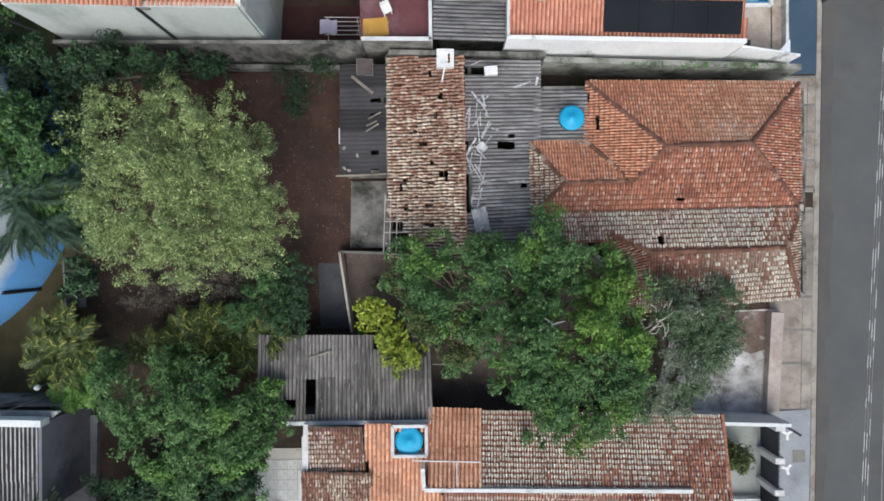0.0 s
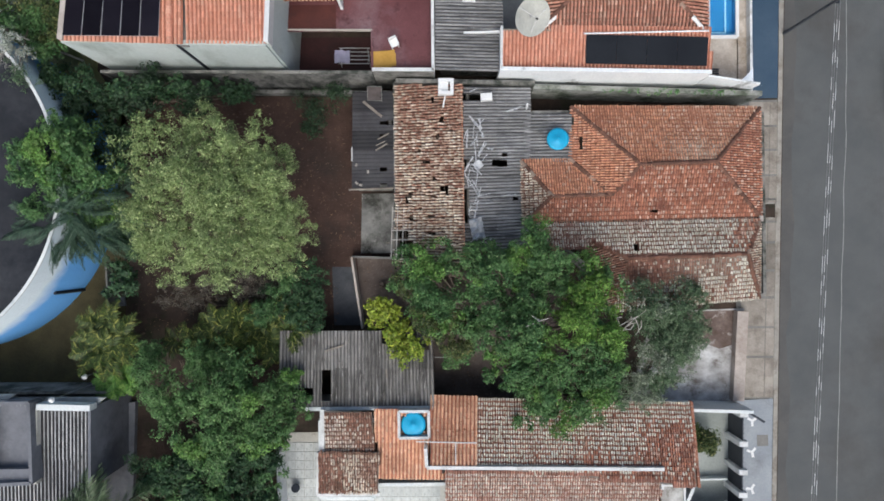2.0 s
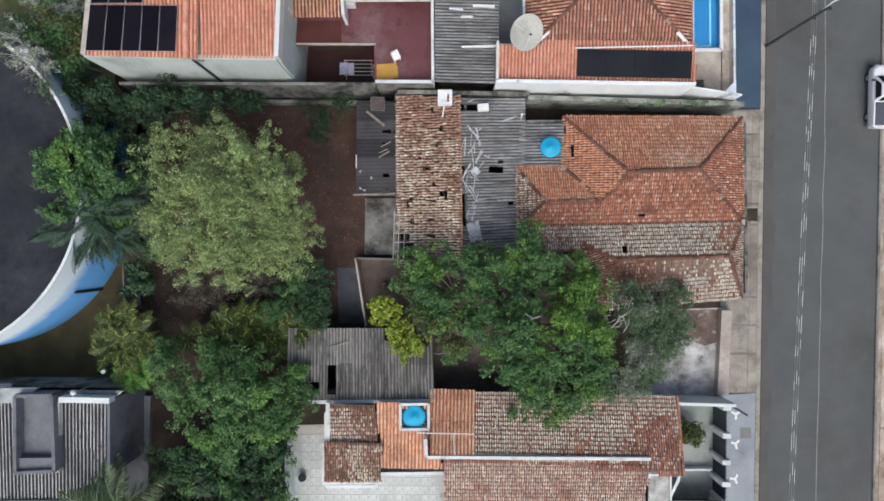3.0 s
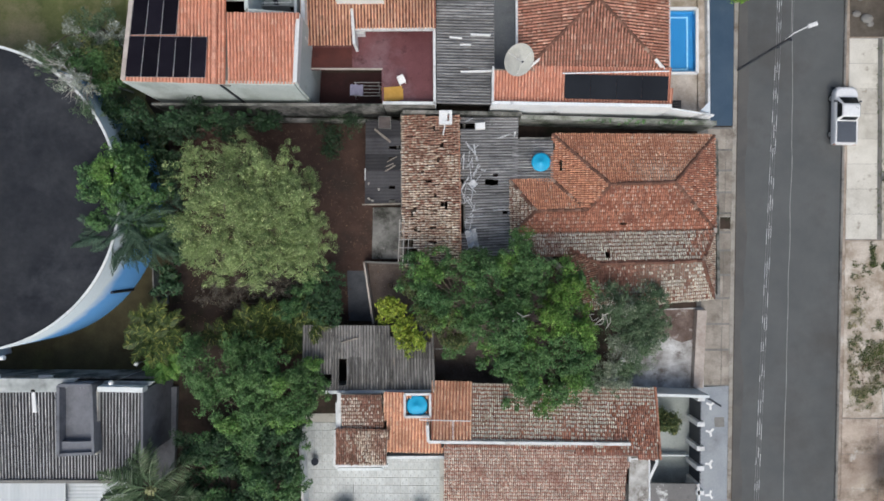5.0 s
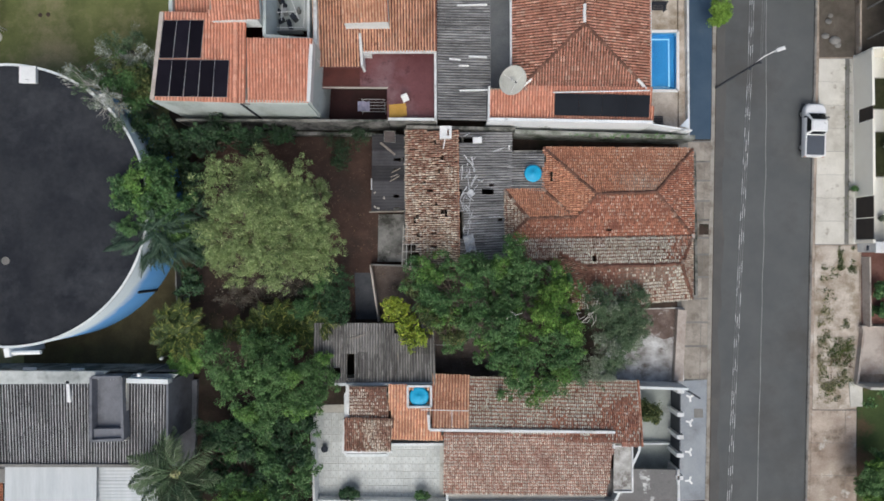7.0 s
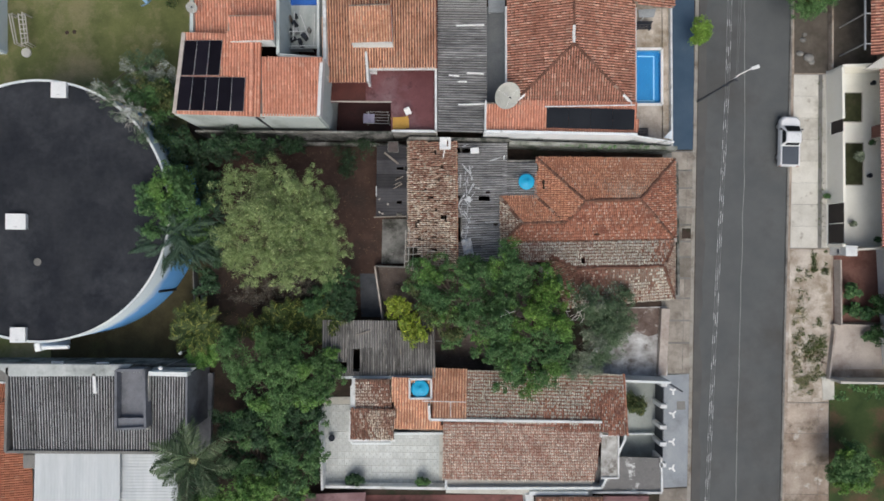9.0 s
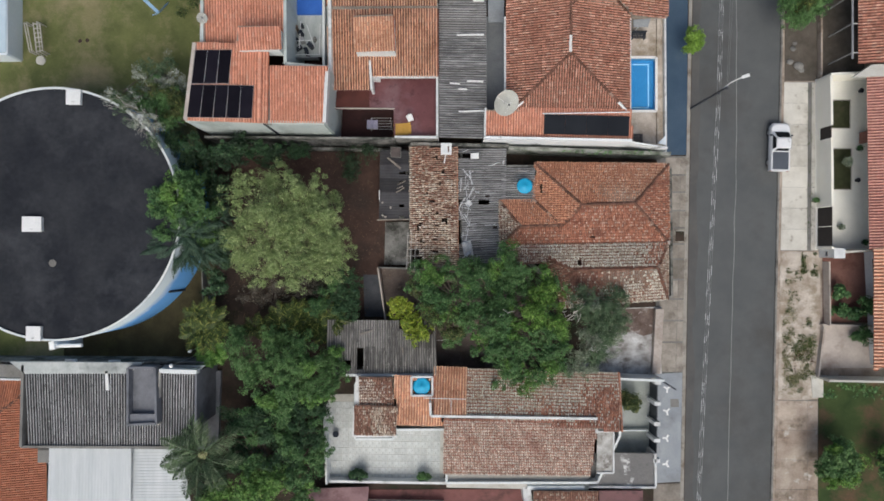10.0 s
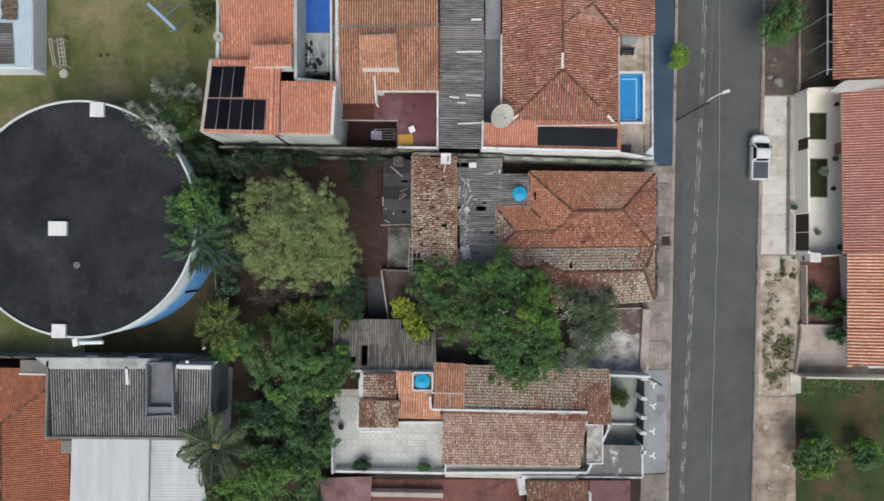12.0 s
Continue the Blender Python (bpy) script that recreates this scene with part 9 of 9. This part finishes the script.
alone("pavement_pad", prism([(33.88, -9.84), (34.98, -9.83), (34.99, -11.85), (34.01, -11.86)], -0.1, 0.06), M_PALECONC, "pale concrete pad at the lot entrance", "pad", kind="structure")
_wn = thing("window", (*(38.95, 0.06), 1.0), "dark window in the white house wall", "window")
for y0, y1 in ((463, 499), (522, 531)):
    a = along((38.72, 1.59), (39.34, -8.68), (y0 - 452) / 188)
    b = along((38.72, 1.59), (39.34, -8.68), (y1 - 452) / 188)
    a, b = (a[0] - 0.1, a[1]), (b[0] - 0.1, b[1])
    _wf = part("window_frame", wall(a, b, 0.10, 1.0, 2.5), M_WHITE, _wn)
    part("pane", wall(along(a, b, 0.08), along(a, b, 0.92), 0.13, 1.1, 2.4), M_GLASS, _wf, "dark glass pane")

# ---- street lamp and cables ----
lamp = thing("street_lamp", (*(22.74, 14.52), 0), "dark slender pole with a curved arm and street lamp", "street lamp")
_b = (22.74, 14.52)
part("pole", rod((*_b, -0.1), (*_b, 6.9), 0.11, None, 12, 0.075), M_DARKPOLE, lamp)
_head = (24.65, 15.66, 6.05)
_pts = [Vector((*_b, 5.6)), Vector((_b[0] + 0.7, _b[1] + 0.6, 6.0)), Vector((_head[0] - 0.5, _head[1] - 0.2, 6.12)), Vector(_head)]
bm = bmesh.new()
for a, b in zip(_pts, _pts[1:]):
    rod(a, b, 0.04, bm, 8)
_arm = part("arm", bm, M_WHITE, lamp)
bm = box(0, 0, -0.05, 0.62, 0.26, 0.12, 0, None, 0.04)
bm.transform(pose(*_head, 0, 0, 18))
part("lamp_head", bm, M_WHITE, _arm, "white lamp head")
for dz in (4.9, 6.4):
    part("insulator", box(_b[0] + 0.15, _b[1], dz, 0.3, 0.14, 0.14, 0, None, 0.03), M_DARKMETAL, lamp)


def cable(a, b, r, sag, label, glints=0, seed=1):
    """A sagging cable; glints: how many pale pieces, added as specular dashes, it carries along its length."""
    a, b = Vector(a), Vector(b)
    t = thing("power_cable", tuple(a), label, "cable", "street cables")

    def at(s):
        return a.lerp(b, s) - Vector((0, 0, sag * 4 * s * (1 - s)))

    bm = bmesh.new()
    rings = []
    for i in range(25):
        c = at(i / 24)
        rings.append([bm.verts.new(c + Vector((r * math.cos(q * 1.2566), 0, r * math.sin(q * 1.2566)))) for q in range(5)])
    for u, w in zip(rings, rings[1:]):
        for q in range(5):
            bm.faces.new((u[q], u[(q + 1) % 5], w[(q + 1) % 5], w[q]))
    bm.faces.new(rings[0])
    bm.faces.new(rings[-1][::-1])
    bmesh.ops.recalc_face_normals(bm, faces=bm.faces[:])
    part("core", bm, M_CABLE, t)
    rng = np.random.default_rng(seed)
    # Glints along the cable, built as short pale rods.
    for k in range(glints):
        s = (k + 0.5 + rng.uniform(-0.25, 0.25)) / glints
        part("sleeve", rod(at(s), at(min(1.0, s + rng.uniform(0.25, 0.6) / glints)), r * 1.35, None, 6), M_PLINTH, t)


_n, _s = (_b[0] + 1.0, _b[1] + 34), (_b[0] - 1.75, _b[1] - 42)
for k in range(3):
    dx = 0.10 + 0.17 * k
    cable((_b[0] + dx, _b[1], 4.95 - 0.05 * k), (_s[0] + dx, _s[1], 4.95 - 0.05 * k), 0.012, 0.12, "thin grey street cable with added pale glint dashes", 22, 5 + k)
    cable((_b[0] + dx, _b[1], 4.95 - 0.05 * k), (_n[0] + dx, _n[1], 4.95 - 0.05 * k), 0.012, 0.12, "thin grey street cable with added pale glint dashes", 18, 15 + k)
for dx, z in ((-0.35, 5.3), (0.45, 6.6), (0.9, 6.6)):
    cable((_b[0] + dx * 0.25, _b[1], z), (_n[0] + dx, _n[1], z), 0.008, 0.15, "thin power line along the street")

# ---- the parked pickup ----


def loft(bm, rings):
    loops = [[bm.verts.new(p) for p in r] for r in rings]
    n = len(loops[0])
    for a, b in zip(loops, loops[1:]):
        for i in range(n):
            bm.faces.new((a[i], a[(i + 1) % n], b[(i + 1) % n], b[i]))
    bm.faces.new(loops[0][::-1])
    bm.faces.new(loops[-1])
    return bm


def car_outline(hw, y0, y1, z, rf=0.35, rb=0.15, k=5):
    pts = []
    for cx, cy, r, a0 in ((hw - rf, y1 - rf, rf, 0), (-hw + rf, y1 - rf, rf, 90), (-hw + rb, y0 + rb, rb, 180), (hw - rb, y0 + rb, rb, 270)):
        for i in range(k + 1):
            a = radians(a0 + 90 * i / k)
            pts.append((cx + r * math.cos(a), cy + r * math.sin(a), z))
    return pts


def pickup(at, yaw, label):
    t = thing("pickup_truck", at, label, "car")
    m = pose(*at, 0, 0, yaw)

    def add(nm, bm, mat, lab="", parent=None):
        bm.transform(m)
        return part(nm, bm, mat, parent or t, lab)

    bm = loft(bmesh.new(), [car_outline(0.74, -2.05, 2.08, 0.24), car_outline(0.84, -2.18, 2.2, 0.42, 0.5), car_outline(0.86, -2.2, 2.2, 0.62, 0.5), car_outline(0.85, -2.17, 2.12, 0.84, 0.5), car_outline(0.80, -2.12, 2.0, 0.93, 0.5)])
    add("body", bm, M_CARPAINT)
    bm = loft(bmesh.new(), [car_outline(0.80, -0.42, 1.42, 0.90, 0.2, 0.1), car_outline(0.78, -0.40, 1.30, 1.02, 0.2, 0.1), car_outline(0.66, -0.22, 0.72, 1.44, 0.16, 0.1), car_outline(0.60, -0.16, 0.62, 1.50, 0.16, 0.1)])
    add("cab", bm, M_CARPAINT)

    def pane(nm, pts, lab):
        b = bmesh.new()
        vs = [b.verts.new(p) for p in pts]
        f = b.faces.new(vs)
        n = f.normal_update() or f.normal
        e = bmesh.ops.extrude_face_region(b, geom=[f])
        bmesh.ops.translate(b, verts=[v for v in e["geom"] if isinstance(v, bmesh.types.BMVert)], vec=f.normal * 0.012)
        bmesh.ops.recalc_face_normals(b, faces=b.faces[:])
        add(nm, b, M_GLASS, lab)

    pane("windscreen", [(-0.66, 1.30, 1.045), (0.66, 1.30, 1.045), (0.56, 0.76, 1.435), (-0.56, 0.76, 1.435)], "dark tinted windscreen")
    pane("rear_window", [(0.60, -0.385, 1.06), (-0.60, -0.385, 1.06), (-0.54, -0.235, 1.42), (0.54, -0.235, 1.42)], "dark rear window")
    for s in (-1, 1):
        q = [(s * 0.785, 1.05, 1.05), (s * 0.785, -0.25, 1.05), (s * 0.675, -0.15, 1.42), (s * 0.675, 0.70, 1.42)]
        pane("side_window", q if s > 0 else q[::-1], "dark side window")
        add("wing_mirror", box(s * 0.93, 1.02, 0.98, 0.18, 0.12, 0.13, 0, None, 0.03), M_DARKMETAL)
        add("headlight", box(s * 0.58, 2.08, 0.66, 0.3, 0.16, 0.14, -s * 18, None, 0.03), M_STEEL)
        add("tail_light", box(s * 0.74, -2.16, 0.55, 0.12, 0.08, 0.3, 0, None, 0.02), M_TILE_RED)
        add("bed_rail", box(s * 0.78, -1.28, 0.90, 0.12, 1.72, 0.09, 0, None, 0.03), M_CARPAINT)
        for y in (1.38, -1.35):
            w = add("wheel", rod((s * 0.62, y, 0.30), (s * 0.82, y, 0.30), 0.30, None, 20), M_RUBBER)
            add("rim", rod((s * 0.80, y, 0.30), (s * 0.835, y, 0.30), 0.19, None, 14), M_STEEL, "", w)
    add("bed_cover", box(0, -1.25, 0.93, 1.42, 1.56, 0.05, 0, None, 0.02), M_TARP, "dark grey taut bed cover")
    add("tailgate", box(0, -2.12, 0.55, 1.5, 0.07, 0.44, 0, None, 0.02), M_CARPAINT)
    add("front_bumper", box(0, 2.16, 0.30, 1.5, 0.12, 0.22, 0, None, 0.04), M_DARKMETAL)
    add("roof_antenna", rod((0.3, 0.5, 1.5), (0.3, 0.3, 1.75), 0.01, None, 5), M_RUBBER)
    return t


pickup((*(30.53, 10.90), -0.12), -1.0, "white small pickup truck with dark covered bed parked by the kerb")

# ---- single roof tiles, last ----
for one, places, parent in PIECES:
    for m in places:
        attach(new("tile", one), parent).matrix_basis = m
